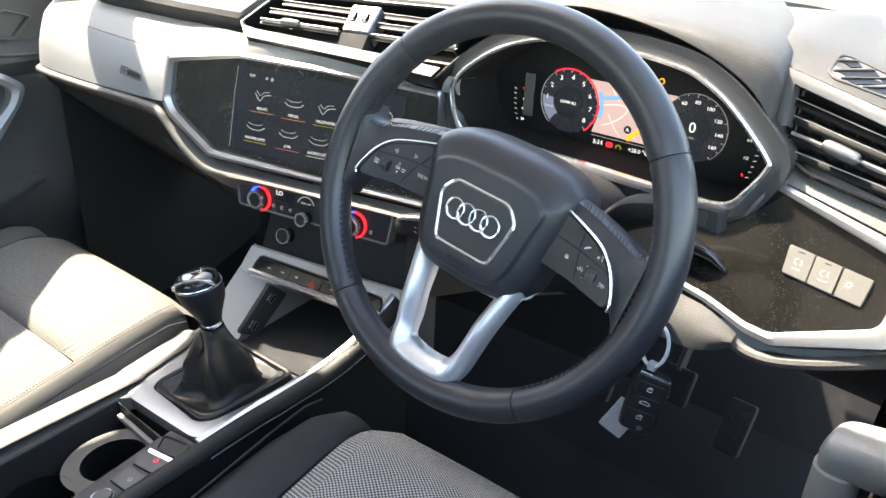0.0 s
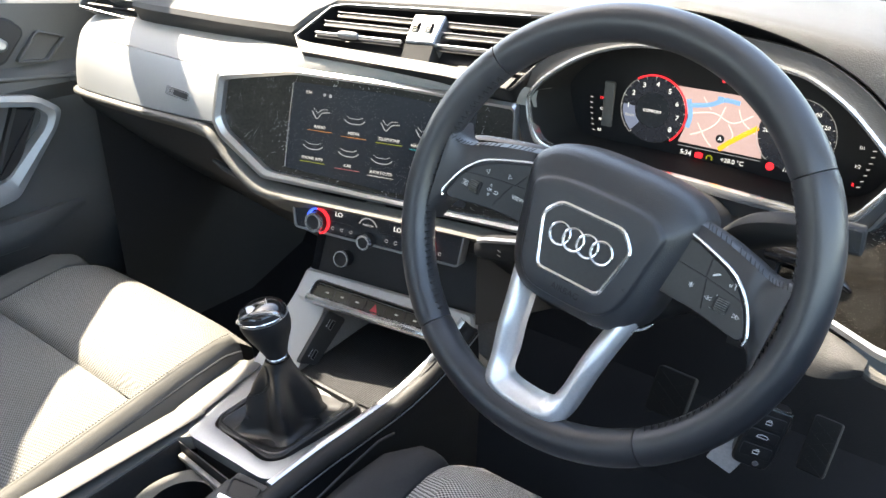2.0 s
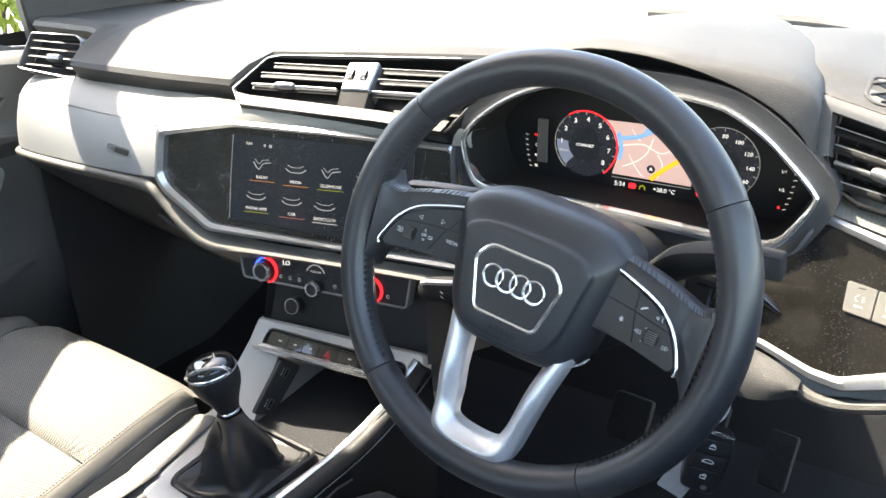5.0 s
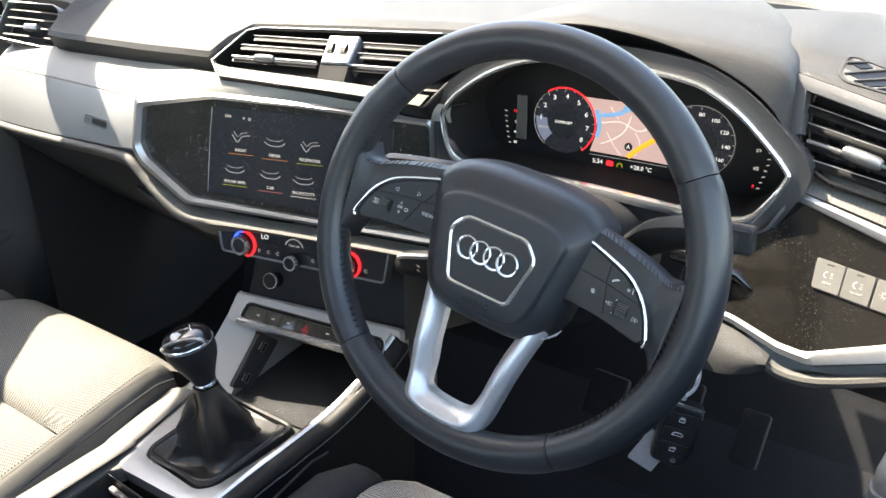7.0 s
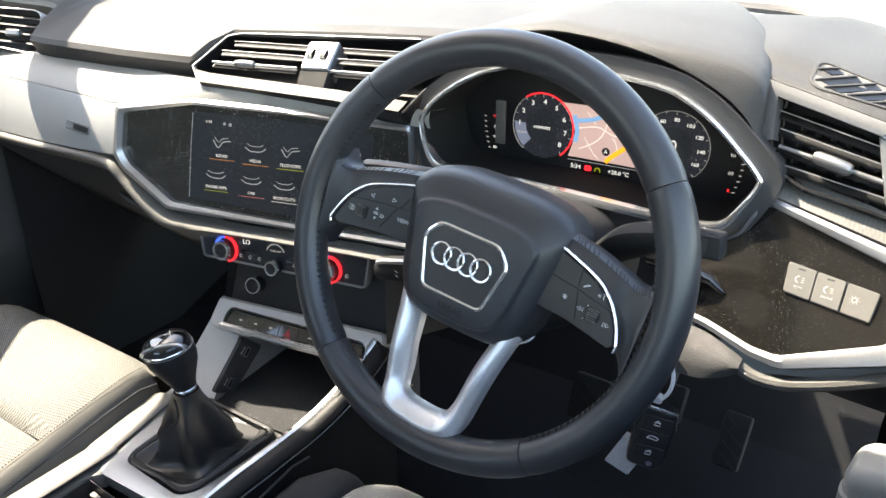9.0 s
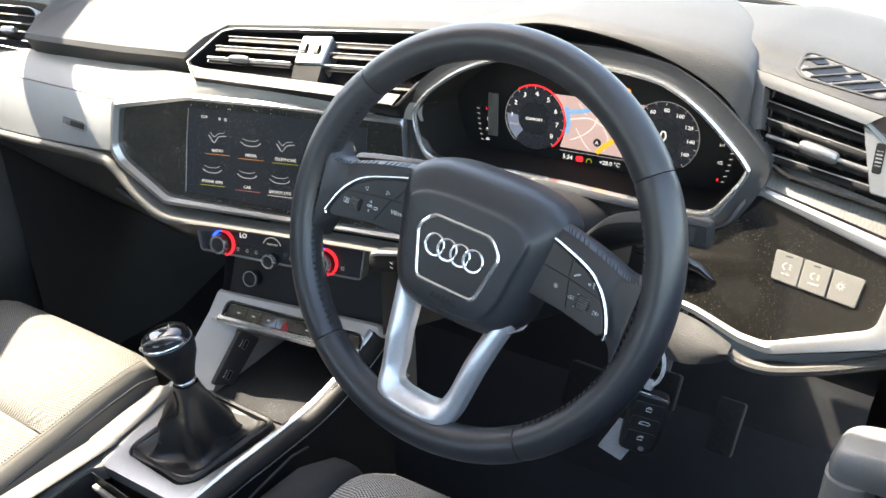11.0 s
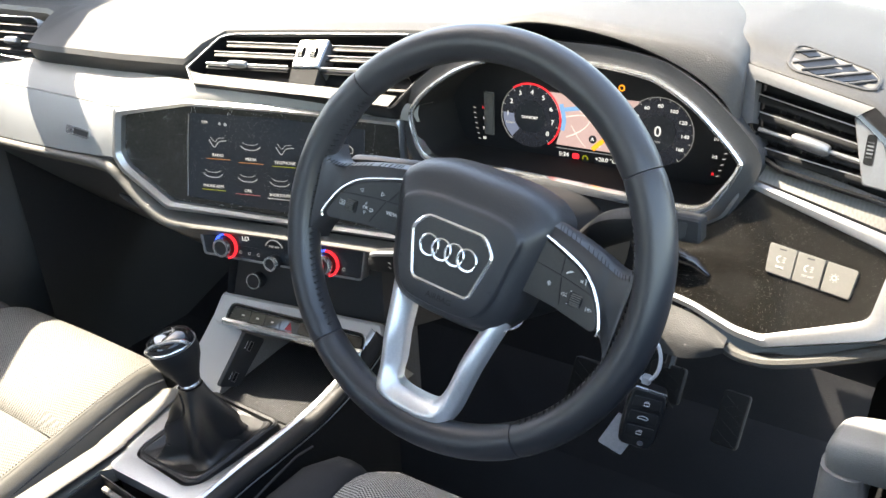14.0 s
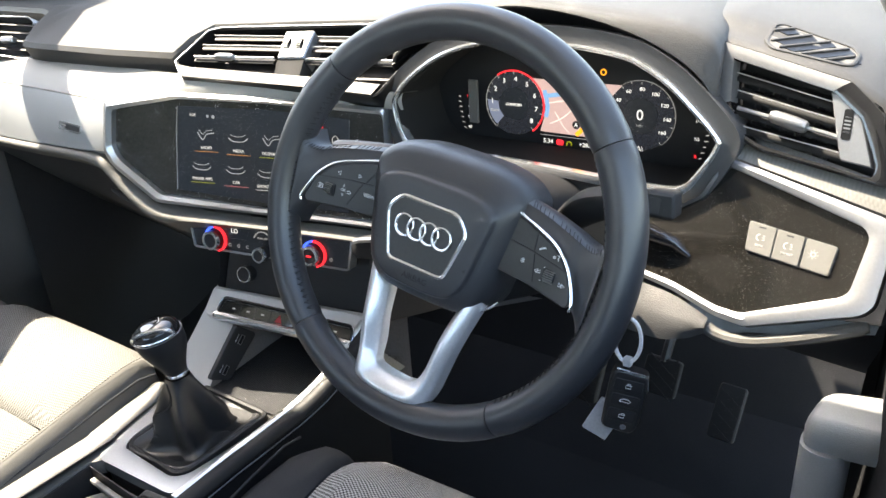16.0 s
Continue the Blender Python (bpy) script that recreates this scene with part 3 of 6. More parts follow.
# ---- centre fascia with touch screen ----
outer = [(-0.585, 0.732), (-0.471, 0.748), (-0.351, 0.745), (-0.190, 0.738), (-0.187, 0.700), (-0.165, 0.596), (-0.261, 0.599), (-0.337, 0.601), (-0.512, 0.605), (-0.580, 0.650), (-0.592, 0.668)]
inner = [(-0.568, 0.720), (-0.469, 0.737), (-0.351, 0.736), (-0.194, 0.728), (-0.191, 0.700), (-0.168, 0.606), (-0.261, 0.608), (-0.337, 0.611), (-0.499, 0.619), (-0.563, 0.662), (-0.572, 0.678)]
fascia = thing("touch_screen_fascia", (-0.38, 0.14, 0.6), "gloss black centre fascia with touch screen and silver frame", "touch screen")
o2, i2 = rounded(F1.line(outer), 0.006, 4), rounded(F1.line(inner), 0.006, 4)
i2 = [(p[0] * 0.28 + q[0] * 0.72, p[1] * 0.28 + q[1] * 0.72) for p, q in zip(o2, i2)]
part("frame", frame_ring(o2, i2, F1.m, -0.012, 0.005, 0.0035), M_SILVER, fascia, "satin silver frame")
part("gloss_panel", prism(offset(i2, -0.002), F1.m, -0.012, -0.003), M_GLOSS, fascia, "gloss black, dust with painted sparkle panel")
scr = [(-0.474, 0.731), (-0.351, 0.7305), (-0.236, 0.7235), (-0.236, 0.6115), (-0.351, 0.615), (-0.481, 0.623)]
screen = part("screen", prism(rounded(F1.line(scr), 0.003, 3), F1.m, -0.004, -0.0010, 0.0006), M_GLASS, fascia, "dark display glass with menu tiles")


TILES = (("RADIO", -0.434, 0.681, M_AMBER), ("MEDIA", -0.387, 0.679, M_AMBER), ("TELEPHONE", -0.340, 0.678, M_YELLOW), ("NAVIGATION", -0.295, 0.676, M_TEAL),
         ("PHONE APPS", -0.442, 0.641, M_YELLOW), ("CAR", -0.392, 0.639, M_ROSE), ("SHORTCUTS", -0.347, 0.637, M_TEXT), ("SETTINGS", -0.297, 0.635, M_TEXT))
for words, x, z, line in TILES:
    part("tile_label", text_mesh(words, 0.0054, F1.at(x, z - 0.001, -0.0006)), M_TEXT, screen)
    part("tile_line", block((0.036, 0.0006, 0.0006), F1.at(x, z - 0.0058, -0.0006)), line, screen)
    p = smooth_line([(-0.012, 0.004), (-0.005, -0.005), (0.002, 0.002), (0.013, 0.004)] if words in ("RADIO", "TELEPHONE", "NAVIGATION") else [(-0.014, 0.001), (-0.007, -0.003), (0.007, -0.003), (0.014, 0.001)], 5)
    mt = F1.at(x, z + 0.014, -0.0004)
    part("tile_icon", tube([mt @ Vector((q.x, q.y, 0)) for q in p], 0.0006, 6), M_DIM, screen)
    part("tile_icon", tube([mt @ Vector((q.x * 0.8, q.y * 0.6 + 0.005, 0)) for q in p], 0.0004, 6), M_DIM, screen)
part("clock", text_mesh("5:34", 0.0052, F1.at(-0.452, 0.7205, -0.0006)), M_TEXT, screen)
part("status_icon", disc(0.0018, F1.at(-0.430, 0.7195, -0.0006)), M_DIM, screen)
part("status_icon", disc(0.0022, F1.at(-0.422, 0.719, -0.0006)), M_DIM, screen)
part("status_icon", disc(0.0022, F1.at(-0.272, 0.712, -0.0006)), M_RED, screen)
# A chrome line stands in for the upright reflection beside the screen.
part("glass_edge", tube([F1.m @ Vector((*F1.uv(x, z), -0.0002)) for x, z in ((-0.474, 0.730), (-0.4775, 0.69), (-0.481, 0.6245))], 0.0007, 6), M_CHROME, screen, "bright line for a reflection along the glass edge")
hm = F1.at(-0.254, 0.699, 0.0001)
part("house_symbol", tube([hm @ Vector(p) for p in ((-0.004, -0.004, 0), (-0.004, 0.001, 0), (0, 0.005, 0), (0.004, 0.001, 0), (0.004, -0.004, 0))], 0.0005, 6, closed=True), M_TEXT, screen)
# ---- climate panel ----
hv = [(-0.476, 0.580), (-0.229, 0.584), (-0.233, 0.543), (-0.469, 0.544)]
climate = thing("climate_control_panel", (-0.35, 0.125, 0.54), "black climate control panel with three ringed knobs", "climate control")
h2 = rounded(HV.line(hv), 0.004, 3)
part("panel", prism(h2, HV.m, -0.02, 0.0), M_GLASS, climate, "gloss black panel")
part("rim", frame_ring(offset(h2, -0.0015), offset(h2, 0.0008), HV.m, -0.015, 0.0022), M_SILVER, climate, "thin silver rim")
for x, z, r in ((-0.434, 0.558, 0.0125), (-0.282, 0.557, 0.0125), (-0.358, 0.5475, 0.0095)):
    mk = HV.at(x, z, 0.0)
    knob = part("knob", turned([(r, 0), (r, 0.010), (r * 0.94, 0.0125), (r * 0.8, 0.0132), (r * 0.78, 0.012), (r * 0.2, 0.012)], mk, 36), M_BLACK, climate, "black knob with knurled chrome edge")
    part("chrome_ring", turned([(r * 1.0, 0.0085), (r * 1.04, 0.009), (r * 1.0, 0.0140), (r * 0.74, 0.0140), (r * 0.72, 0.0115)], mk, 36), M_CHROME, knob)
    if r > 0.01:
        part("cold_ring", arc_band(r * 1.22, r * 1.40, 95, 190, mk, 0.004), M_BLUE, knob, "lit blue ring half")
        part("warm_ring", arc_band(r * 1.22, r * 1.40, -75, 92, mk, 0.004), M_RED, knob, "lit red ring half")
for x, z in ((-0.404, 0.5715), (-0.318, 0.5695)):
    part("temperature_text", text_mesh("LO", 0.0088, HV.at(x, z, 0.0006)), M_LIT, climate)
part("fan_display", arc_band(0.013, 0.0145, 20, 160, HV.at(-0.360, 0.562, 0.0005)), M_DIM, climate)
part("fan_display", text_mesh("PUSH OFF", 0.0036, HV.at(-0.360, 0.5665, 0.0005)), M_DIM, climate)
for x in (-0.412, -0.398, -0.384, -0.332, -0.319, -0.306, -0.258):
    part("key_symbol", arc_band(0.0016, 0.0023, 20, 340, HV.at(x, 0.5525, 0.0004)), M_DIM, climate)
part("active_mark", block((0.007, 0.0022, 0.0006), HV.at(-0.282, 0.557, 0.0142)), M_RED, climate, "lit red mark on the knob")
for x in (-0.404, -0.318):
    part("key_gap", block((0.046, 0.0006, 0.0006), HV.at(x - 0.003, 0.561, 0.0003)), M_SLAT, climate)

# ---- centre stack below it: audio knob panel, button bar, tray ----
console = thing("centre_console", (-0.36, -0.1, 0.1), "dark centre console with silver surround, tray and rails", "console")
A2 = Face(0.146, 0.17, -0.433, 0.30, 0.485)
ap = [(-0.462, 0.540), (-0.232, 0.540), (-0.222, 0.464), (-0.468, 0.462)]
part("audio_panel", prism(A2.line(ap), A2.m, -0.02, 0.0), M_BLACK, console, "matt black recessed panel")
mk = A2.at(-0.427, 0.491, 0.0)
vol = part("volume_knob", turned([(0.0115, 0), (0.011, 0.012), (0.009, 0.0135), (0.002, 0.0135)], mk, 36), M_BLACK, console, "black volume knob with chrome edge")
part("chrome_ring", turned([(0.0112, 0.0115), (0.0118, 0.012), (0.0112, 0.0146), (0.0095, 0.0146), (0.0095, 0.0125)], mk, 36), M_CHROME, vol)
# silver cheek that runs down to the gear surround on the passenger side
def quad_skin(a, b, c, d, n=6):
    a, b, c, d = (Vector(p) for p in (a, b, c, d))
    return loft([[a.lerp(b, j / n).lerp(d.lerp(c, j / n), i / n) for j in range(n + 1)] for i in range(n + 1)])


part("stack_cheek", quad_skin((-0.476, 0.128, 0.470), (-0.440, 0.122, 0.428), (-0.424, 0.046, 0.3655), (-0.488, 0.020, 0.360)), M_CHEEK, console, "warm silver cheek")
part("cheek_flank", quad_skin((-0.476, 0.128, 0.470), (-0.488, 0.020, 0.360), (-0.496, 0.03, 0.10), (-0.50, 0.30, 0.10)), M_CARPET, console)
part("stack_flank", quad_skin((-0.462, 0.140, 0.545), (-0.476, 0.128, 0.462), (-0.50, 0.32, 0.40), (-0.49, 0.30, 0.52)), M_DARK, console)
part("stack_flank", quad_skin((-0.232, 0.180, 0.545), (-0.214, 0.155, 0.462), (-0.205, 0.36, 0.40), (-0.21, 0.34, 0.52)), M_DARK, console)
# silver shelf with button bar
S2 = Face(0.102, 0.12, -0.472, 0.9, 0.443)
sh = [(-0.482, 0.470), (-0.222, 0.474), (-0.212, 0.462), (-0.220, 0.438), (-0.474, 0.436), (-0.482, 0.445)]
shelf = part("button_shelf", prism(rounded(S2.line(sh), 0.007, 4), S2.m, -0.016, 0.0, 0.004), M_CHEEK, console, "satin silver shelf around the button bar")
sl = rounded(S2.line([(-0.450, 0.4575), (-0.240, 0.4565), (-0.236, 0.4445), (-0.452, 0.4430)]), 0.005, 3)
part("button_bar", prism(sl, S2.m, -0.004, 0.0012, 0.0008), M_KNOB, shelf, "gloss black button row")
part("slot_rim", frame_ring(offset(sl, -0.0040), offset(sl, -0.0004), S2.m, -0.002, 0.0030, 0.0006), M_SLAT, shelf, "black slot edge")
part("slot_lining", frame_ring(offset(sl, -0.0052), offset(sl, -0.0038), S2.m, -0.002, 0.0036, 0.0004), M_CHROME, shelf, "bright slot outline")
part("bar_edge", tube([S2.m @ Vector((*S2.uv(x, z), 0.002)) for x, z in ((-0.456, 0.4405), (-0.36, 0.4405), (-0.232, 0.4420))], 0.0062, 10), M_CHROME, shelf, "bright front edge")
mt = S2.at(-0.352, 0.4500, 0.0014)
tri_ = bmesh.new()
tri_.faces.new([tri_.verts.new(mt @ Vector(p)) for p in ((-0.006, -0.005, 0.0003), (0.006, -0.005, 0.0003), (0, 0.006, 0.0003))])
part("hazard_triangle", tri_, M_HAZARD, shelf, "red hazard triangle")
for x in (-0.43, -0.405, -0.38, -0.318, -0.29, -0.262):
    part("button_symbol", block((0.005, 0.002, 0.0004), S2.at(x, 0.4505, 0.0014)), M_DIM, shelf)
for x in (-0.418, -0.393, -0.367, -0.337, -0.305, -0.276):
    part("button_gap", block((0.0008, 0.016, 0.0005), S2.at(x, 0.4505, 0.0013)), M_BLACK, shelf)

# gear surround plane
G = Matrix.Translation((-0.37, -0.03, 0.366)) @ Matrix((Vector((0.996, 0, 0.09)).normalized(), Vector((0, 0.999, 0.04)), Vector((-0.09, -0.04, 0.995)))).transposed().to_4x4()


def gx(x, y):
    return (x + 0.37, y + 0.03)


so = rounded([gx(-0.492, 0.036), (gx(-0.453, -0.106)), gx(-0.434, -0.120), gx(-0.292, -0.124), gx(-0.276, -0.102), gx(-0.268, 0.045)], 0.012, 4)
si = rounded([gx(-0.438, 0.052), (gx(-0.434, -0.076)), gx(-0.424, -0.092), gx(-0.316, -0.104), gx(-0.300, -0.090), gx(-0.276, 0.046)], 0.010, 4)
part("gear_surround", loft([[G @ Vector((*p, -0.015)), G @ Vector((*p, 0)), G @ Vector(((p[0] + q[0]) / 2, (p[1] + q[1]) / 2, 0.0015)), G @ Vector((*q, 0)), G @ Vector((*q, -0.015))] for p, q in zip(so, si)], close_u=True, cap=True), M_SURROUND, console, "satin silver gear surround")
body = rounded([gx(-0.490, 0.06), gx(-0.488, 0.02), gx(-0.456, -0.125), gx(-0.462, -0.60), gx(-0.262, -0.60), gx(-0.270, -0.125), gx(-0.258, 0.05), gx(-0.245, 0.06)], 0.01, 3)
part("console_body", prism(body, G, -0.26, -0.062, 0.004), M_DARK, console, "dark console body")
part("console_deck", prism([gx(-0.505, 0.04), gx(-0.484, -0.10), gx(-0.486, -0.60), gx(-0.4445, -0.60), gx(-0.4435, -0.130), gx(-0.430, -0.119), gx(-0.450, -0.09), gx(-0.485, 0.04)], G, -0.02, -0.0012), M_RAIL, console, "warm grey edge beside the rail")
part("surround_base", prism(offset(so, 0.003), G, -0.07, -0.010), M_DARK, console)
gi = rounded([gx(-0.434, 0.046), gx(-0.430, -0.076), gx(-0.421, -0.089), gx(-0.316, -0.100), gx(-0.303, -0.090), gx(-0.294, 0.026), gx(-0.302, 0.034)], 0.008, 4)
part("gaiter_frame", frame_ring(gi, offset(gi, 0.006), G, -0.012, 0.0015, 0.0015), M_BLACK, console, "black gaiter frame")
part("apron", prism(offset(si, 0.0005), G, -0.02, -0.0065), M_BLACK, console, "matt black apron")
# rails either side, rising to the stack
right = smooth_line([(-0.252, -0.60, 0.362), (-0.264, -0.13, 0.372), (-0.258, -0.02, 0.379), (-0.250, 0.05, 0.388), (-0.240, 0.10, 0.408), (-0.226, 0.135, 0.440), (-0.216, 0.15, 0.462)], 6)
left = smooth_line([(-0.474, -0.60, 0.354), (-0.466, -0.13, 0.358), (-0.470, -0.09, 0.358), (-0.492, 0.02, 0.358)], 6)
part("rail", tube(right, 0.012, 12, flat=0.8, up=(0, 0, 1)), M_GRIP, console, "driver side padded rail")
part("rail_trim", tube([q + Vector((-0.0115, 0, 0.004)) for q in right[6:]], 0.0062, 10, flat=0.6, up=(0.25, 0, 1)), M_SILVER, console, "satin silver rail trim")
part("rail_line", tube([q + Vector((0.0115, 0, -0.006)) for q in right[6:]], 0.0009, 6), M_SATIN, console, "thin pale line")
part("rail", tube([p + Vector((-0.0015, 0, 0.0005)) for p in left], 0.0215, 16, flat=0.25, up=(-0.2, 0, 1)), M_RAIL, console, "passenger side rail")
part("console_side", loft([[p + Vector((0.010, 0, -0.004)) for p in right], [Vector((p.x + 0.016, p.y, p.z - 0.08)) for p in right], [Vector((p.x + 0.012, p.y, 0.10)) for p in right]]), M_CARPET, console, "dark console side")
part("console_side", loft([[p + Vector((-0.006, 0, -0.004)) for p in left], [Vector((p.x - 0.010, p.y, p.z - 0.08)) for p in left], [Vector((p.x - 0.01, p.y, 0.10)) for p in left]]), M_CARPET, console, "dark console side")
part("tray_floor", quad_skin((-0.430, 0.04, 0.358), (-0.262, 0.04, 0.372), (-0.236, 0.22, 0.372), (-0.440, 0.22, 0.362)), M_TRAY, console, "storage tray floor")
part("tray_back", quad_skin((-0.470, 0.215, 0.47), (-0.215, 0.225, 0.47), (-0.215, 0.225, 0.33), (-0.470, 0.215, 0.33)), M_TRAY, console)
part("tray_flank", quad_skin((-0.440, 0.120, 0.430), (-0.424, 0.046, 0.366), (-0.420, 0.05, 0.350), (-0.432, 0.22, 0.350)), M_TRAY, console)
part("tray_flank", quad_skin((-0.440, 0.120, 0.430), (-0.432, 0.22, 0.350), (-0.432, 0.22, 0.46), (-0.440, 0.16, 0.46)), M_TRAY, console)
part("tray_flank", quad_skin((-0.226, 0.14, 0.45), (-0.262, 0.03, 0.372), (-0.25, 0.05, 0.34), (-0.222, 0.22, 0.36)), M_TRAY, console)
part("tray_mat", quad_skin((-0.428, 0.036, 0.3610), (-0.258, 0.036, 0.3755), (-0.242, 0.215, 0.3748), (-0.432, 0.215, 0.3650)), M_MAT, console, "ribbed black rubber mat")
UM = Matrix.Translation((-0.4165, 0, 0)) @ Matrix(((0, 0, 1, 0), (1, 0, 0, 0), (0, 1, 0, 0), (0, 0, 0, 1)))
usb = part("usb_panel", prism(rounded([(0.101, 0.434), (0.041, 0.380), (0.074, 0.360), (0.133, 0.405)], 0.006, 3), UM, -0.006, 0.0, 0.001), M_DARK, console, "dark socket panel")
for y_, z_ in ((0.068, 0.381), (0.103, 0.411)):
    um = UM @ pose(y_, z_, 0, 0, 0, 42)
    part("usb_socket", block((0.012, 0.005, 0.001), um @ pose(0, -0.002, 0.0004)), M_SLAT, usb)
    part("socket_rim", frame_ring([(-0.007, -0.0055), (0.007, -0.0055), (0.007, 0.0015), (-0.007, 0.0015)], [(-0.006, -0.0045), (0.006, -0.0045), (0.006, 0.0005), (-0.006, 0.0005)], um, 0, 0.001), M_SATIN, usb)
    part("usb_symbol", tube([um @ Vector(p) for p in ((-0.005, 0.0065, 0.0004), (0.005, 0.0065, 0.0004))], 0.0004, 5), M_WHITE, usb)
    part("usb_symbol", disc(0.0011, um @ pose(-0.005, 0.0065, 0.0002), 12), M_WHITE, usb)
# cup holder
well = [(-0.072, -0.101), (0.039, -0.112), (0.062, -0.36), (-0.070, -0.36)]
part("cup_well", frame_ring(offset(well, -0.001), offset(well, 0.002), G, -0.062, -0.004), M_BLACK, console, "black wall round the cup holder")
cup = G @ Matrix.Translation((0.004, -0.156, -0.022))
ring_ = [(0.037 * math.cos(2 * math.pi * k / 40), 0.037 * math.sin(2 * math.pi * k / 40)) for k in range(40)]
holder = part("cup_holder", loft([[cup @ Vector((x * s, y * s, h)) for x, y in ring_] for s, h in ((1.0, 0.0), (0.97, -0.004), (0.93, -0.036), (0.1, -0.038))], close_u=True), M_SLAT, console, "round black cup holder")
# The deck's paler colour stands for the sunlit wedge beside the cup.
part("holder_deck", loft([[cup @ Vector((x * s, y * s, 0)) for x, y in ring_] for s in (1.0, 1.55)], close_u=True), M_LIP, holder, "deck round the cup holder, coloured pale for sunlight")
part("holder_clip", block((0.008, 0.012, 0.012), cup @ Matrix.Translation((0.030, 0.010, -0.004)), 0.002), M_STRIP, holder)
part("second_holder", loft([[cup @ Vector((x * s - 0.010, y * s - 0.085, h)) for x, y in ring_] for s, h in ((1.0, 0.0005), (0.97, -0.004), (0.93, -0.036), (0.1, -0.038))], close_u=True), M_SLAT, holder)
part("cup_ledge", block((0.10, 0.006, 0.005), G @ pose(-0.014, -0.1125, -0.018, 0, 0, -6), 0.001), M_TRAY, console, "pale ledge")
plate = [(0.042, -0.100), (0.100, -0.097), (0.116, -0.36), (0.064, -0.36)]
part("switch_plate", prism(plate, G, -0.03, -0.001), M_DARK, console, "dark switch plate")
part("pocket", prism(rounded([(0.045, -0.110), (0.084, -0.105), (0.094, -0.124), (0.060, -0.131)], 0.006, 4), G, -0.004, -0.0004), M_SLAT, console, "black finger pocket")
part("pocket_rim", frame_ring(rounded([(0.043, -0.108), (0.086, -0.103), (0.097, -0.126), (0.058, -0.133)], 0.007, 4), rounded([(0.0455, -0.110), (0.084, -0.1055), (0.0935, -0.1238), (0.0602, -0.1307)], 0.006, 4), G, -0.002, 0.0010, 0.0004), M_BLACK, console)
epb = part("parking_brake_switch", prism([(0.052, -0.135), (0.0955, -0.131), (0.102, -0.157), (0.059, -0.160)], G, -0.004, 0.0015, 0.001), M_BUTTON, console, "dark parking brake switch")
part("bright_edge", prism([(0.054, -0.1335), (0.095, -0.1300), (0.0965, -0.1365), (0.056, -0.1400)], G, 0.0, 0.0024, 0.0008), M_CHROME, epb, "bright front edge")
part("brake_symbol", arc_band(0.0020, 0.0030, 0, 360, G @ Matrix.Translation((0.078, -0.143, 0.0017))), M_RED, epb)
hold = part("hold_switch", prism([(0.059, -0.1635), (0.099, -0.1630), (0.102, -0.1900), (0.063, -0.1895)], G, -0.004, 0.0013, 0.001), M_BUTTON, console)
part("hold_mark", arc_band(0.0018, 0.0026, 0, 360, G @ Matrix.Translation((0.081, -0.177, 0.0014))), M_DIM, hold)
rk = part("round_knob", turned([(0.011, -0.002), (0.011, 0.005), (0.0095, 0.0065), (0.002, 0.0065)], G @ Matrix.Translation((0.084, -0.210, 0)), 32), M_BUTTON, console, "small round knob")
part("knob_edge", tube([G @ Vector((0.084 + 0.0112 * math.cos(2 * math.pi * q / 32), -0.210 + 0.0112 * math.sin(2 * math.pi * q / 32), 0.004)) for q in range(32)], 0.0011, 6, closed=True), M_CHROME, rk)

# ---- gear lever ----
lever = thing("gear_lever", (-0.36, -0.03, 0.365), "gear lever with gloss black knob and leather gaiter", "gear lever")
rows = []
for k, (z, s, cx, cy) in enumerate(((0.3645, 1.03, -0.366, -0.027), (0.3660, 0.98, -0.366, -0.028), (0.3635, 0.92, -0.366, -0.028), (0.3600, 0.84, -0.366, -0.029), (0.3600, 0.72, -0.365, -0.030), (0.367, 0.60, -0.364, -0.031), (0.382, 0.525, -0.361, -0.034),
                                    (0.402, 0.47, -0.358, -0.037), (0.420, 0.40, -0.355, -0.040), (0.437, 0.325, -0.352, -0.042), (0.452, 0.25, -0.350, -0.044), (0.462, 0.212, -0.349, -0.045))):
    row = []
    for j in range(48):
        a = 2 * math.pi * j / 48
        c, s_ = math.cos(a), math.sin(a)
        e = 6 if k < 3 else (4.0 if k < 5 else 2.6)
        rx = 0.0575 * s * math.copysign(abs(c) ** (2 / e), c)
        ry = 0.066 * s * math.copysign(abs(s_) ** (2 / e), s_)
        amount = (0, 0, 0.05, 0.25, 0.55, 0.85, 1.0, 1.0, 0.85, 0.55, 0.2, 0)[k]
        fold = 1 + amount * (0.60 * (0.58 - abs(math.sin(2 * a + 0.14 * k + 0.35))) + 0.06 * math.sin(3 * a - 0.35 * k + 1.0) + 0.03 * math.sin(7 * a + 0.5 * k))
        row.append((cx + rx * fold, cy + ry * fold, z + 0.005 * amount * math.sin(3 * a + 1 + 0.3 * k) + 0.09 * rx * (k < 5)))
    rows.append(row)
part("gaiter", loft([smooth_line(r, 1, closed=True) for r in zip(*[smooth_line(c_, 3) for c_ in zip(*rows)])], close_u=True), M_GAITER, lever, "creased black leather gaiter", angle=80)
boot = lever.children[-1]
boot_tree = BVHTree.FromPolygons([v.co.copy() for v in boot.data.vertices], [tuple(p.vertices) for p in boot.data.polygons])


def on_boot(t, side):
    """A place on the gaiter: t from the collar to the foot, side across the seam."""
    z = 0.456 - 0.078 * t
    a = radians(-95 + 26 * math.sin(2 * math.pi * t) - 18 * t)
    c_ = Vector((-0.353 - 0.010 * t, -0.045 + 0.012 * t, z))
    away = Vector((math.cos(a), math.sin(a), 0))
    across = Vector((-away.y, away.x, 0))
    at = boot_tree.ray_cast(c_ + away * 0.12 + across * side, -away)[0]
    return (at or c_ + away * 0.03) + away * 0.0003


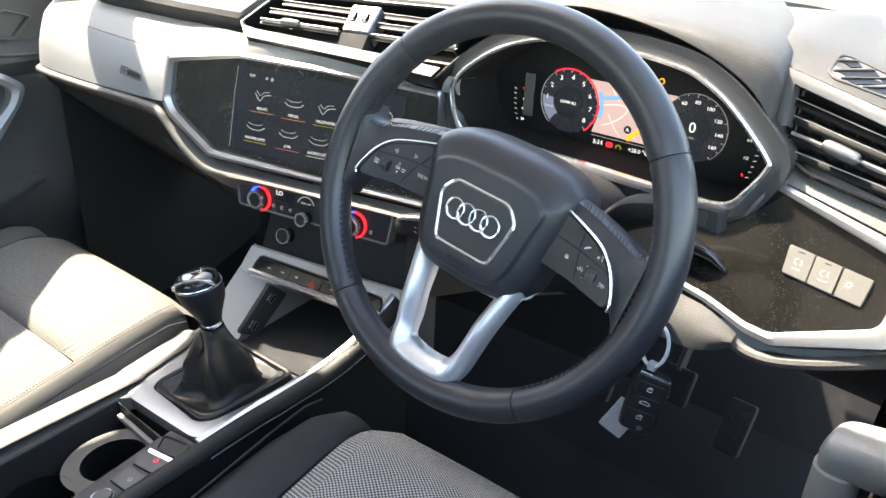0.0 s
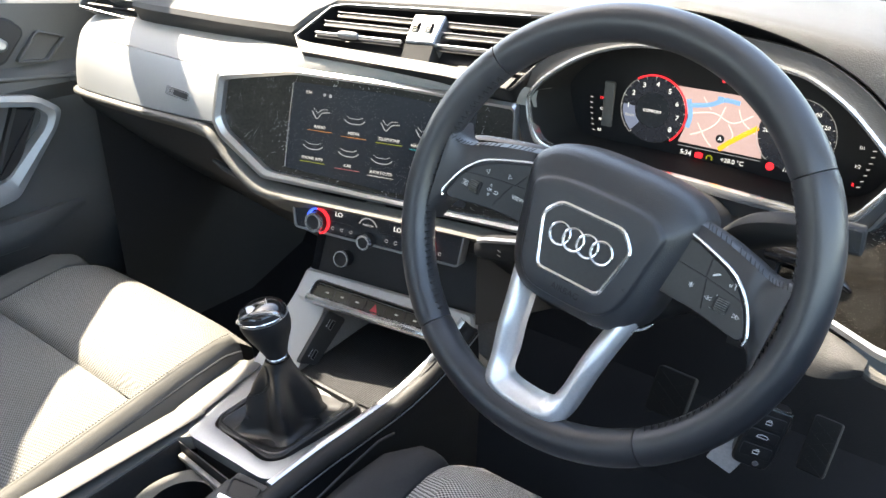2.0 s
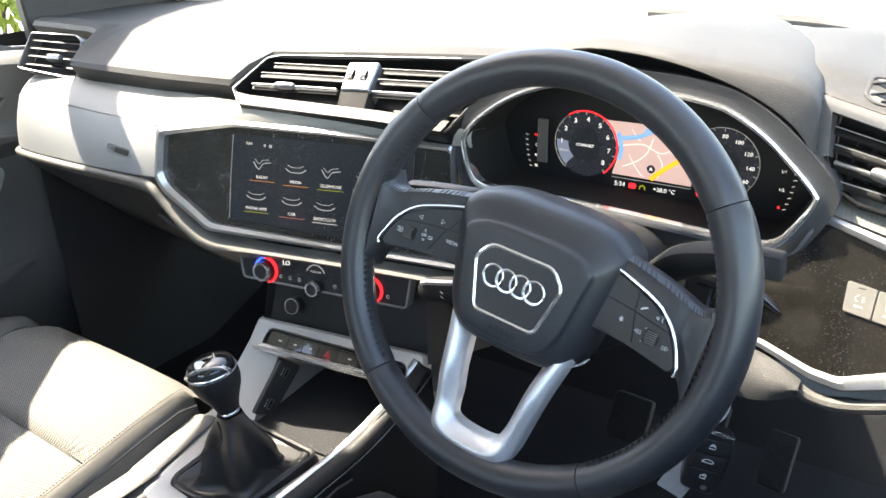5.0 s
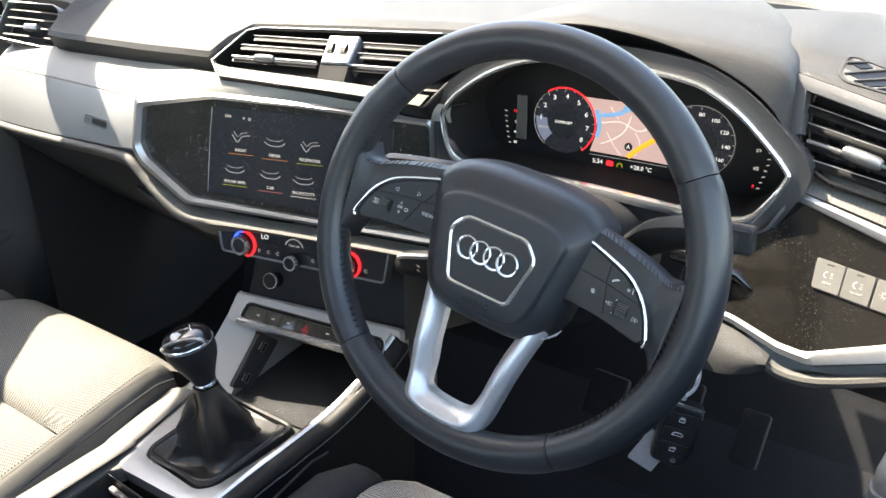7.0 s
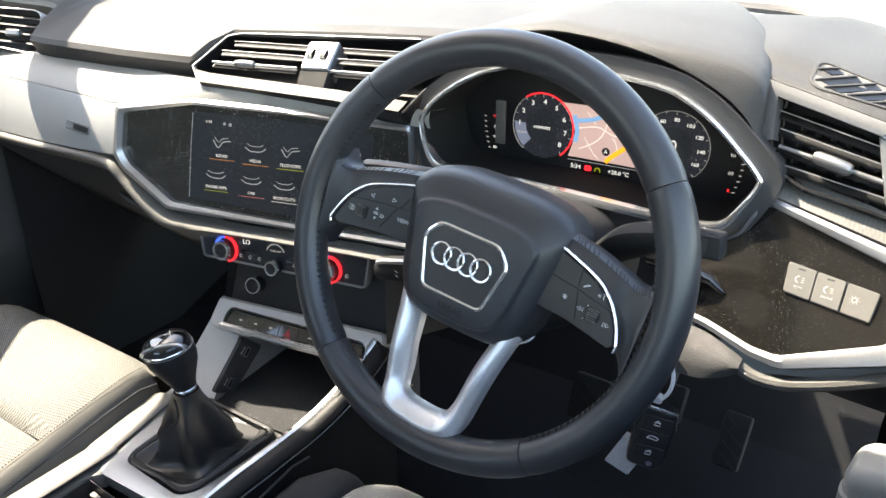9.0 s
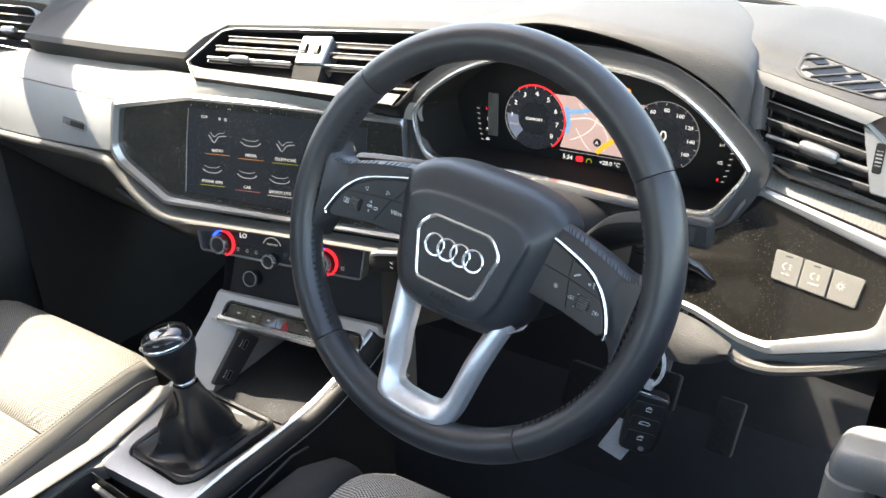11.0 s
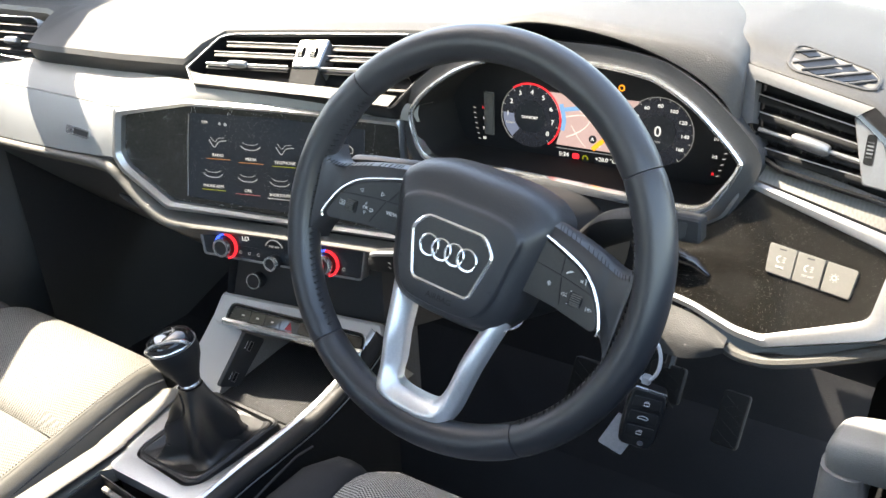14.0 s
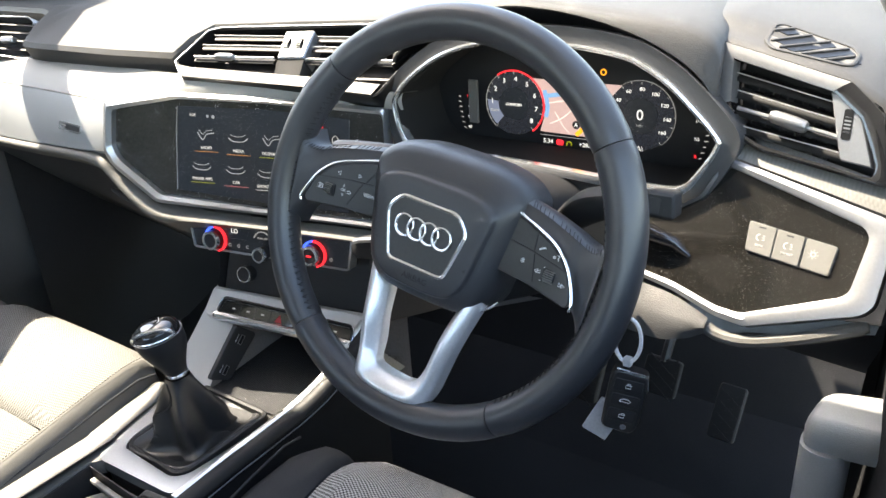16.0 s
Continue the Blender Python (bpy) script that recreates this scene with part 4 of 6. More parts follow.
part("seam", tube([on_boot(k / 30, 0.0) for k in range(31)], 0.0011, 6), M_GAITER, lever, "raised seam")
for d in (-0.0026, 0.0026):
    for k in range(22):
        part("stitch", tube([on_boot((k + 0.15) / 22, d), on_boot((k + 0.75) / 22, d)], 0.0004, 5), M_THREAD, lever)
ax = Vector((-0.008, -0.012, 0.08)).normalized()
KM = Matrix.Translation((-0.349, -0.045, 0.465)) @ ax.to_track_quat("Z", "Y").to_matrix().to_4x4() @ Matrix.Diagonal((1.0, 1.0, 0.88, 1.0))
part("collar", turned([(0.0120, -0.002), (0.0127, -0.001), (0.0127, 0.002), (0.0120, 0.003)], KM, 36), M_CHROME, lever, "chrome collar")
knob_rows = []
for h, rx, ry, oy in ((0.004, 0.0122, 0.0127, 0), (0.014, 0.0147, 0.0155, 0), (0.026, 0.0187, 0.0199, 0), (0.038, 0.0230, 0.0246, 0), (0.049, 0.0254, 0.0273, -0.0005), (0.057, 0.0259, 0.0279, -0.001), (0.064, 0.0252, 0.0272, -0.001)):
    knob_rows.append([KM @ Vector((rx * math.cos(2 * math.pi * j / 40), oy + ry * math.sin(2 * math.pi * j / 40), h)) for j in range(40)])
part("grip", loft(knob_rows, close_u=True, cap=True), M_GRIP, lever, "leather wrapped grip")
cap_rows = []
for h, s in ((0.062, 0.98), (0.0698, 0.98), (0.0756, 0.90), (0.0792, 0.75), (0.0814, 0.5), (0.0821, 0.2)):
    cap_rows.append([KM @ Vector((0.0250 * s * math.cos(2 * math.pi * j / 40), -0.001 + 0.0272 * s * math.sin(2 * math.pi * j / 40), h)) for j in range(40)])
part("cap", loft(cap_rows, close_u=True, cap=True), M_KNOB, lever, "gloss black shift cap")
part("cap_ring", tube([KM @ Vector((0.0254 * math.cos(2 * math.pi * j / 40), -0.001 + 0.0275 * math.sin(2 * math.pi * j / 40), 0.064)) for j in range(40)], 0.0006, 8, closed=True), M_SATIN, lever, "thin dark silver ring")
def on_cap(deg_, s, h):
    deg_ = deg_ + 30
    return KM @ Vector((0.0250 * s * math.cos(radians(deg_)), -0.001 + 0.0271 * s * math.sin(radians(deg_)), 0.064 + 0.72 * (h - 0.064)))


part("cap_clasp", tube(smooth_line([on_cap(-118, 1.02, 0.0665), on_cap(-98, 0.95, 0.0785), on_cap(-72, 0.76, 0.0855), on_cap(-45, 0.70, 0.0868), on_cap(-18, 0.76, 0.0855), on_cap(4, 0.95, 0.0785), on_cap(15, 1.02, 0.0665)], 6), 0.0026, 8), M_CHROME, lever, "chrome clasp")
part("clasp_foot", tube(smooth_line([on_cap(-112, 1.03, 0.0675), on_cap(-80, 1.04, 0.0690), on_cap(-45, 1.045, 0.0695), on_cap(-10, 1.04, 0.0690), on_cap(10, 1.03, 0.0675)], 5), 0.0015, 8), M_CHROME, lever, "chrome clasp foot")
part("clasp_hollow", loft([[on_cap(d, 1.005, 0.070) for d in range(-100, 6, 15)], [on_cap(d, 0.97, 0.0785) for d in range(-100, 6, 15)]]), M_BLACK, lever)
for n_, (u_, v_) in enumerate(((-0.008, 0.006), (-0.002, 0.0065), (0.004, 0.007), (-0.008, -0.002), (-0.002, -0.0015), (0.004, -0.001))):
    part("shift_mark", block((0.0008, 0.005, 0.0006), KM @ Matrix.Translation((u_, v_ + 0.004, 0.0823 - 0.010 * ((u_ / 0.02) ** 2 + ((v_ + 0.004) / 0.022) ** 2)))), M_DIM, lever)
part("shift_mark", block((0.0128, 0.0008, 0.0006), KM @ Matrix.Translation((-0.002, 0.0065, 0.0818))), M_DIM, lever)

# ---- centre vents ----
cv_out = [(-0.492, 0.780), (-0.466, 0.765), (-0.28, 0.759), (-0.192, 0.754), (-0.172, 0.790), (-0.165, 0.822), (-0.217, 0.820), (-0.40, 0.816), (-0.468, 0.815)]
vents = thing("centre_air_vents", (-0.33, 0.19, 0.76), "black centre air vents with chrome slats between dash and screen", "air vent")
vo = rounded(CV.line(cv_out), 0.006, 4)
part("housing", prism(vo, CV.m, -0.05, -0.022), M_SLAT, vents)
part("frame", frame_ring(offset(vo, -0.0018), offset(vo, 0.0025), CV.m, -0.03, 0.001, 0.001), M_SLAT, vents, "black vent frame")
part("lower_lip", prism(CV.line([(-0.484, 0.7765), (-0.466, 0.7640), (-0.28, 0.7580), (-0.196, 0.7535), (-0.192, 0.7640), (-0.28, 0.7685), (-0.462, 0.7745)]), CV.m, -0.010, 0.0035, 0.001), M_SLAT, vents, "black lower lip")
part("frame_trim", tube([CV.m @ Vector((*CV.uv(x, z), 0.002)) for x, z in ((-0.468, 0.764), (-0.492, 0.780), (-0.470, 0.812), (-0.452, 0.8155), (-0.36, 0.8175), (-0.217, 0.820))], 0.0011, 8), M_SATIN, vents, "thin chrome outline")
for x0, x1, n in ((-0.474, -0.352, 4), (-0.308, -0.186, 4)):
    for k, z in enumerate((0.808, 0.798, 0.786)):
        a, b = x0 + 0.010 * abs(k - 1.6) * (x0 < -0.4), x1
        m = CV.m
        p0, p1 = Vector((*CV.uv(a, z - 0.002 * (a + 0.4)), -0.006)), Vector((*CV.uv(b, z), -0.006))
        slat = part("slat", tube([m @ p0, m @ p1], 0.0055, 8, flat=0.35, up=(m.to_3x3() @ Vector((0, 0.5, 1)))), M_SLAT, vents)
        r = 0.0016 if k == 2 else 0.0007
        part("slat_trim", tube([m @ (p0 + Vector((0, 0.001, 0.005))), m @ (p1 + Vector((0, 0.001, 0.005)))], r, 8), M_SILVER if k == 2 else M_SATIN, slat, "bright slat edge")
for x in (-0.422, -0.225):
    part("vent_tab", tube([CV.at(x, 0.786, 0.001) @ Vector((q, 0, 0)) for q in (-0.0140, -0.0132, -0.010, 0, 0.010, 0.0132, 0.0140)], [0.0015, 0.0036, 0.0046, 0.005, 0.0046, 0.0036, 0.0015], 12), M_SATIN, vents, "silver direction tab")
wheel_box = part("wheel_box", prism(rounded(CV.line([(-0.352, 0.811), (-0.312, 0.812), (-0.307, 0.785), (-0.343, 0.784)]), 0.003, 3), CV.m, -0.03, 0.005, 0.002), M_SATIN, vents, "silver box with two thumb wheels")
part("end_wedge", prism(rounded(CV.line([(-0.186, 0.822), (-0.164, 0.822), (-0.176, 0.790), (-0.190, 0.780)]), 0.003, 3), CV.m, -0.03, 0.004), M_SLAT, vents, "dark end piece")
part("wheel_box_foot", prism(CV.line([(-0.343, 0.7835), (-0.307, 0.7845), (-0.298, 0.761), (-0.332, 0.761)]), CV.m, -0.03, 0.002), M_TUNNEL, vents)
for x in (-0.3395, -0.3225):
    box_m = CV.at(x, 0.7985, 0.0050)
    part("thumb_slot", prism(rounded([(-0.0052, -0.0135), (0.0052, -0.0135), (0.0052, 0.0135), (-0.0052, 0.0135)], 0.0022, 3), box_m, -0.002, 0.0004), M_SLAT, wheel_box)
    tw = part("thumb_wheel", loft([[box_m @ Vector((sx * 0.0032, 0.0095 * math.sin(q), -0.006 + 0.0095 * math.cos(q))) for q in (radians(-50 + 10 * n_) for n_ in range(11))] for sx in (-1, -0.5, 0.5, 1)]), M_CHROME, wheel_box, "chrome thumb wheel")
    for g_ in range(6):
        q = radians(-40 + 16 * g_)
        part("wheel_rib", block((0.0066, 0.0007, 0.0008), box_m @ Matrix.Translation((0, 0.0096 * math.sin(q), -0.006 + 0.0096 * math.cos(q)))), M_SLAT, tw)

# ---- driver's outer vent ----
rv_f = [(0.160, 0.820), (0.276, 0.797), (0.303, 0.776), (0.316, 0.735), (0.318, 0.722), (0.213, 0.733), (0.190, 0.742), (0.169, 0.768)]
rv_i = [(0.176, 0.806), (0.264, 0.788), (0.289, 0.770), (0.305, 0.737), (0.305, 0.727), (0.212, 0.738), (0.194, 0.746), (0.180, 0.77)]
rvent = thing("side_air_vent", (0.24, 0.22, 0.73), "black side air vent with chrome slats and silver cheek", "air vent", "side air vents")
fo, fi = rounded(RV.line(rv_f), 0.004, 3), rounded(RV.line(rv_i), 0.004, 3)
part("frame", frame_ring(fo, fi, RV.m, -0.02, 0.002, 0.001), M_KNOB, rvent, "gloss black frame")
part("housing", prism(offset(fi, -0.001), RV.m, -0.06, -0.028), M_SLAT, rvent)
lip_o = [RV.uv(*p) for p in ((0.170, 0.766), (0.1605, 0.8195), (0.2755, 0.7965))]
lip_i = [RV.uv(*p) for p in ((0.181, 0.770), (0.1765, 0.8055), (0.264, 0.788))]
part("frame_face", loft([[RV.m @ Vector((*p, 0.0022)) for p in lip_o], [RV.m @ Vector((*((Vector(p) + Vector(q)) / 2), 0.0042)) for p, q in zip(lip_o, lip_i)], [RV.m @ Vector((*q, 0.0032)) for q in lip_i], [RV.m @ Vector((*q, -0.012)) for q in lip_i]]), M_VENTFACE, rvent, "dark gloss grey frame face")
wr = RV.at(0.2785, 0.7645, -0.0008)
part("wheel_slot", prism(rounded([(-0.0025, -0.0125), (0.0050, -0.0125), (0.0025, 0.0125), (-0.0050, 0.0125)], 0.002, 2), wr, -0.002, 0.0012), M_SLAT, rvent)
for g_ in range(7):
    part("wheel_rib", block((0.0050, 0.0014, 0.002), wr @ Matrix.Translation((-0.0003 * (g_ - 3), -0.0090 + 0.0030 * g_, 0.0008 - 0.00015 * (g_ - 3) ** 2))), M_SATIN, rvent)
part("cheek", prism(rounded(RV.line([(0.261, 0.788), (0.276, 0.784), (0.288, 0.771), (0.303, 0.735), (0.278, 0.737)]), 0.002, 2), RV.m, -0.02, 0.0, 0.001), M_SATIN, rvent, "silver cheek with thumb wheel")
for k, (a, b) in enumerate((((0.179, 0.7935), (0.264, 0.779)), ((0.182, 0.779), (0.268, 0.766)), ((0.185, 0.7645), (0.273, 0.753)), ((0.192, 0.750), (0.279, 0.741)))):
    p0, p1 = Vector((*RV.uv(*a), -0.010)), Vector((*RV.uv(*b), -0.010))
    slat = part("slat", tube([RV.m @ p0, RV.m @ p1], 0.006, 8, flat=0.3, up=(RV.m.to_3x3() @ Vector((0, 0.5, 1)))), M_SLAT, rvent)
    part("slat_trim", tube([RV.m @ (p0 + Vector((0, 0.0015, 0.006))), RV.m @ (p1 + Vector((0, 0.0015, 0.006)))], 0.0019 if k == 2 else 0.0006, 8), M_SILVER, slat, "bright slat edge")
for k in range(6):
    part("vane", block((0.0015, 0.05, 0.02), RV.at(0.196 + 0.013 * k, 0.772 - 0.0026 * k, -0.025)), M_BLACK, rvent)
part("vent_tab", tube([RV.at(0.232, 0.7605, -0.001, -10) @ Vector((q, 0, 0)) for q in (-0.0170, -0.0162, -0.013, 0, 0.013, 0.0162, 0.0170)], [0.002, 0.0048, 0.0062, 0.0066, 0.0062, 0.0048, 0.002], 14, flat=0.9), M_SATIN, rvent, "silver direction tab")
# ---- passenger's outer vent ----
lv_f = [(-0.975, 0.770), (-0.965, 0.822), (-0.875, 0.8195), (-0.862, 0.812), (-0.852, 0.757), (-0.92, 0.764)]
lvent = thing("side_air_vent", (-0.89, 0.17, 0.77), "black side air vent with silver outline at the passenger end", "air vent", "side air vents")
lo = rounded(LV.line(lv_f), 0.006, 3)
part("frame", frame_ring(lo, offset(lo, 0.0028), LV.m, -0.02, 0.004, 0.001), M_SATIN, lvent, "silver vent outline")
part("housing", prism(offset(lo, 0.003), LV.m, -0.06, -0.02), M_BLACK, lvent)
for z in (0.812, 0.801, 0.790, 0.778):
    part("slat", tube([LV.m @ Vector((*LV.uv(-0.960, z), -0.002)), LV.m @ Vector((*LV.uv(-0.862, z - 0.004), -0.002))], 0.005, 8, flat=0.35, up=(0, 0, 1)), M_SLAT, lvent)
part("vent_tab", block((0.026, 0.010, 0.012), LV.at(-0.905, 0.786, 0.004), 0.003), M_SATIN, lvent)

# ---- demister grille on the right top pad ----
grille = thing("demister_grille", (0.23, 0.29, 0.80), "dark demister grille let into the dash top", "air vent")
nrm = Vector((0.26, -0.20, 1.0)).normalized()
ux = Vector((0.076, -0.03, 0)).normalized()
ux = (ux - nrm * ux.dot(nrm)).normalized()
GM = Matrix.Translation((0.231, 0.297, 0.8205)) @ Matrix((ux, nrm.cross(ux), nrm)).transposed().to_4x4()
go_ = rounded([(-0.018, -0.048), (-0.030, -0.020), (-0.026, -0.012), (0.040, -0.006), (0.051, -0.016), (0.057, -0.036), (0.052, -0.042), (-0.006, -0.057)], 0.006, 4)
pad_tree = BVHTree.FromPolygons([v.co.copy() for v in right_pad.data.vertices], [tuple(p.vertices) for p in right_pad.data.polygons])
GI = GM.inverted()


def on_pad(bm):
    """Lays a flat piece on to the curve of the pad."""
    for v in bm.verts:
        q = GI @ v.co
        at = pad_tree.ray_cast(GM @ Vector((q.x, q.y, 0.06)), -nrm)[0]
        if at:
            v.co = at + nrm * q.z
    return bm


part("frame", on_pad(frame_ring(offset(go_, -0.0022), offset(go_, 0.0012), GM, -0.006, 0.0014, 0.0005)), M_SOFT, grille, "raised dash coloured edge")
# The well is nearly flat; its pale colour stands for sunlit inner walls.
part("well", on_pad(prism(go_, GM, -0.012, 0.0004)), M_LIP, grille, "flat grille well in the pale tone of its sunlit walls")
for (x0_, y0_), (x1_, y1_) in (((-0.024, -0.030), (-0.014, -0.014)), ((-0.015, -0.046), (0.004, -0.014)), ((-0.002, -0.052), (0.021, -0.012)), ((0.018, -0.050), (0.039, -0.012)), ((0.038, -0.046), (0.050, -0.021))):
    a_, b_ = Vector((x0_, y0_)), Vector((x1_, y1_))
    d_ = (b_ - a_).normalized()
    n_ = Vector((d_.y, -d_.x))
    # Flat black pieces paint the dark depth below each slat.
    part("slat_flank", on_pad(prism([a_ + d_ * 0.003, b_, b_ + n_ * 0.0105, a_ + d_ * 0.008 + n_ * 0.0105], GM, 0.0, 0.0010)), M_SLAT, grille, "flat black piece for the dark face under a slat")
    part("slat", on_pad(block(((b_ - a_).length, 0.0024, 0.002), GM @ Matrix.Translation(((x0_ + x1_) / 2, (y0_ + y1_) / 2, 0.0014)) @ Matrix.Rotation(math.atan2(d_.y, d_.x), 4, "Z"), 0.0005)), M_SOFT, grille)

# ---- instrument cluster ----
cluster = thing("instrument_cluster", (0.0, 0.24, 0.69), "digital instrument cluster with two lit dials and a map", "instrument cluster")
v_mid = CB.uv(0, 0.745)[1]
bez_in = [(p[0], p[1] + 0.0035 * min(1.0, max(0.0, (v_mid - p[1] - 0.01) / 0.03))) for p in offset(ring_uv, 0.0034)]
part("bezel", frame_ring(offset(ring_uv, -0.001), bez_in, CB.m, -0.010, 0.003, 0.0008), M_CHROME, cluster, "thin silver bezel, broader along the foot")
back_xz = [(x * 0.97, 0.745 + (z - 0.745) * (0.94 if z > 0.745 else 1.04)) for x, z in ring_xz]
rows = []
inn = [CB.m @ Vector((*p, 0.0)) for p in offset(ring_uv, 0.004)]
bk = [Vector((p.x, 0.275, p.y)) for p in (Vector(q) for q in smooth_line(back_xz, 5, closed=True))]
part("tunnel", loft([inn, [p.lerp(q, 0.5) for p, q in zip(inn, bk)], bk], close_u=True), M_TUNNEL, cluster, "dark grained surround")
part("display_glass", prism([CS.uv(p.x, p.z) for p in bk], CS.m, -0.006, 0.0), M_CLUSTER, cluster, "black display glass")


def dial(cx, cz, r, marks, size, start, step, red=None):
    m = CS.at(cx, cz, 0.0006)
    d = part("dial", disc(r * 0.96, m, 48), M_DIAL, cluster, "lit round dial")
    part("dial_ring", arc_band(r * 0.99, r, -50, 230, m, 0.0008, 60), M_DIM, d)
    part("dial_core", disc(r * 0.50, m @ Matrix.Translation((0, 0, 0.0006)), 40), M_GLASS, d)
    if red:
        part("red_zone", arc_band(r * 0.985, r * 1.03, red[0], red[1], m @ Matrix.Translation((0, 0, 0.0004)), 0.0008), M_RED, d, "lit red band")
        part("ready_sector", arc_band(r * 0.55, r * 0.92, 176, 228, m @ Matrix.Translation((0, 0, 0.0006))), M_DIALBLUE, d)
    for k, word in enumerate(marks):
        a = radians(start + step * k)
        part("numeral", text_mesh(word, size, m @ Matrix.Translation((r * 0.76 * math.cos(a), r * 0.76 * math.sin(a), 0.0010)), font_scale=1.1), M_LIT, d)
    for k in range(17):
        a = -50 + 280 * k / 16
        big = 0.90 if k % 2 == 0 else 0.93
        part("tick", block((r * (0.98 - big), 0.00035, 0.0006), m @ pose(r * (0.98 + big) / 2 * math.cos(radians(a)), r * (0.98 + big) / 2 * math.sin(radians(a)), 0.0006, 0, 0, a)), M_TEXT, d)
    return d


tach = dial(-0.071, 0.7335, 0.0375, ["1", "2", "3", "4", "5", "6", "7", "8"], 0.0074, 178, -31.0, (-52, 124))
part("drive_mode", text_mesh("COMFORT", 0.0044, CS.at(-0.071, 0.7325, 0.0022)), M_LIT, tach)
part("ready_text", text_mesh("READY", 0.0038, CS.at(-0.096, 0.724, 0.0022)), M_DIM, tach)
speedo = dial(0.078, 0.7335, 0.0375, ["20", "40", "60", "80", "100", "120", "140", "160"], 0.0054, 178, -30.0)
part("speed", text_mesh("0", 0.016, CS.at(0.078, 0.7345, 0.0022)), M_LIT, speedo)
part("speed_unit", text_mesh("MPH", 0.0034, CS.at(0.078, 0.7235, 0.0022)), M_DIM, speedo)
mapp = part("map_view", prism(CS.line([(-0.050, 0.764), (0.056, 0.764), (0.046, 0.735), (0.050, 0.704), (-0.038, 0.705), (-0.030, 0.733)]), CS.m, 0.0, 0.0007), M_MAP, cluster, "lit pink street map")
for pts, w, mm in (([(-0.036, 0.745), (-0.010, 0.750), (0.004, 0.757), (0.02, 0.756)], 0.0024, M_MAPBLUE), ([(-0.031, 0.722), (-0.029, 0.735), (-0.033, 0.752)], 0.0026, M_MAPBLUE),
                   ([(0.006, 0.705), (0.020, 0.718), (0.042, 0.735)], 0.0026, M_ORANGE), ([(-0.028, 0.738), (-0.005, 0.742), (0.016, 0.735), (0.035, 0.746)], 0.0007, M_MAPROAD),
                   ([(-0.026, 0.715), (-0.012, 0.722), (0.0, 0.733), (0.006, 0.75)], 0.0007, M_MAPROAD), ([(-0.02, 0.729), (-0.01, 0.714), (-0.002, 0.706)], 0.0006, M_MAPROAD),
                   ([(0.012, 0.733), (0.018, 0.722), (0.014, 0.708)], 0.0006, M_MAPROAD), ([(-0.018, 0.757), (-0.008, 0.745)], 0.0006, M_MAPROAD), ([(0.02, 0.75), (0.026, 0.738), (0.04, 0.728)], 0.0006, M_MAPROAD)):
    part("map_line", tube([(p.x, 0.2742, p.y) for p in smooth_line(pts, 6)], w, 6, flat=0.2, up=(0, 1, 0)), mm, mapp)
arrow = part("position_mark", disc(0.0045, CS.at(0.006, 0.7165, 0.001)), M_GLASS, mapp)
part("arrow", text_mesh("A", 0.006, CS.at(0.006, 0.7165, 0.0018)), M_LIT, arrow)
part("map_tag", block((0.006, 0.006, 0.0008), CS.at(0.0, 0.757, 0.0012)), M_MAPBLUE, mapp)
part("clock", text_mesh("5:34", 0.0072, CS.at(-0.028, 0.6945, 0.001)), M_LIT, cluster)
part("brake_lamp", block((0.0085, 0.0062, 0.0006), CS.at(-0.0135, 0.6945, 0.001), 0.002), M_RED, cluster, "red warning lamp")
part("engine_lamp", arc_band(0.0022, 0.0036, -30, 210, CS.at(-0.002, 0.6935, 0.001)), M_YELLOW, cluster)
part("outside_temperature", text_mesh("+28.0 °C", 0.0066, CS.at(0.022, 0.6945, 0.001)), M_LIT, cluster)
part("belt_lamp", block((0.0032, 0.006, 0.0006), CS.at(0.0, 0.7775, 0.001), 0.001), M_RED, cluster, "red warning lamp")
part("lane_lamp", text_mesh("/A\\", 0.008, CS.at(0.078, 0.6985, 0.001)), M_LIT, cluster)
part("belt_text", text_mesh("/!\\", 0.006, CS.at(0.020, 0.7775, 0.001)), M_ORANGE, cluster)
part("engine_lamp", arc_band(0.0022, 0.0034, 0, 360, CS.at(0.036, 0.7765, 0.001)), M_ORANGE, cluster, "orange warning lamp")
part("display_line", block((0.088, 0.0005, 0.0005), CS.at(0.006, 0.7015, 0.001)), M_DIM, cluster)
part("speed_lamp", disc(0.0042, CS.at(0.060, 0.6985, 0.001)), M_RED, cluster)
for xs, lab, words, cz in ((-0.142, "temperature gauge", ("130", "C", "90", "50"), 0.718), (0.146, "fuel gauge", ("1/1", "1/2", "R"), 0.715)):
    g = part("bar_gauge", block((0.0004, 0.0004, 0.0004), CS.at(xs, cz, 0.0003)), M_DIM, cluster, lab)
    s = -1 if xs < 0 else 1
    for k in range(7):
        part("gauge_mark", block((0.0032, 0.0007, 0.0005), CS.at(xs - s * 0.006 * (k / 6) ** 2 + s * 0.003, cz + 0.018 - 0.0062 * k, 0.0006, s * 12)), M_TEXT, g)
    for k, w in enumerate(words):
        part("gauge_text", text_mesh(w, 0.0044, CS.at(xs + (0.010 if xs < 0 else -0.008), cz + 0.019 - 0.037 * k / (len(words) - 1), 0.0006)), M_RED if w in ("130", "R") else M_LIT, g)
part("hood_post", block((0.012, 0.004, 0.05), pose(-0.118, 0.262, 0.735, 0, 0, 0), 0.001), M_LIP, cluster, "upright grey edge")

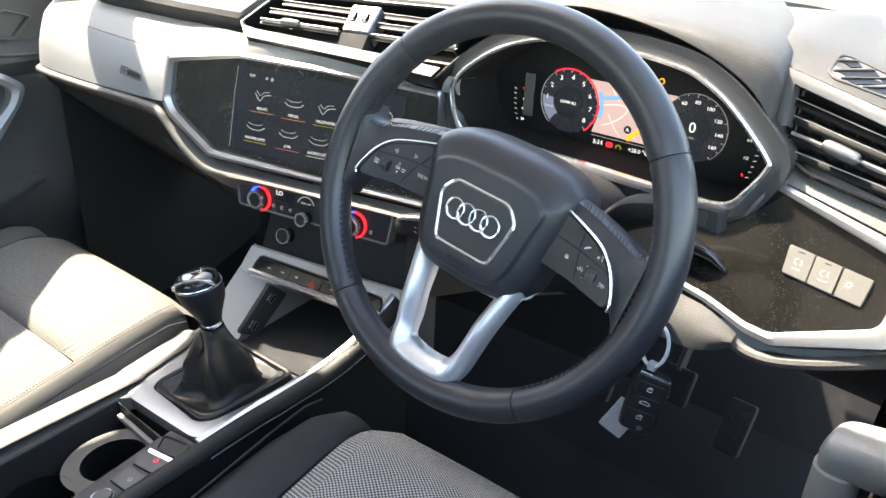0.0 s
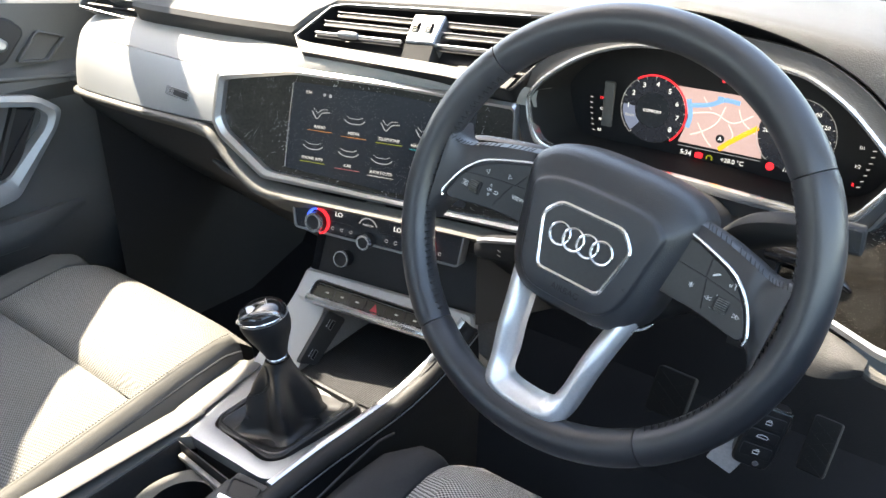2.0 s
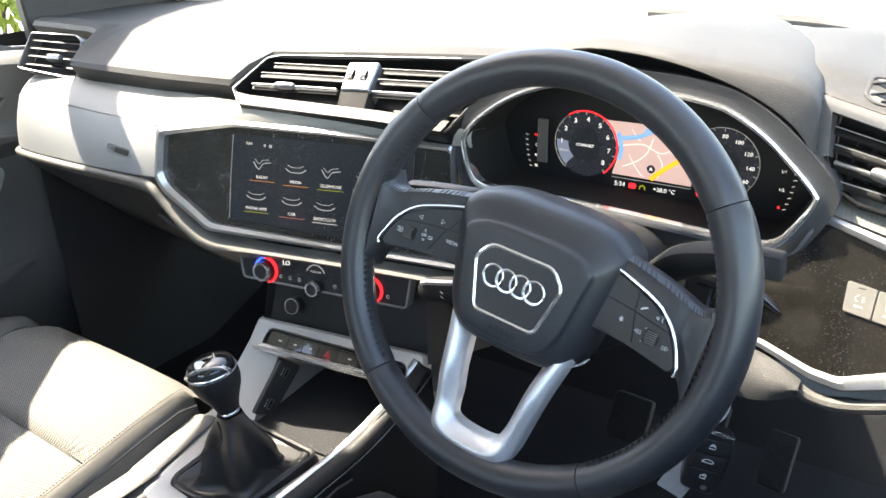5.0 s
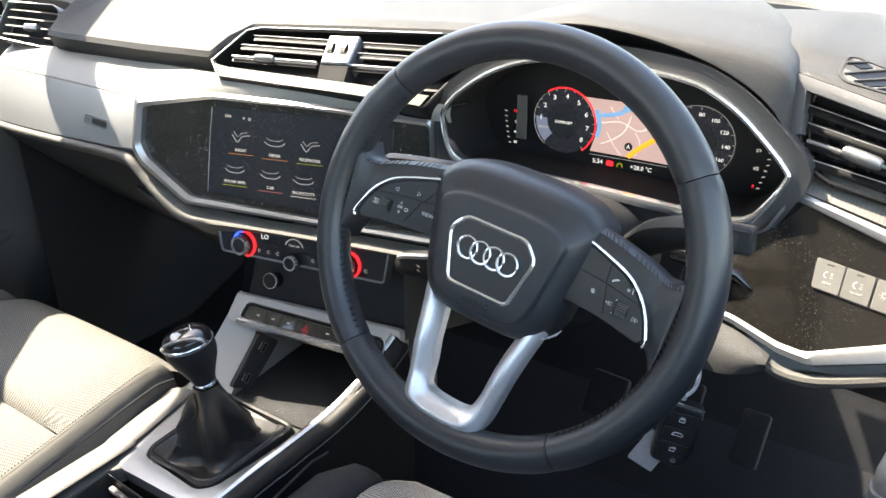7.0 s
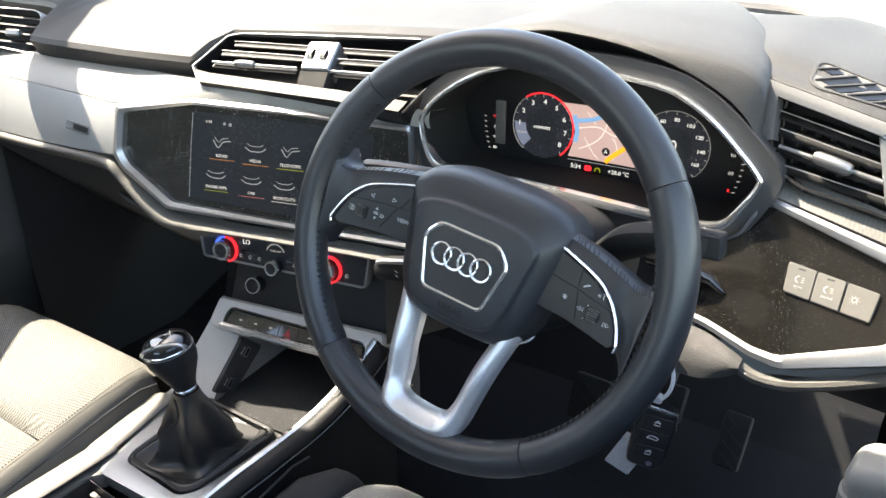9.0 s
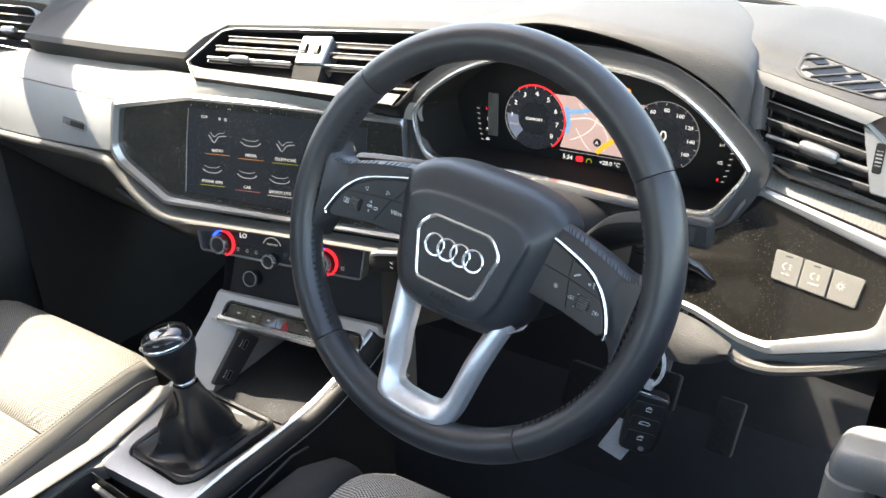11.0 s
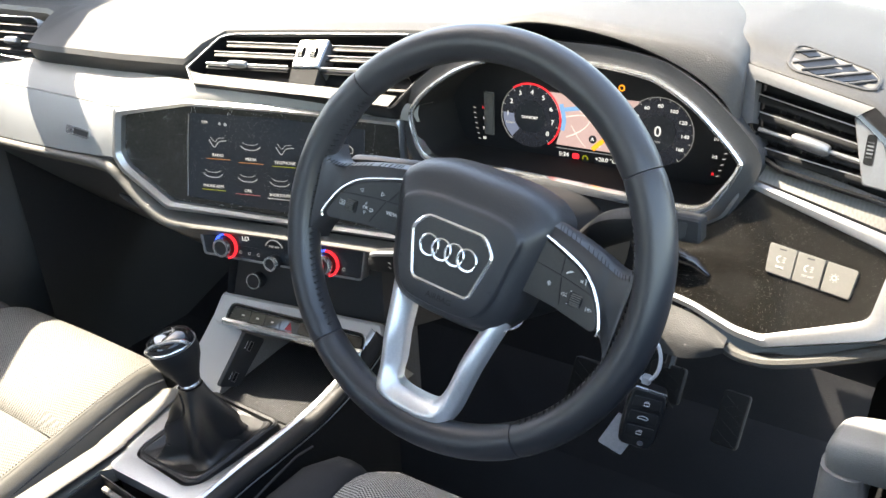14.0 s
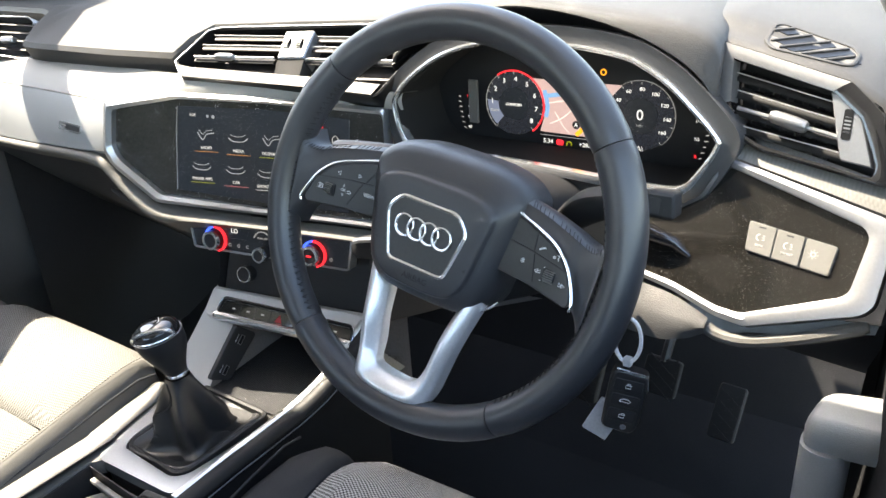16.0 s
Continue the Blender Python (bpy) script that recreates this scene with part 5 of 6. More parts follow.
# ---- driver's outer fascia with light switches ----
f2_o = [(0.110, 0.672), (0.150, 0.676), (0.172, 0.690), (0.187, 0.7240), (0.323, 0.700), (0.330, 0.690), (0.326, 0.640), (0.318, 0.632), (0.233, 0.602), (0.208, 0.603), (0.165, 0.613), (0.110, 0.619)]
f2_i = [(0.110, 0.6715), (0.1500, 0.6755), (0.1725, 0.6895), (0.190, 0.7175), (0.307, 0.6920), (0.313, 0.685), (0.307, 0.646), (0.302, 0.641), (0.229, 0.6105), (0.206, 0.611), (0.165, 0.6195), (0.110, 0.6245)]
outer_f = thing("driver_fascia", (0.22, 0.15, 0.6), "gloss black driver fascia with silver frame", "dashboard panel")
part("frame", frame_ring(rounded(F2.line(f2_o), 0.005, 3), rounded(F2.line(f2_i), 0.005, 3), F2.m, -0.012, 0.004, 0.002), M_SATIN, outer_f, "satin silver frame")
part("gloss_panel", prism(offset(rounded(F2.line(f2_i), 0.005, 3), -0.002), F2.m, -0.012, -0.002), M_GLOSS2, outer_f, "gloss black, dust with painted sparkle panel")
part("upper_strip", loft(ruled([(0.172, 0.236, 0.742), (0.25, 0.212, 0.733), (0.325, 0.186, 0.722)], [(0.184, 0.2055, 0.7265), (0.25, 0.190, 0.715), (0.326, 0.171, 0.7015)], 0.002)), M_EMBOSS, outer_f, "grey patterned strip")
part("lower_lip", loft(ruled([(0.09, 0.146, 0.618), (0.13, 0.141, 0.615), (0.165, 0.137, 0.611), (0.188, 0.131, 0.605), (0.202, 0.127, 0.600)], [(0.09, 0.118, 0.578), (0.13, 0.114, 0.577), (0.165, 0.111, 0.577), (0.188, 0.113, 0.583), (0.202, 0.119, 0.589)], 0.007)), M_SOFT, outer_f, "grained lower lip")
part("lip_underside", loft(ruled([(0.09, 0.118, 0.578), (0.13, 0.114, 0.577), (0.165, 0.111, 0.577), (0.188, 0.113, 0.583), (0.202, 0.119, 0.589), (0.33, 0.135, 0.615)], [(0.09, 0.215, 0.566), (0.13, 0.215, 0.567), (0.165, 0.212, 0.569), (0.188, 0.21, 0.572), (0.202, 0.208, 0.575), (0.33, 0.20, 0.59)], 0.0)), M_BLACK, outer_f)
part("lower_moulding", tube(smooth_line([(0.200, 0.126, 0.592), (0.215, 0.124, 0.5875), (0.240, 0.123, 0.5895), (0.28, 0.126, 0.603), (0.325, 0.133, 0.622)], 5), [0.002] + [0.0060] * 19 + [0.004], 10), M_LIP, outer_f, "second grained moulding")
part("knee_panel", loft(ruled([(-0.20, 0.24, 0.55), (0.10, 0.213, 0.568), (0.21, 0.207, 0.577), (0.36, 0.195, 0.595)], [(-0.20, 0.40, 0.42), (0.10, 0.40, 0.44), (0.21, 0.38, 0.44), (0.36, 0.36, 0.44)], 0.0)), M_BLACK, outer_f, "black knee panel")
part("pillar_cover", loft([[(0.328, 0.20, 0.735), (0.335, 0.19, 0.60), (0.34, 0.2, 0.40)], [(0.345, 0.34, 0.75), (0.35, 0.34, 0.60), (0.36, 0.34, 0.40)]]), M_CARPET, outer_f)
part("gloss_scoop", tube([F2.m @ Vector((*F2.uv(x, z), w)) for x, z, w in ((0.10, 0.652, 0.008), (0.135, 0.652, 0.006), (0.158, 0.649, 0.002), (0.172, 0.642, -0.003))], [0.012, 0.012, 0.008, 0.003], 14, flat=0.7), M_KNOB, outer_f, "rounded gloss black cover")
switch = thing("light_switch_panel", (0.254, 0.162, 0.656), "grey light switch panel with three keys", "light switch")
hp = [(0.2185, 0.680), (0.2915, 0.6745), (0.2885, 0.653), (0.2195, 0.6575)]
h3 = rounded(F2.line(hp), 0.0035, 4)
part("base", prism(offset(h3, -0.0005), F2.m, -0.004, -0.0010), M_BUTTON, switch)
keys = [((0.2185, 0.680), (0.242, 0.6782), (0.2415, 0.656), (0.2195, 0.6575)), ((0.2428, 0.6781), (0.2655, 0.6764), (0.2645, 0.6545), (0.2422, 0.656)), ((0.2670, 0.6763), (0.2915, 0.6745), (0.2885, 0.653), (0.2660, 0.6544))]
for k, q in enumerate(keys):
    key = part("key", prism(rounded(F2.line(q), 0.002, 3), F2.m, -0.003, 0.0004, 0.0006), M_GREY, switch, "grey rocker key")
    cx, cz = sum(p[0] for p in q) / 4, sum(p[1] for p in q) / 4
    part("key_symbol", arc_band(0.0022, 0.0030, 90, 270, F2.at(cx - 0.001, cz + 0.001, 0.0003)) if k < 2 else arc_band(0.0016, 0.0022, 0, 360, F2.at(cx - 0.004, cz + 0.001, 0.0003)), M_PRINT, key)
    if k < 2:
        part("key_text", text_mesh(("REAR", "FRONT")[k], 0.0030, F2.at(cx, cz - 0.005, 0.0005)), M_PRINT, key)
        for d in (-0.0016, 0, 0.0016):
            part("key_symbol", block((0.0022, 0.0005, 0.0004), F2.at(cx + 0.0025, cz + 0.001 + d, 0.0005)), M_PRINT, key)
        part("key_lamp", block((0.006, 0.0012, 0.0006), F2.at(cx, cz + 0.0085, 0.0002)), M_BUTTON, key)
    else:
        for d in range(8):
            part("key_symbol", block((0.0010, 0.0004, 0.0004), F2.at(cx - 0.004, cz + 0.001, 0.0005) @ Matrix.Rotation(radians(45 * d), 4, "Z") @ Matrix.Translation((0.0034, 0, 0))), M_PRINT, key)

# ---- steering wheel ----
wn_ = Vector((0.0225, -0.946, 0.322)).normalized()
wu0 = Vector((0, 0, 1)).cross(wn_).normalized()
W = Matrix.Translation((0, 0, 0.7)) @ Matrix((wu0, wn_.cross(wu0), wn_)).transposed().to_4x4() @ Matrix.Rotation(radians(-9.45), 4, "Z")
sw = thing("steering_wheel", (0, 0, 0.7), "black leather steering wheel with silver lower spoke", "steering wheel")
RR, rr = 0.1685, 0.0157


def wl(u, v, w):
    return W @ Vector((u, v, w))


def dish(u):
    """The spokes sink towards the hub."""
    return -0.015 * max(0.0, min(1.0, (0.135 - abs(u)) / 0.075)) + 0.007 * max(0.0, min(1.0, (abs(u) - 0.136) / 0.015))


def rim_piece(a0, a1, n):
    rows = []
    for k in range(n + 1):
        a = radians(a0 + (a1 - a0) * k / n)
        swell = 1 + 0.05 * math.exp(-((((math.degrees(a) - 150) % 360) - 0) / 14) ** 2) + 0.05 * math.exp(-(((math.degrees(a) - 30 + 180) % 360 - 180) / 14) ** 2)
        row = []
        for j in range(20):
            b = 2 * math.pi * j / 20
            e = 0.97 if 0 < k < n else 0.93
            row.append(wl((RR + rr * swell * e * math.cos(b)) * math.cos(a), (RR + rr * swell * e * math.cos(b)) * math.sin(a), rr * 1.08 * swell * e * math.sin(b)))
        rows.append(row)
    return loft(rows, close_u=True, cap=True)


for a0, a1 in ((38.9, 141.1), (141.4, 231.4), (231.7, 308.3), (308.6, 398.6)):
    part("rim_section", rim_piece(a0, a1, 44), M_LEATHER, sw, "stitched black leather rim")
# cross stitches on the inner side
sr = random.Random(11)
for a0 in (144, 312):
    for k in range(40):
        a = radians(a0 + 84 * k / 39 + sr.uniform(-0.25, 0.25))
        pts_ = [(RR - rr * 0.985, 0.0040, a), (RR - rr * 0.85, 0.0092, a + 0.006), (RR - rr * 0.945, 0.0062, a + 0.017)]
        part("stitch", tube([wl(r_ * math.cos(q) , r_ * math.sin(q), w_) for r_, w_, q in pts_], 0.0005, 5), M_THREAD, sw)
pad_uv = [(0, 0.066), (0.035, 0.0652), (0.060, 0.0600), (0.0765, 0.048), (0.0785, 0.034), (0.075, 0.010), (0.0705, -0.015), (0.065, -0.040), (0.055, -0.058), (0.038, -0.0675), (0, -0.0695)]
pad_full = [tuple(p) for p in smooth_line(pad_uv + [(-u, v) for u, v in pad_uv[-2:0:-1]], 4, closed=True)]
# a raised plateau with its own softer outline
top_full = [(u * 0.74, v * 0.56 if v > 0 else v * 0.80) for u, v in pad_full]
rows = []
for b_, w in ((-0.01, -0.05), (0.0, -0.034), (0.03, -0.022), (0.10, -0.0135), (0.22, -0.0070), (0.40, -0.0020), (0.62, 0.0016), (0.82, 0.0040), (0.92, 0.0050), (0.97, 0.0062), (1.01, 0.0082), (1.06, 0.0094), (1.14, 0.0100)):
    rows.append([wl(p[0] + (q[0] - p[0]) * b_, p[1] + (q[1] - p[1]) * b_, w) for p, q in zip(pad_full, top_full)])
rows += [[wl(q[0] * k_, q[1] * k_, 0.0102) for q in top_full] for k_ in (0.7, 0.35)]
part("airbag_cover", loft(rows, close_u=True, cap=True), M_PAD, sw, "grained airbag cover", angle=75)
bd = rounded([(-0.0400, 0.0050), (-0.0285, 0.0187), (0.0285, 0.0187), (0.0400, 0.0050), (0.0285, -0.0368), (-0.0285, -0.0368)], 0.006, 4)
part("badge_plate", prism(bd, W, 0.006, 0.0112), M_BUTTON, sw, "dark badge plate")
part("badge_rim", frame_ring(offset(bd, -0.0018), offset(bd, 0.0014), W, 0.006, 0.0118, 0.0008), M_CHROME, sw, "satin chrome badge rim")
for k in range(4):
    c = -0.0194 + 0.0128 * k
    part("badge_ring", tube([wl(c + 0.0091 * math.cos(2 * math.pi * j / 32), -0.0052 + 0.0091 * math.sin(2 * math.pi * j / 32), 0.0120 + 0.0004 * (k % 2)) for j in range(32)], 0.0013, 8, closed=True), M_CHROME, sw, "chrome ring")
part("airbag_text", text_mesh("AIRBAG", 0.0075, W @ Matrix.Translation((0.002, -0.0465, 0.0100)), 0.0004), M_GRIP, sw)
for s in (-1, 1):
    part("horn_symbol", text_mesh("<", 0.006, W @ Matrix.Translation((s * 0.0455, -0.024, 0.0098)), 0.0004), M_GRIP, sw)
    # arm from rim to cover
    top = [(0.045, 0.052), (0.075, 0.0475), (0.10, 0.0425), (0.122, 0.036), (0.138, 0.0305), (0.147, 0.033), (0.154, 0.044)]
    low = [(0.045, -0.019), (0.075, -0.0175), (0.10, -0.0180), (0.122, -0.0205), (0.138, -0.0245), (0.146, -0.034), (0.151, -0.048)]
    a, b = smooth_line(top, 4), smooth_line(low, 4)
    rows = []
    for p, q in zip(a, b):
        row = []
        for t in (0, 0.06, 0.15, 0.5, 0.85, 0.94, 1.0):
            e = p.lerp(q, t)
            row.append(wl(s * e.x, e.y, 0.0035 + dish(e.x) - (0.010 if t in (0, 1.0) else 0.002 if t in (0.06, 0.94) else 0) - 0.002 * (e.x > 0.13)))
        for t in (1.0, 0.0):
            e = p.lerp(q, t)
            row.append(wl(s * e.x, e.y, -0.024))
        rows.append(row)
    part("arm", loft(rows, close_u=True, cap=True), M_LEATHER, sw, "leather covered spoke")
    # key pad with chrome outline
    kp = [(0.055, 0.036), (0.080, 0.0315), (0.107, 0.0225), (0.121, 0.0135), (0.1305, 0.001), (0.1378, -0.0165), (0.1345, -0.0210), (0.115, -0.0185), (0.095, -0.0160), (0.055, -0.0155)]
    ku = rounded([(s * u, v) for u, v in kp], 0.004, 3)
    part("key_pad", loft([[wl(u, v, -0.02) for u, v in ku], [wl(u, v, 0.0058 + dish(u)) for u, v in ku], [wl(u, v, 0.0068 + dish(u)) for u, v in offset(ku, 0.001)], [wl(0.092 * s + (u - 0.092 * s) * 0.5, 0.008 + (v - 0.008) * 0.5, 0.0068 + dish(0.092 + (abs(u) - 0.092) * 0.5)) for u, v in ku]], close_u=True, cap=True), M_BUTTON, sw, "black key pad")
    part("chrome_line", tube([wl(s * p.x, p.y, 0.0066 + dish(p.x)) for p in smooth_line([(0.064, 0.0370), (0.080, 0.0335), (0.109, 0.0242), (0.123, 0.0145), (0.1325, 0.002), (0.1400, -0.0150), (0.1395, -0.0212)], 6)], 0.0013, 8), M_CHROME, sw, "chrome outline")
    for path in ([(0.060, 0.0130), (0.095, 0.0105), (0.128, 0.006)], [(0.0665, 0.0345) if s < 0 else (0.094, 0.0275), (0.080, 0.0125) if s < 0 else (0.095, 0.0115)], [(0.083, 0.0105) if s < 0 else (0.096, 0.0095), (0.0937, -0.0115) if s < 0 else (0.101, -0.0120)]):
        part("key_gap", tube([wl(s * u0, v0, 0.0066 + dish(u0)) for u0, v0 in path], 0.0007, 5), M_THREAD, sw)
    ro = W @ Matrix.Translation((s * 0.1145, -0.0028, 0.0045 + dish(0.1145)))
    part("roller_well", prism(rounded([(-0.0062, -0.0058), (0.0062, -0.0058), (0.0062, 0.0058), (-0.0062, 0.0058)], 0.0015, 2), ro, 0, 0.0026), M_THREAD, sw)
    roller = part("roller", turned([(0.0052, -0.0045), (0.0056, 0), (0.0052, 0.0045)], ro @ pose(0, 0, 0, 0, 90, 0), 24), M_BLACK, sw, "ribbed roller")
    for g_ in range(7):
        part("roller_rib", block((0.0085, 0.0006, 0.0006), ro @ pose(0, 0, 0, -54 + 18 * g_, 0, 0) @ Matrix.Translation((0, 0, 0.0056))), M_GREY, roller)
    # thread along the upper edge of the spoke
    edge_ = smooth_line([(0.080, 0.0462), (0.10, 0.0418), (0.122, 0.0352), (0.138, 0.0297), (0.149, 0.031)], 5)
    for k in range(18):
        q = edge_[int(k * (len(edge_) - 1) / 17)]
        part("stitch", tube([wl(s * (q.x - 0.001), q.y + 0.0005, -0.0018 + dish(q.x)), wl(s * (q.x + 0.0008), q.y - 0.0030, 0.0020 + dish(q.x))], 0.0004, 5), M_THREAD, sw)


def mark(pts_, u, v, k=1.0, closed=False):
    """A thin white line symbol on the key pad."""
    path = [wl(u + x * k, v + y * k, 0.0071 + dish(u)) for x, y in pts_]
    part("key_symbol", tube(path, 0.00035, 5, closed=closed), M_WHITE, sw)


for words, u, v, size in (("VIEW", -0.0742, 0.0017, 0.0050), ("OK", -0.1004, -0.0002, 0.0036), ("*", 0.0872, -0.0012, 0.0095), ("+", 0.1085, 0.0022, 0.0036), ("-", 0.1075, -0.0078, 0.0042)):
    part("key_symbol", text_mesh(words, size, W @ Matrix.Translation((u, v, 0.0071 + dish(u))) @ Matrix.Rotation(-0.2 * math.copysign(1, u), 4, "Y")), M_WHITE, sw)
TRI_ = [(-0.002, 0), (0.0014, 0.0018), (0.0014, -0.0018)]
mark(TRI_, -0.1075, 0.0142, 1.0, True)
mark([(-x, y) for x, y in TRI_], -0.0872, 0.0165, 1.0, True)
mark([(-y, -x) for x, y in TRI_], -0.1004, 0.0040, 0.6, True)
mark([(y, x) for x, y in TRI_], -0.1004, -0.0046, 0.6, True)
mark([(-0.0028, 0.002), (0.0028, 0.002), (0.0028, -0.002), (-0.0028, -0.002)], -0.1235, -0.0026, 1.0, True)
for d in (-0.0008, 0.0006):
    mark([(-0.0014, d), (0.0014, d)], -0.1235, -0.0026)
mark([(-0.002, 0.0008), (0.0015, 0.0014), (0.0022, 0), (0.0012, -0.001), (-0.002, -0.001)], -0.0945, -0.0009)
mark([(-0.0026, -0.0016), (-0.0012, -0.0004), (0.0010, 0.0008), (0.0026, 0.0006)], 0.1021, 0.0163)
mark([(-0.0026, -0.0022), (-0.0010, -0.0012), (0.0014, 0.0002), (0.0022, 0.0012)], 0.1021, 0.0163)
mark([(0.0006, 0.0026), (0.0022, 0.0018), (0.0016, 0), (0.0024, -0.002)], 0.1160, 0.0134)
for d in (0, 0.0012):
    mark([(-0.0008 - d, 0.001), (-0.0014 - d, 0), (-0.0008 - d, -0.001)], 0.1160, 0.0134)
for d in (-0.0014, 0.0014):
    mark([(x * 0.8 + d, y) for x, y in TRI_], 0.1030, -0.0022, 0.9, True)
    mark([(-x * 0.8 + d, y) for x, y in TRI_], 0.1268, -0.0052, 0.9, True)
# silver lower spoke
half_o = [(0.062, -0.038), (0.0585, -0.052), (0.0520, -0.082), (0.0445, -0.124), (0.0405, -0.146), (0.0335, -0.1575), (0.020, -0.1625), (0.0, -0.1635)]
half_i = [(0.040, -0.052), (0.0375, -0.060), (0.0325, -0.082), (0.0275, -0.112), (0.0245, -0.130), (0.0205, -0.1375), (0.012, -0.1402), (0.0, -0.1408)]
vo_ = [(-u, v) for u, v in half_o] + half_o[-2::-1]
vi_ = [(-u, v) for u, v in half_i] + half_i[-2::-1]
a, b = smooth_line(vo_, 4), smooth_line(vi_, 4)
rows = []
for p, q in zip(a, b):
    dip = -0.012 * max(0.0, min(1.0, (p.y + 0.10) / 0.06)) + 0.006 * max(0.0, min(1.0, (-0.135 - p.y) / 0.02))
    rows.append([wl(*(p.lerp(q, k_)), w + dip) for k_, w in ((0, -0.018), (0, -0.0045), (0.04, -0.0015), (0.14, 0.0010), (0.42, 0.0046), (0.50, 0.0048), (0.57, 0.0042), (0.96, -0.0075), (1.0, -0.0100), (1.0, -0.020))])
part("lower_spoke", loft(rows, close_u=True, cap=True), M_SPOKE, sw, "satin silver lower spoke", angle=40)
part("spoke_tip", tube(smooth_line([wl(0.020, -0.0695, -0.0190), wl(0.045, -0.0655, -0.0190), wl(0.0625, -0.0535, -0.0185), wl(0.0705, -0.0440, -0.0180)], 6), [0.0010] * 12 + [0.0014] * 4 + [0.001, 0.0008, 0.0004], 6), M_CHROME, sw, "thin chrome line under the cover")
part("hub_back", turned([(0.050, -0.09), (0.056, -0.06), (0.058, -0.03)], W, 40), M_BLACK, sw)
# ---- steering column and stalks ----
col = thing("steering_column", (0, 0.12, 0.60), "black steering column shroud", "steering column")
cax = Matrix.Translation((0, 0, 0.7)) @ Matrix((wu0, wn_.cross(wu0), wn_)).transposed().to_4x4()
rows = []
for w, rx, ry in ((-0.045, 0.066, 0.056), (-0.06, 0.072, 0.060), (-0.12, 0.074, 0.062), (-0.22, 0.070, 0.060), (-0.30, 0.06, 0.05)):
    rows.append([cax @ Vector((rx * math.copysign(abs(math.cos(t)) ** 0.7, math.cos(t)), -0.010 + ry * math.copysign(abs(math.sin(t)) ** 0.7, math.sin(t)), w)) for t in (2 * math.pi * k / 40 for k in range(40))])
part("shroud", loft(rows, close_u=True, cap=True), M_STALK, col, "dark plastic shroud")
part("ignition_lock", turned([(0.014, 0), (0.014, 0.012), (0.006, 0.014)], Matrix.Translation((0.118, 0.105, 0.617)) @ Vector((0.8, -0.5, 0)).to_track_quat("Z", "Y").to_matrix().to_4x4(), 24), M_BLACK, col)
st = thing("column_stalk", (0.09, 0.09, 0.67), "black wiper stalk with boxy tip and white symbols", "stalk", "column stalks")
part("arm", tube(smooth_line([(0.070, 0.100, 0.668), (0.094, 0.094, 0.690), (0.114, 0.089, 0.703), (0.140, 0.086, 0.7105), (0.166, 0.085, 0.7140)], 5), [0.012 + 0.008 * math.sin(math.pi * min(1, k / 19)) for k in range(21)], 14, flat=0.7, up=(0, 0.6, 1)), M_STALK, st)
part("tip", prism(rounded([(-0.014, -0.0095), (0.0105, -0.010), (0.0085, 0.010), (-0.014, 0.0105)], 0.003, 3), pose(0.172, 0.080, 0.7150, 78, 0, 4), -0.014, 0.012, 0.002), M_STALK, st, "boxy dark stalk tip")
part("tip_key", prism(rounded([(-0.010, -0.006), (0.000, -0.0065), (0.001, 0.006), (-0.010, 0.0065)], 0.002, 2), pose(0.170, 0.080, 0.7150, 78, 0, 4), 0.010, 0.0128), M_BLACK, st)
part("symbol", arc_band(0.0030, 0.0040, 20, 160, pose(0.120, 0.0745, 0.706, 72, 0, 0)), M_WHITE, st)
part("symbol", block((0.001, 0.006, 0.0006), pose(0.121, 0.0742, 0.705, 72, 0, 0) @ Matrix.Rotation(radians(20), 4, "Z")), M_WHITE, st)
st.location.z += 0.005
st = thing("column_stalk", (-0.07, 0.09, 0.69), "black indicator stalk with white symbols", "stalk", "column stalks")
part("arm", tube(smooth_line([(-0.050, 0.100, 0.705), (-0.080, 0.082, 0.722), (-0.100, 0.073, 0.7255), (-0.135, 0.071, 0.7240), (-0.163, 0.070, 0.7210)], 5), [0.008] * 4 + [0.0095 + 0.003 * k / 14 for k in range(15)] + [0.0115, 0.008], 12, flat=0.62, up=(0, 0.6, 1)), M_BUTTON, st)
for x_ in (-0.132, -0.106):
    part("symbol", arc_band(0.0020, 0.0026, 90, 270, pose(x_, 0.0655, 0.7318, 35, 0, 0)), M_PRINT, st)
    part("symbol", tube([pose(x_ + 0.004, 0.0655, 0.7318, 35, 0, 0) @ Vector(p) for p in ((0, 0.002, 0), (0.004, 0, 0), (0, -0.002, 0))], 0.0003, 5, closed=True), M_PRINT, st)
st.location.z += 0.007
cr = thing("cruise_stalk", (-0.07, 0.09, 0.63), "short black cruise stalk with silver top", "stalk")
part("arm", loft([[Vector((x, 0.078 + 0.010 * (y_ if x > -0.15 else y_ * 0.8) - 0.16 * (x + 0.13), z + k_ * z_)) for y_, z_ in ((-0.8, -1), (0.8, -1), (1, -0.75), (1, 0.75), (0.8, 1), (-0.8, 1), (-1, 0.75), (-1, -0.75))]
                  for x, z, k_ in ((-0.045, 0.641, 0.010), (-0.105, 0.629, 0.0115), (-0.150, 0.616, 0.0115), (-0.160, 0.613, 0.0100), (-0.164, 0.612, 0.0060))], close_u=True, cap=True), M_STALK, cr, "boxy dark arm", angle=50)
part("top_key", loft([[(x, 0.0715 - 0.16 * (x + 0.13), z), (x, 0.0685 - 0.16 * (x + 0.13), z - 0.002), (x, 0.0685 - 0.16 * (x + 0.13), z - 0.005)] for x, z in ((-0.108, 0.6415), (-0.150, 0.6295), (-0.160, 0.6250))]), M_SATIN, cr, "silver upper edge")
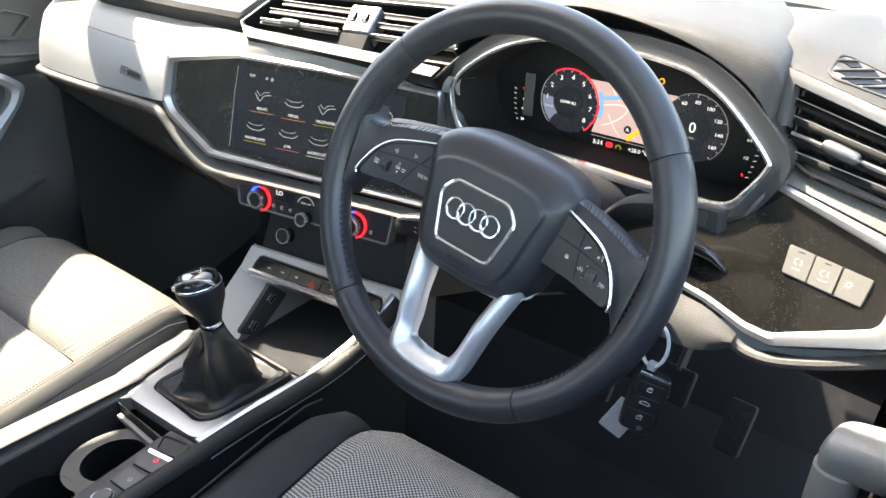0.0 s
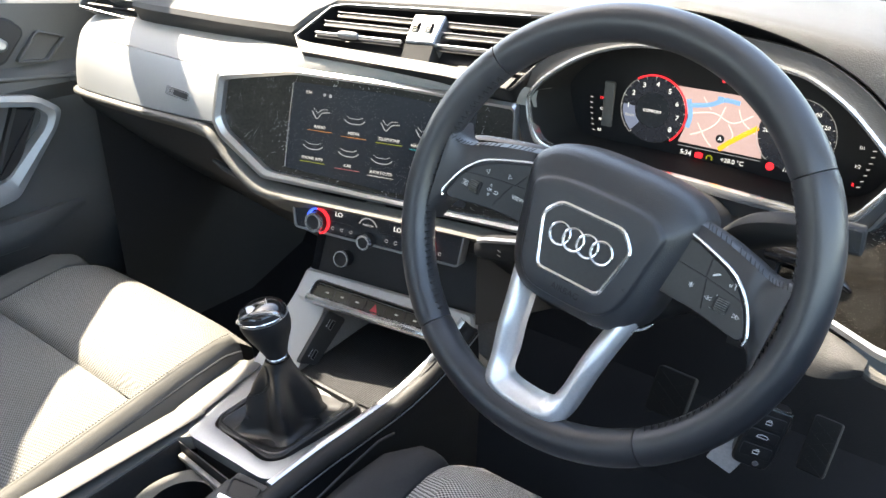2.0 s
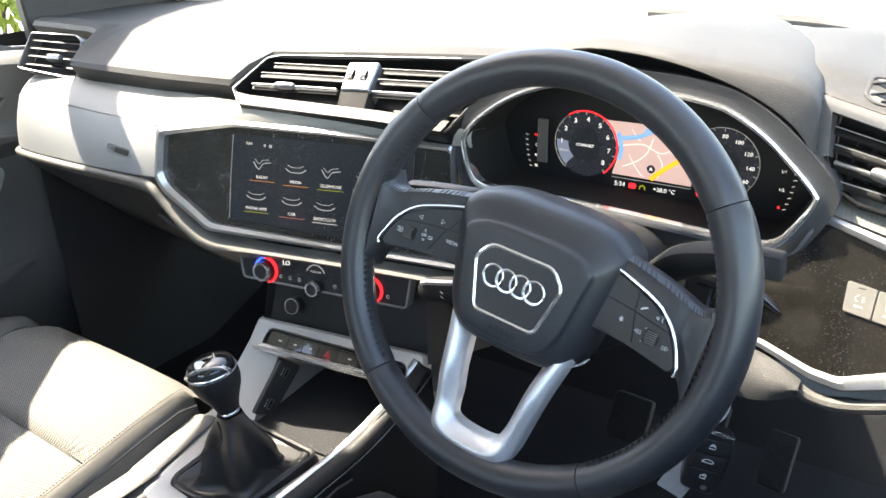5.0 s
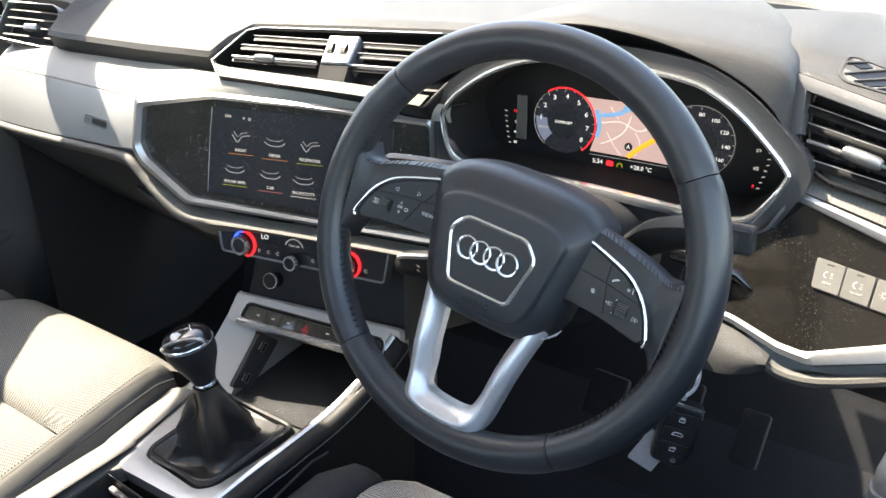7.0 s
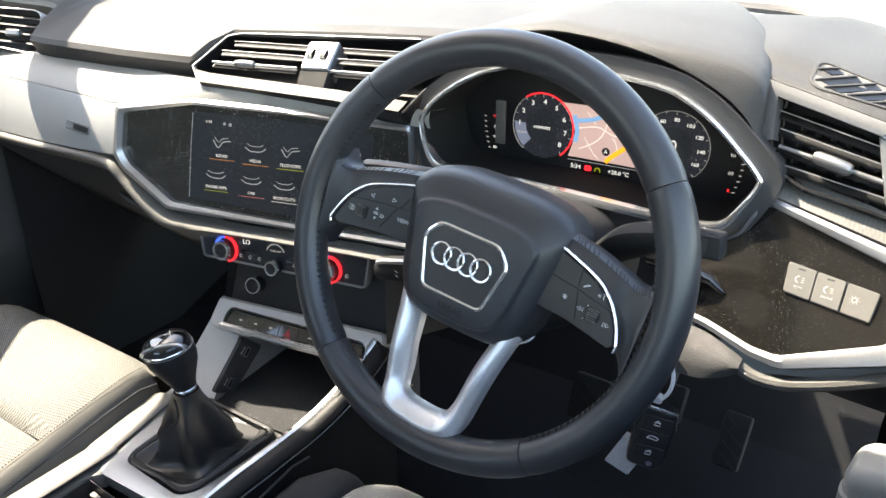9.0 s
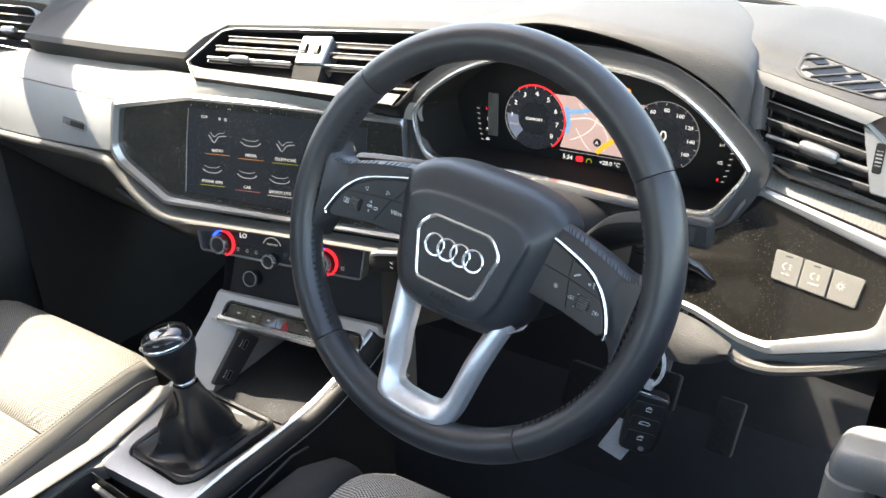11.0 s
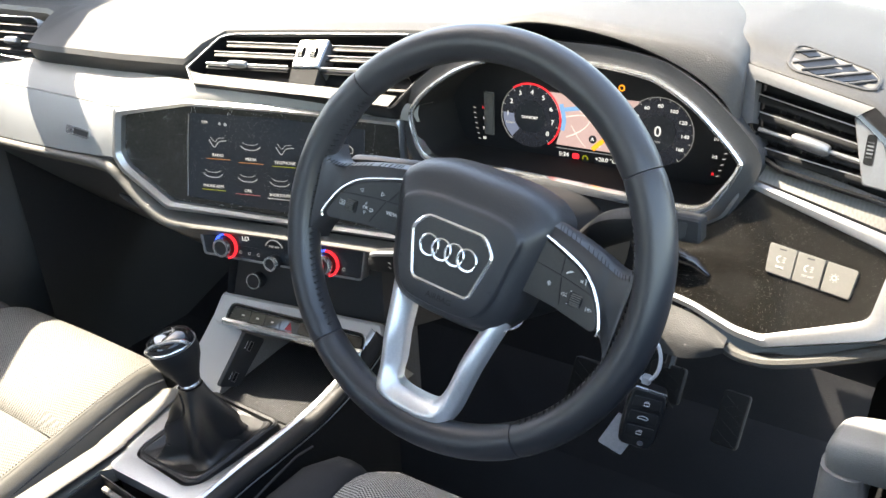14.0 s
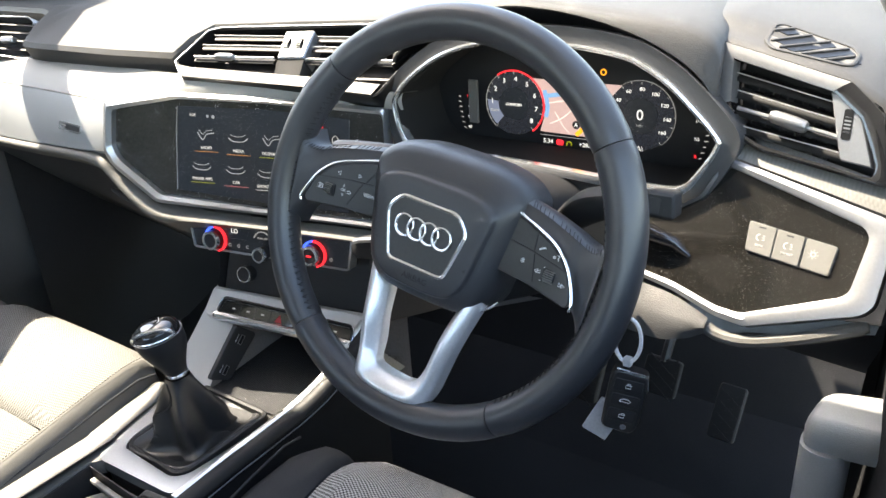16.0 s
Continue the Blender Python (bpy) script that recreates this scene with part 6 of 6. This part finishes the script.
for k in range(2):
    part("symbol", block((0.004, 0.0006, 0.0007), pose(-0.128, 0.0672, 0.618 + 0.005 * k, 0, 14, -9)), M_PRINT, cr)

# ---- car key hanging from the lock ----
key = thing("car_key", (0.137, 0.098, 0.60), "black folding car key on a white ring with clear tag", "car key")
part("blade", block((0.004, 0.012, 0.022), pose(0.1365, 0.096, 0.607, 0, 0, 20), 0.001), M_CHROME, key)
part("ring", tube([(0.1405 + 0.0125 * math.cos(2 * math.pi * j / 32), 0.098 + 0.002 * math.sin(2 * math.pi * j / 32), 0.575 + 0.022 * math.sin(2 * math.pi * j / 32)) for j in range(32)], 0.0019, 8, closed=True), M_WHITE, key, "white plastic ring")
part("ring_tie", block((0.008, 0.008, 0.008), pose(0.1415, 0.098, 0.553), 0.002), M_TAG, key)
KF = pose(0.141, 0.097, 0.512, 90, 0, 18) @ Matrix.Rotation(radians(-9), 4, "Z")
fob = part("fob", prism(rounded([(-0.017, -0.034), (0.014, -0.036), (0.018, -0.02), (0.017, 0.032), (-0.015, 0.034), (-0.018, 0.02)], 0.008, 4), KF, -0.007, 0.007, 0.002), M_BUTTON, key, "black key fob with three buttons")
part("fob_edge", tube([KF @ Vector(p) for p in ((-0.014, 0.034, 0.006), (0.015, 0.032, 0.006), (0.0178, 0.014, 0.003))], 0.0016, 6), M_CHROME, fob)
for k, v in enumerate((0.019, 0.002, -0.015)):
    part("fob_button", block((0.026, 0.013, 0.002), KF @ Matrix.Translation((0, v, 0.0072)), 0.002), M_BLACK, fob)
    fm = KF @ Matrix.Translation((0, v + 0.0005, 0.0085))
    path = ([(-0.0024, -0.0026), (0.0024, -0.0026), (0.0024, 0.0006), (-0.0024, 0.0006)], [(-0.0052, -0.0012), (-0.004, 0.001), (-0.001, 0.0022), (0.003, 0.0016), (0.005, 0), (0.004, -0.0016)], [(-0.0024, -0.0026), (0.0024, -0.0026), (0.0024, 0.0006), (-0.0024, 0.0006)])[k]
    part("fob_symbol", tube([fm @ Vector((*p, 0)) for p in path], 0.00045, 5, closed=True), M_WHITE, fob)
    if k != 1:
        part("fob_symbol", arc_band(0.0013, 0.0020, 0, 180, fm @ Matrix.Translation((0.001 if k else 0, 0.0008, 0))), M_WHITE, fob)
part("fob_lamp", disc(0.003, KF @ Matrix.Translation((0.004, -0.028, 0.0072))), M_CHROME, fob)
part("tag", block((0.026, 0.044, 0.002), pose(0.119, 0.100, 0.478, 90, 0, 10) @ Matrix.Rotation(radians(-25), 4, "Z"), 0.002), M_TAG, key, "clear plastic tag")

# ---- pedals ----
for x, y, z, w, long_, tilt, label in ((0.150, 0.52, 0.222, 0.040, 0.085, 55, "black rubber accelerator pedal with crossed ribs"), (0.040, 0.54, 0.240, 0.058, 0.06, 62, "black rubber brake pedal"), (-0.05, 0.44, 0.27, 0.060, 0.07, 62, "black rubber clutch pedal")):
    pe = thing("pedal", (x, y, z), label, "pedal", "foot pedals")
    pm = pose(x, y, z, tilt, 0, -4)
    part("pad", block((w, long_, 0.012), pm, 0.006), M_RUBBER, pe)
    n_ = int(long_ / 0.018)
    for k in range(n_):
        for sg in (-1, 1):
            part("grip_rib", block((w * 0.95, 0.0022, 0.002), pm @ Matrix.Translation((0, -long_ / 2 + 0.018 * (k + 0.6), 0.0065)) @ pose(0, 0, 0, 0, 0, sg * 32)), M_RUBBER, pe)
    if long_ < 0.07:
        part("lever", tube([(x, y + 0.01, z + 0.02), (x, y + 0.10, z + 0.12), (x, y + 0.14, z + 0.24)], 0.008, 8), M_BLACK, pe)


# ---- seats ----
def seat(x0, fab, label, name):
    s = thing(name, (x0, -0.3, 0.1), label, "car seat", "front seats")
    hw = 0.1875 if x0 < -0.3 else 0.157
    roll = M_ROLL if x0 < -0.3 else M_BOLSTER

    def drop(y):
        return 0.17 * (y - 0.02)

    def cushion(xa, xb, ya, yb, crown, fall, name, material, plabel, edge=0.012, zb=0.402 if x0 < -0.3 else 0.390, n=10):
        rows = []
        for i in range(n + 1):
            t = i / n
            y = ya + (yb - ya) * t
            row = []
            ey = min(t, 1 - t) * (yb - ya)
            for j in range(n + 1):
                u = j / n
                x = xa + (xb - xa) * u
                ex = min(u, 1 - u) * abs(xb - xa)
                d = min(ey, ex)
                dz = -edge * max(0, 1 - d / 0.02) ** 2
                z = zb + crown * math.sin(math.pi * u) + dz + drop(y) - fall * max(0.0, (y + 0.03) / 0.07) ** 2 * 0.05
                row.append((x, y, z))
            rows.append(row)
        low = 0.10
        bm = loft([[(p[0], p[1], p[2] - low) for p in rows[0]]] + rows + [[(p[0], p[1], p[2] - low) for p in rows[-1]]])
        return part(name, bm, material, s, plabel, angle=60)

    cushion(x0 - hw, x0 + hw, -0.129, 0.062 if x0 < -0.3 else 0.070, 0.004, 0.6, "front_cushion", fab, "woven front cushion")
    cushion(x0 - hw, x0 + hw, -0.46, -0.131, 0.002, 0.0, "cushion", fab, "woven centre cushion")
    for e in (-1, 1):
        rows = []
        wide = 1.5 if x0 > -0.3 else (0.58 if e > 0 else 1.6)
        for y, zt, out in ((0.034, 0.352, 0.030), (0.022, 0.370, 0.042), (-0.005, 0.380, 0.055), (-0.06, 0.386, 0.062), (-0.13, 0.390, 0.066), (-0.25, 0.398, 0.070), (-0.42, 0.41, 0.075)):
            a, out = x0 + e * hw, out * wide
            zt = min(zt, 0.383) + drop(y) + (0.017 if x0 < -0.3 else 0.006)
            rows.append([(a, y, zt - 0.03), (a + e * 0.002, y, zt - 0.008), (a + e * out * 0.25, y, zt), (a + e * out * 0.55, y, zt - 0.003), (a + e * out * 0.83, y, zt - 0.020), (a + e * out, y, zt - 0.050), (a + e * out * 0.95, y, zt - 0.12), (a + e * out * 0.8, y, zt - 0.2)])
        rows.insert(0, [(p[0], 0.040, p[2] - 0.05) for p in rows[0]])
        side_, lit = [r[5:] for r in rows], x0 < -0.3 and e > 0
        part("bolster", loft([r[:6] for r in rows]), roll, s, "padded side bolster with stitched seam", angle=60)
        part("bolster_skirt", loft([[(p[0] - e * 0.001 + (0.008 * n_ if lit else 0), p[1], p[2] + (0.004 if n_ == 0 else 0)) for n_, p in enumerate(r)] for r in side_]), M_ROLL if x0 < -0.3 else M_BOLSTER, s, "lower side of the bolster", angle=60)
        if x0 < -0.3 and e > 0:
            for n_ in range(90):
                y_ = 0.015 - 0.0042 * n_
                part("stitch", block((0.0007, 0.0026, 0.0008), pose(x0 + e * (hw + 0.061 * wide * 0.34), y_, 0.4015 + drop(y_) - 0.006 * max(0, (y_ + 0.03) / 0.045) ** 2)), M_THREAD, s)
        part("piping", tube([(x0 + e * (hw + 0.055 * wide * 0.92), y, min(z, 0.383) + drop(y)) for y, z in ((0.022, 0.370), (-0.005, 0.380), (-0.06, 0.386), (-0.13, 0.390), (-0.25, 0.398), (-0.42, 0.41))], 0.0016, 6), M_BOLSTER, s)
    part("base", block((0.40, 0.44, 0.16), pose(x0, -0.22, 0.18), 0.02), M_BLACK, s)
    rows = []
    for t in range(9):
        k = t / 8
        y, z = -0.46 - 0.22 * k, 0.36 + 0.60 * k
        half = 0.25 - 0.06 * k
        rows.append([(x0 - half, y + 0.02, z), (x0 - half * 0.75, y + 0.055, z), (x0 - half * 0.5, y + 0.02, z), (x0, y + 0.012, z), (x0 + half * 0.5, y + 0.02, z), (x0 + half * 0.75, y + 0.055, z), (x0 + half, y + 0.02, z), (x0 + half * 0.9, y - 0.10, z), (x0 - half * 0.9, y - 0.10, z)])
    part("backrest", loft(rows, close_u=True, cap=True), fab, s, "woven backrest")
    part("headrest", block((0.26, 0.18, 0.10), pose(x0, -0.72, 1.06, 100), 0.04), M_BOLSTER, s)
    return s


seat(-0.727, M_FABRIC, "grey woven passenger seat with dark bolsters", "front_seat")
seat(0.0, M_FABRIC2, "dark grey woven driver seat with black bolsters", "front_seat")

# ---- doors ----
pd = thing("door_1", (-1.10, -0.2, 0.2), "closed dark grey passenger door with silver pull and handle", "car door", kind="structure")


def waist(y):
    return 0.795 - 0.10 * y


def shade_ridge(y):
    """An unseen ridge added behind the glass edge, rising rearwards to shade the seat."""
    return max(0.0, min(0.48, 0.86 + 0.97 * (0.05 - y) - waist(y) - 0.01))


YS = [0.75, 0.4, 0.2, 0.1, 0.05, 0.0, -0.1, -0.2, -0.3, -0.5, -0.8]
# The second and third points carry the added ridge that shapes the seat's shadow.
part("panel", loft([[(-1.15, y, waist(y) - 0.02), (-1.135, y, waist(y) + 0.01 + shade_ridge(y)), (-1.120, y, waist(y) + 0.01 + shade_ridge(y)), (-1.115, y, waist(y) + 0.004), (-1.085, y, waist(y)), (-1.068, y, waist(y) - 0.014), (-1.085, y, 0.70), (-1.085, y, 0.672), (-1.060, y, 0.655), (-1.058, y, 0.640), (-1.085, y, 0.61), (-1.09, y, 0.50), (-1.07, y, 0.44), (-1.075, y, 0.36), (-1.12, y, 0.30), (-1.13, y, 0.12)] for y in YS]), M_DOOR, pd, "dark grey door panel with an unseen ridge that blocks sun")
SM = Matrix.Translation((-1.118, 0, 0)) @ Matrix(((0, 0, 1, 0), (1, 0, 0, 0), (0, 1, 0, 0), (0, 0, 0, 1)))
part("mirror_sail", prism(rounded([(0.74, 0.73), (0.74, 0.775), (0.27, 1.085), (0.22, 1.10), (0.24, 0.765)], 0.015, 4), SM, -0.02, 0.0, 0.004), M_BLACK, pd, "black corner cover at the pillar foot")
DM = Matrix.Translation((-1.058, 0, 0)) @ Matrix(((0, 0, 1, 0), (1, 0, 0, 0), (0, 1, 0, 0), (0, 0, 0, 1)))
po = rounded([(-0.50, 0.650), (-0.033, 0.649), (0.068, 0.628), (0.103, 0.601), (0.089, 0.571), (0.001, 0.467), (-0.0845, 0.452), (-0.50, 0.44)], 0.012, 4)
pi_ = rounded([(-0.49, 0.630), (-0.033, 0.629), (0.060, 0.612), (0.078, 0.596), (0.070, 0.575), (-0.010, 0.500), (-0.0845, 0.492), (-0.49, 0.482)], 0.010, 4)
part("pull_surround", frame_ring(po, pi_, DM, -0.03, 0.012, 0.005), M_DECOR, pd, "pale silver pull surround")
part("pull_recess", prism(offset(pi_, -0.002), DM, -0.04, -0.012), M_DOOR, pd)
part("pull_bar", prism(rounded([(0.030, 0.618), (0.066, 0.606), (0.010, 0.505), (-0.028, 0.500)], 0.006, 3), DM, -0.02, 0.004, 0.004), M_BUTTON, pd, "dark upright grip")
part("handle_cup", prism(rounded([(-0.10, 0.757), (0.057, 0.754), (0.081, 0.729), (0.037, 0.680), (-0.10, 0.690)], 0.012, 4), DM, -0.03, -0.010, 0.004), M_BLACK, pd, "dark handle cup")
part("handle", prism(rounded([(-0.12, 0.757), (0.004, 0.750), (0.046, 0.716), (0.038, 0.703), (-0.12, 0.728)], 0.008, 4), DM, -0.010, 0.006, 0.005), M_SILVER, pd, "chrome door handle")
sp = rounded([(0.100, 0.728), (0.150, 0.712), (0.110, 0.674), (0.058, 0.680)], 0.008, 4)
part("embossed_panel", frame_ring(sp, offset(sp, 0.004), DM, -0.03, -0.016, 0.002), M_DOOR, pd)
part("armrest_line", tube([(-1.0575, -0.5, 0.6675), (-1.0575, -0.03, 0.667), (-1.061, 0.142, 0.648), (-1.075, 0.25, 0.640)], 0.004, 8), M_DOOR, pd)
part("lower_pocket", tube([(-1.065, -0.6, 0.40), (-1.065, 0.0, 0.40), (-1.075, 0.12, 0.42)], [0.03, 0.03, 0.01], 10, flat=0.6, up=(1, 0, 0)), M_DOOR, pd)
dd = thing("door_2", (0.38, -0.2, 0.2), "closed driver door with open window and grey pull handle", "car door", kind="structure")
sill = smooth_line([(0.326, 0.34, 0.790), (0.334, 0.22, 0.765), (0.344, 0.08, 0.742), (0.356, -0.06, 0.728), (0.364, -0.2, 0.722), (0.368, -0.6, 0.72), (0.368, -1.1, 0.72)], 5)
part("panel", loft([[p + Vector((0, 0, -0.004)) for p in sill], [Vector((p.x - 0.006, p.y, p.z - 0.03)) for p in sill], [Vector((p.x + 0.004, p.y, 0.56)) for p in sill], [Vector((p.x - 0.004, p.y, 0.44)) for p in sill], [Vector((p.x, p.y, 0.1)) for p in sill]]), M_CARPET, dd, "dark inner door panel")
part("window_seal", tube([p + Vector((0.007, 0, 0.0)) for p in sill], 0.008, 10, flat=0.7, up=(0, 0, 1)), M_SEAL, dd, "grey rubber window seal")
part("outer_skin", loft([[p + Vector((d, 0, h)) for p in sill] for d, h in ((0.012, -0.012), (0.014, 0.003), (0.022, 0.004), (0.06, -0.006), (0.12, -0.03), (0.15, -0.12), (0.16, -0.5), (0.12, -0.75))]), M_PAINT, dd, "pale blue grey painted outer skin")
pull = part("pull_handle", loft([[(0.297 + dx * k, 0.06 + dy * k, z) for dx, dy in smooth_line([(0, 0), (0.004, -0.012), (0.020, -0.018), (0.034, -0.012), (0.036, 0.006), (0.028, 0.024), (0.012, 0.026), (0.002, 0.014)], 4, closed=True)] for z, k in ((0.30, 1), (0.42, 1), (0.50, 1), (0.545, 1.0), (0.553, 0.9))], close_u=True, cap=True), M_PALE, dd, "grey door pull")
co_ = rounded([(-0.012, -0.020), (0.055, -0.020), (0.055, 0.040), (-0.004, 0.032)], 0.018, 6)
cm_ = pose(0.308, 0.068, 0.566, 0, -4, 0)
part("pull_cap", loft([[cm_ @ Vector((*p, w_)) for p in offset(co_, d_)] for w_, d_ in ((-0.016, 0.002), (-0.012, 0.0), (0.000, 0.0), (0.006, 0.0015), (0.010, 0.0036), (0.0125, 0.0062), (0.0132, 0.0085))], close_u=True, cap=True), M_PALE, pull, "rounded grey cap", angle=60)

# ---- outside: a hedge beyond the passenger window ----
hedge = thing("hedge", (-9.0, 4.2, -0.32), "sunlit yellow green hedge beyond the passenger window", "hedge")
rng = random.Random(4)
for k in range(9):
    x_, y_ = -9.0 + rng.uniform(-0.3, 0.3), 1.2 + 0.75 * k
    part("stem", tube([(x_, y_, -0.32), (x_ + 0.05, y_ + 0.08, 0.2), (x_ - 0.06, y_ + 0.03, 0.8)], [0.03, 0.022, 0.008], 7), M_BARK, hedge)
bm = bmesh.new()
for k in range(9000):
    y_ = rng.uniform(0.8, 7.8)
    u_ = rng.uniform(-1, 1)
    c_ = Vector((-9.0 + 0.75 * u_ * (1 - 0.25 * rng.random()), y_, -0.25 + (1.75 + 0.18 * math.sin(2.1 * y_) + 0.12 * math.sin(5.3 * y_)) * (1 - 0.5 * u_ * u_) * rng.random() ** 0.6))
    q = Euler((rng.uniform(0, 6), rng.uniform(0, 6), rng.uniform(0, 6))).to_matrix()
    s = rng.uniform(0.05, 0.10)
    bm.faces.new([bm.verts.new(c_ + q @ Vector(p) * s) for p in ((-1, 0, 0), (0, -0.45, 0.1), (1, 0, 0), (0, 0.45, 0.1))])
part("foliage", bm, M_LEAF, hedge, "loose yellow green leaves", kind="stuff")
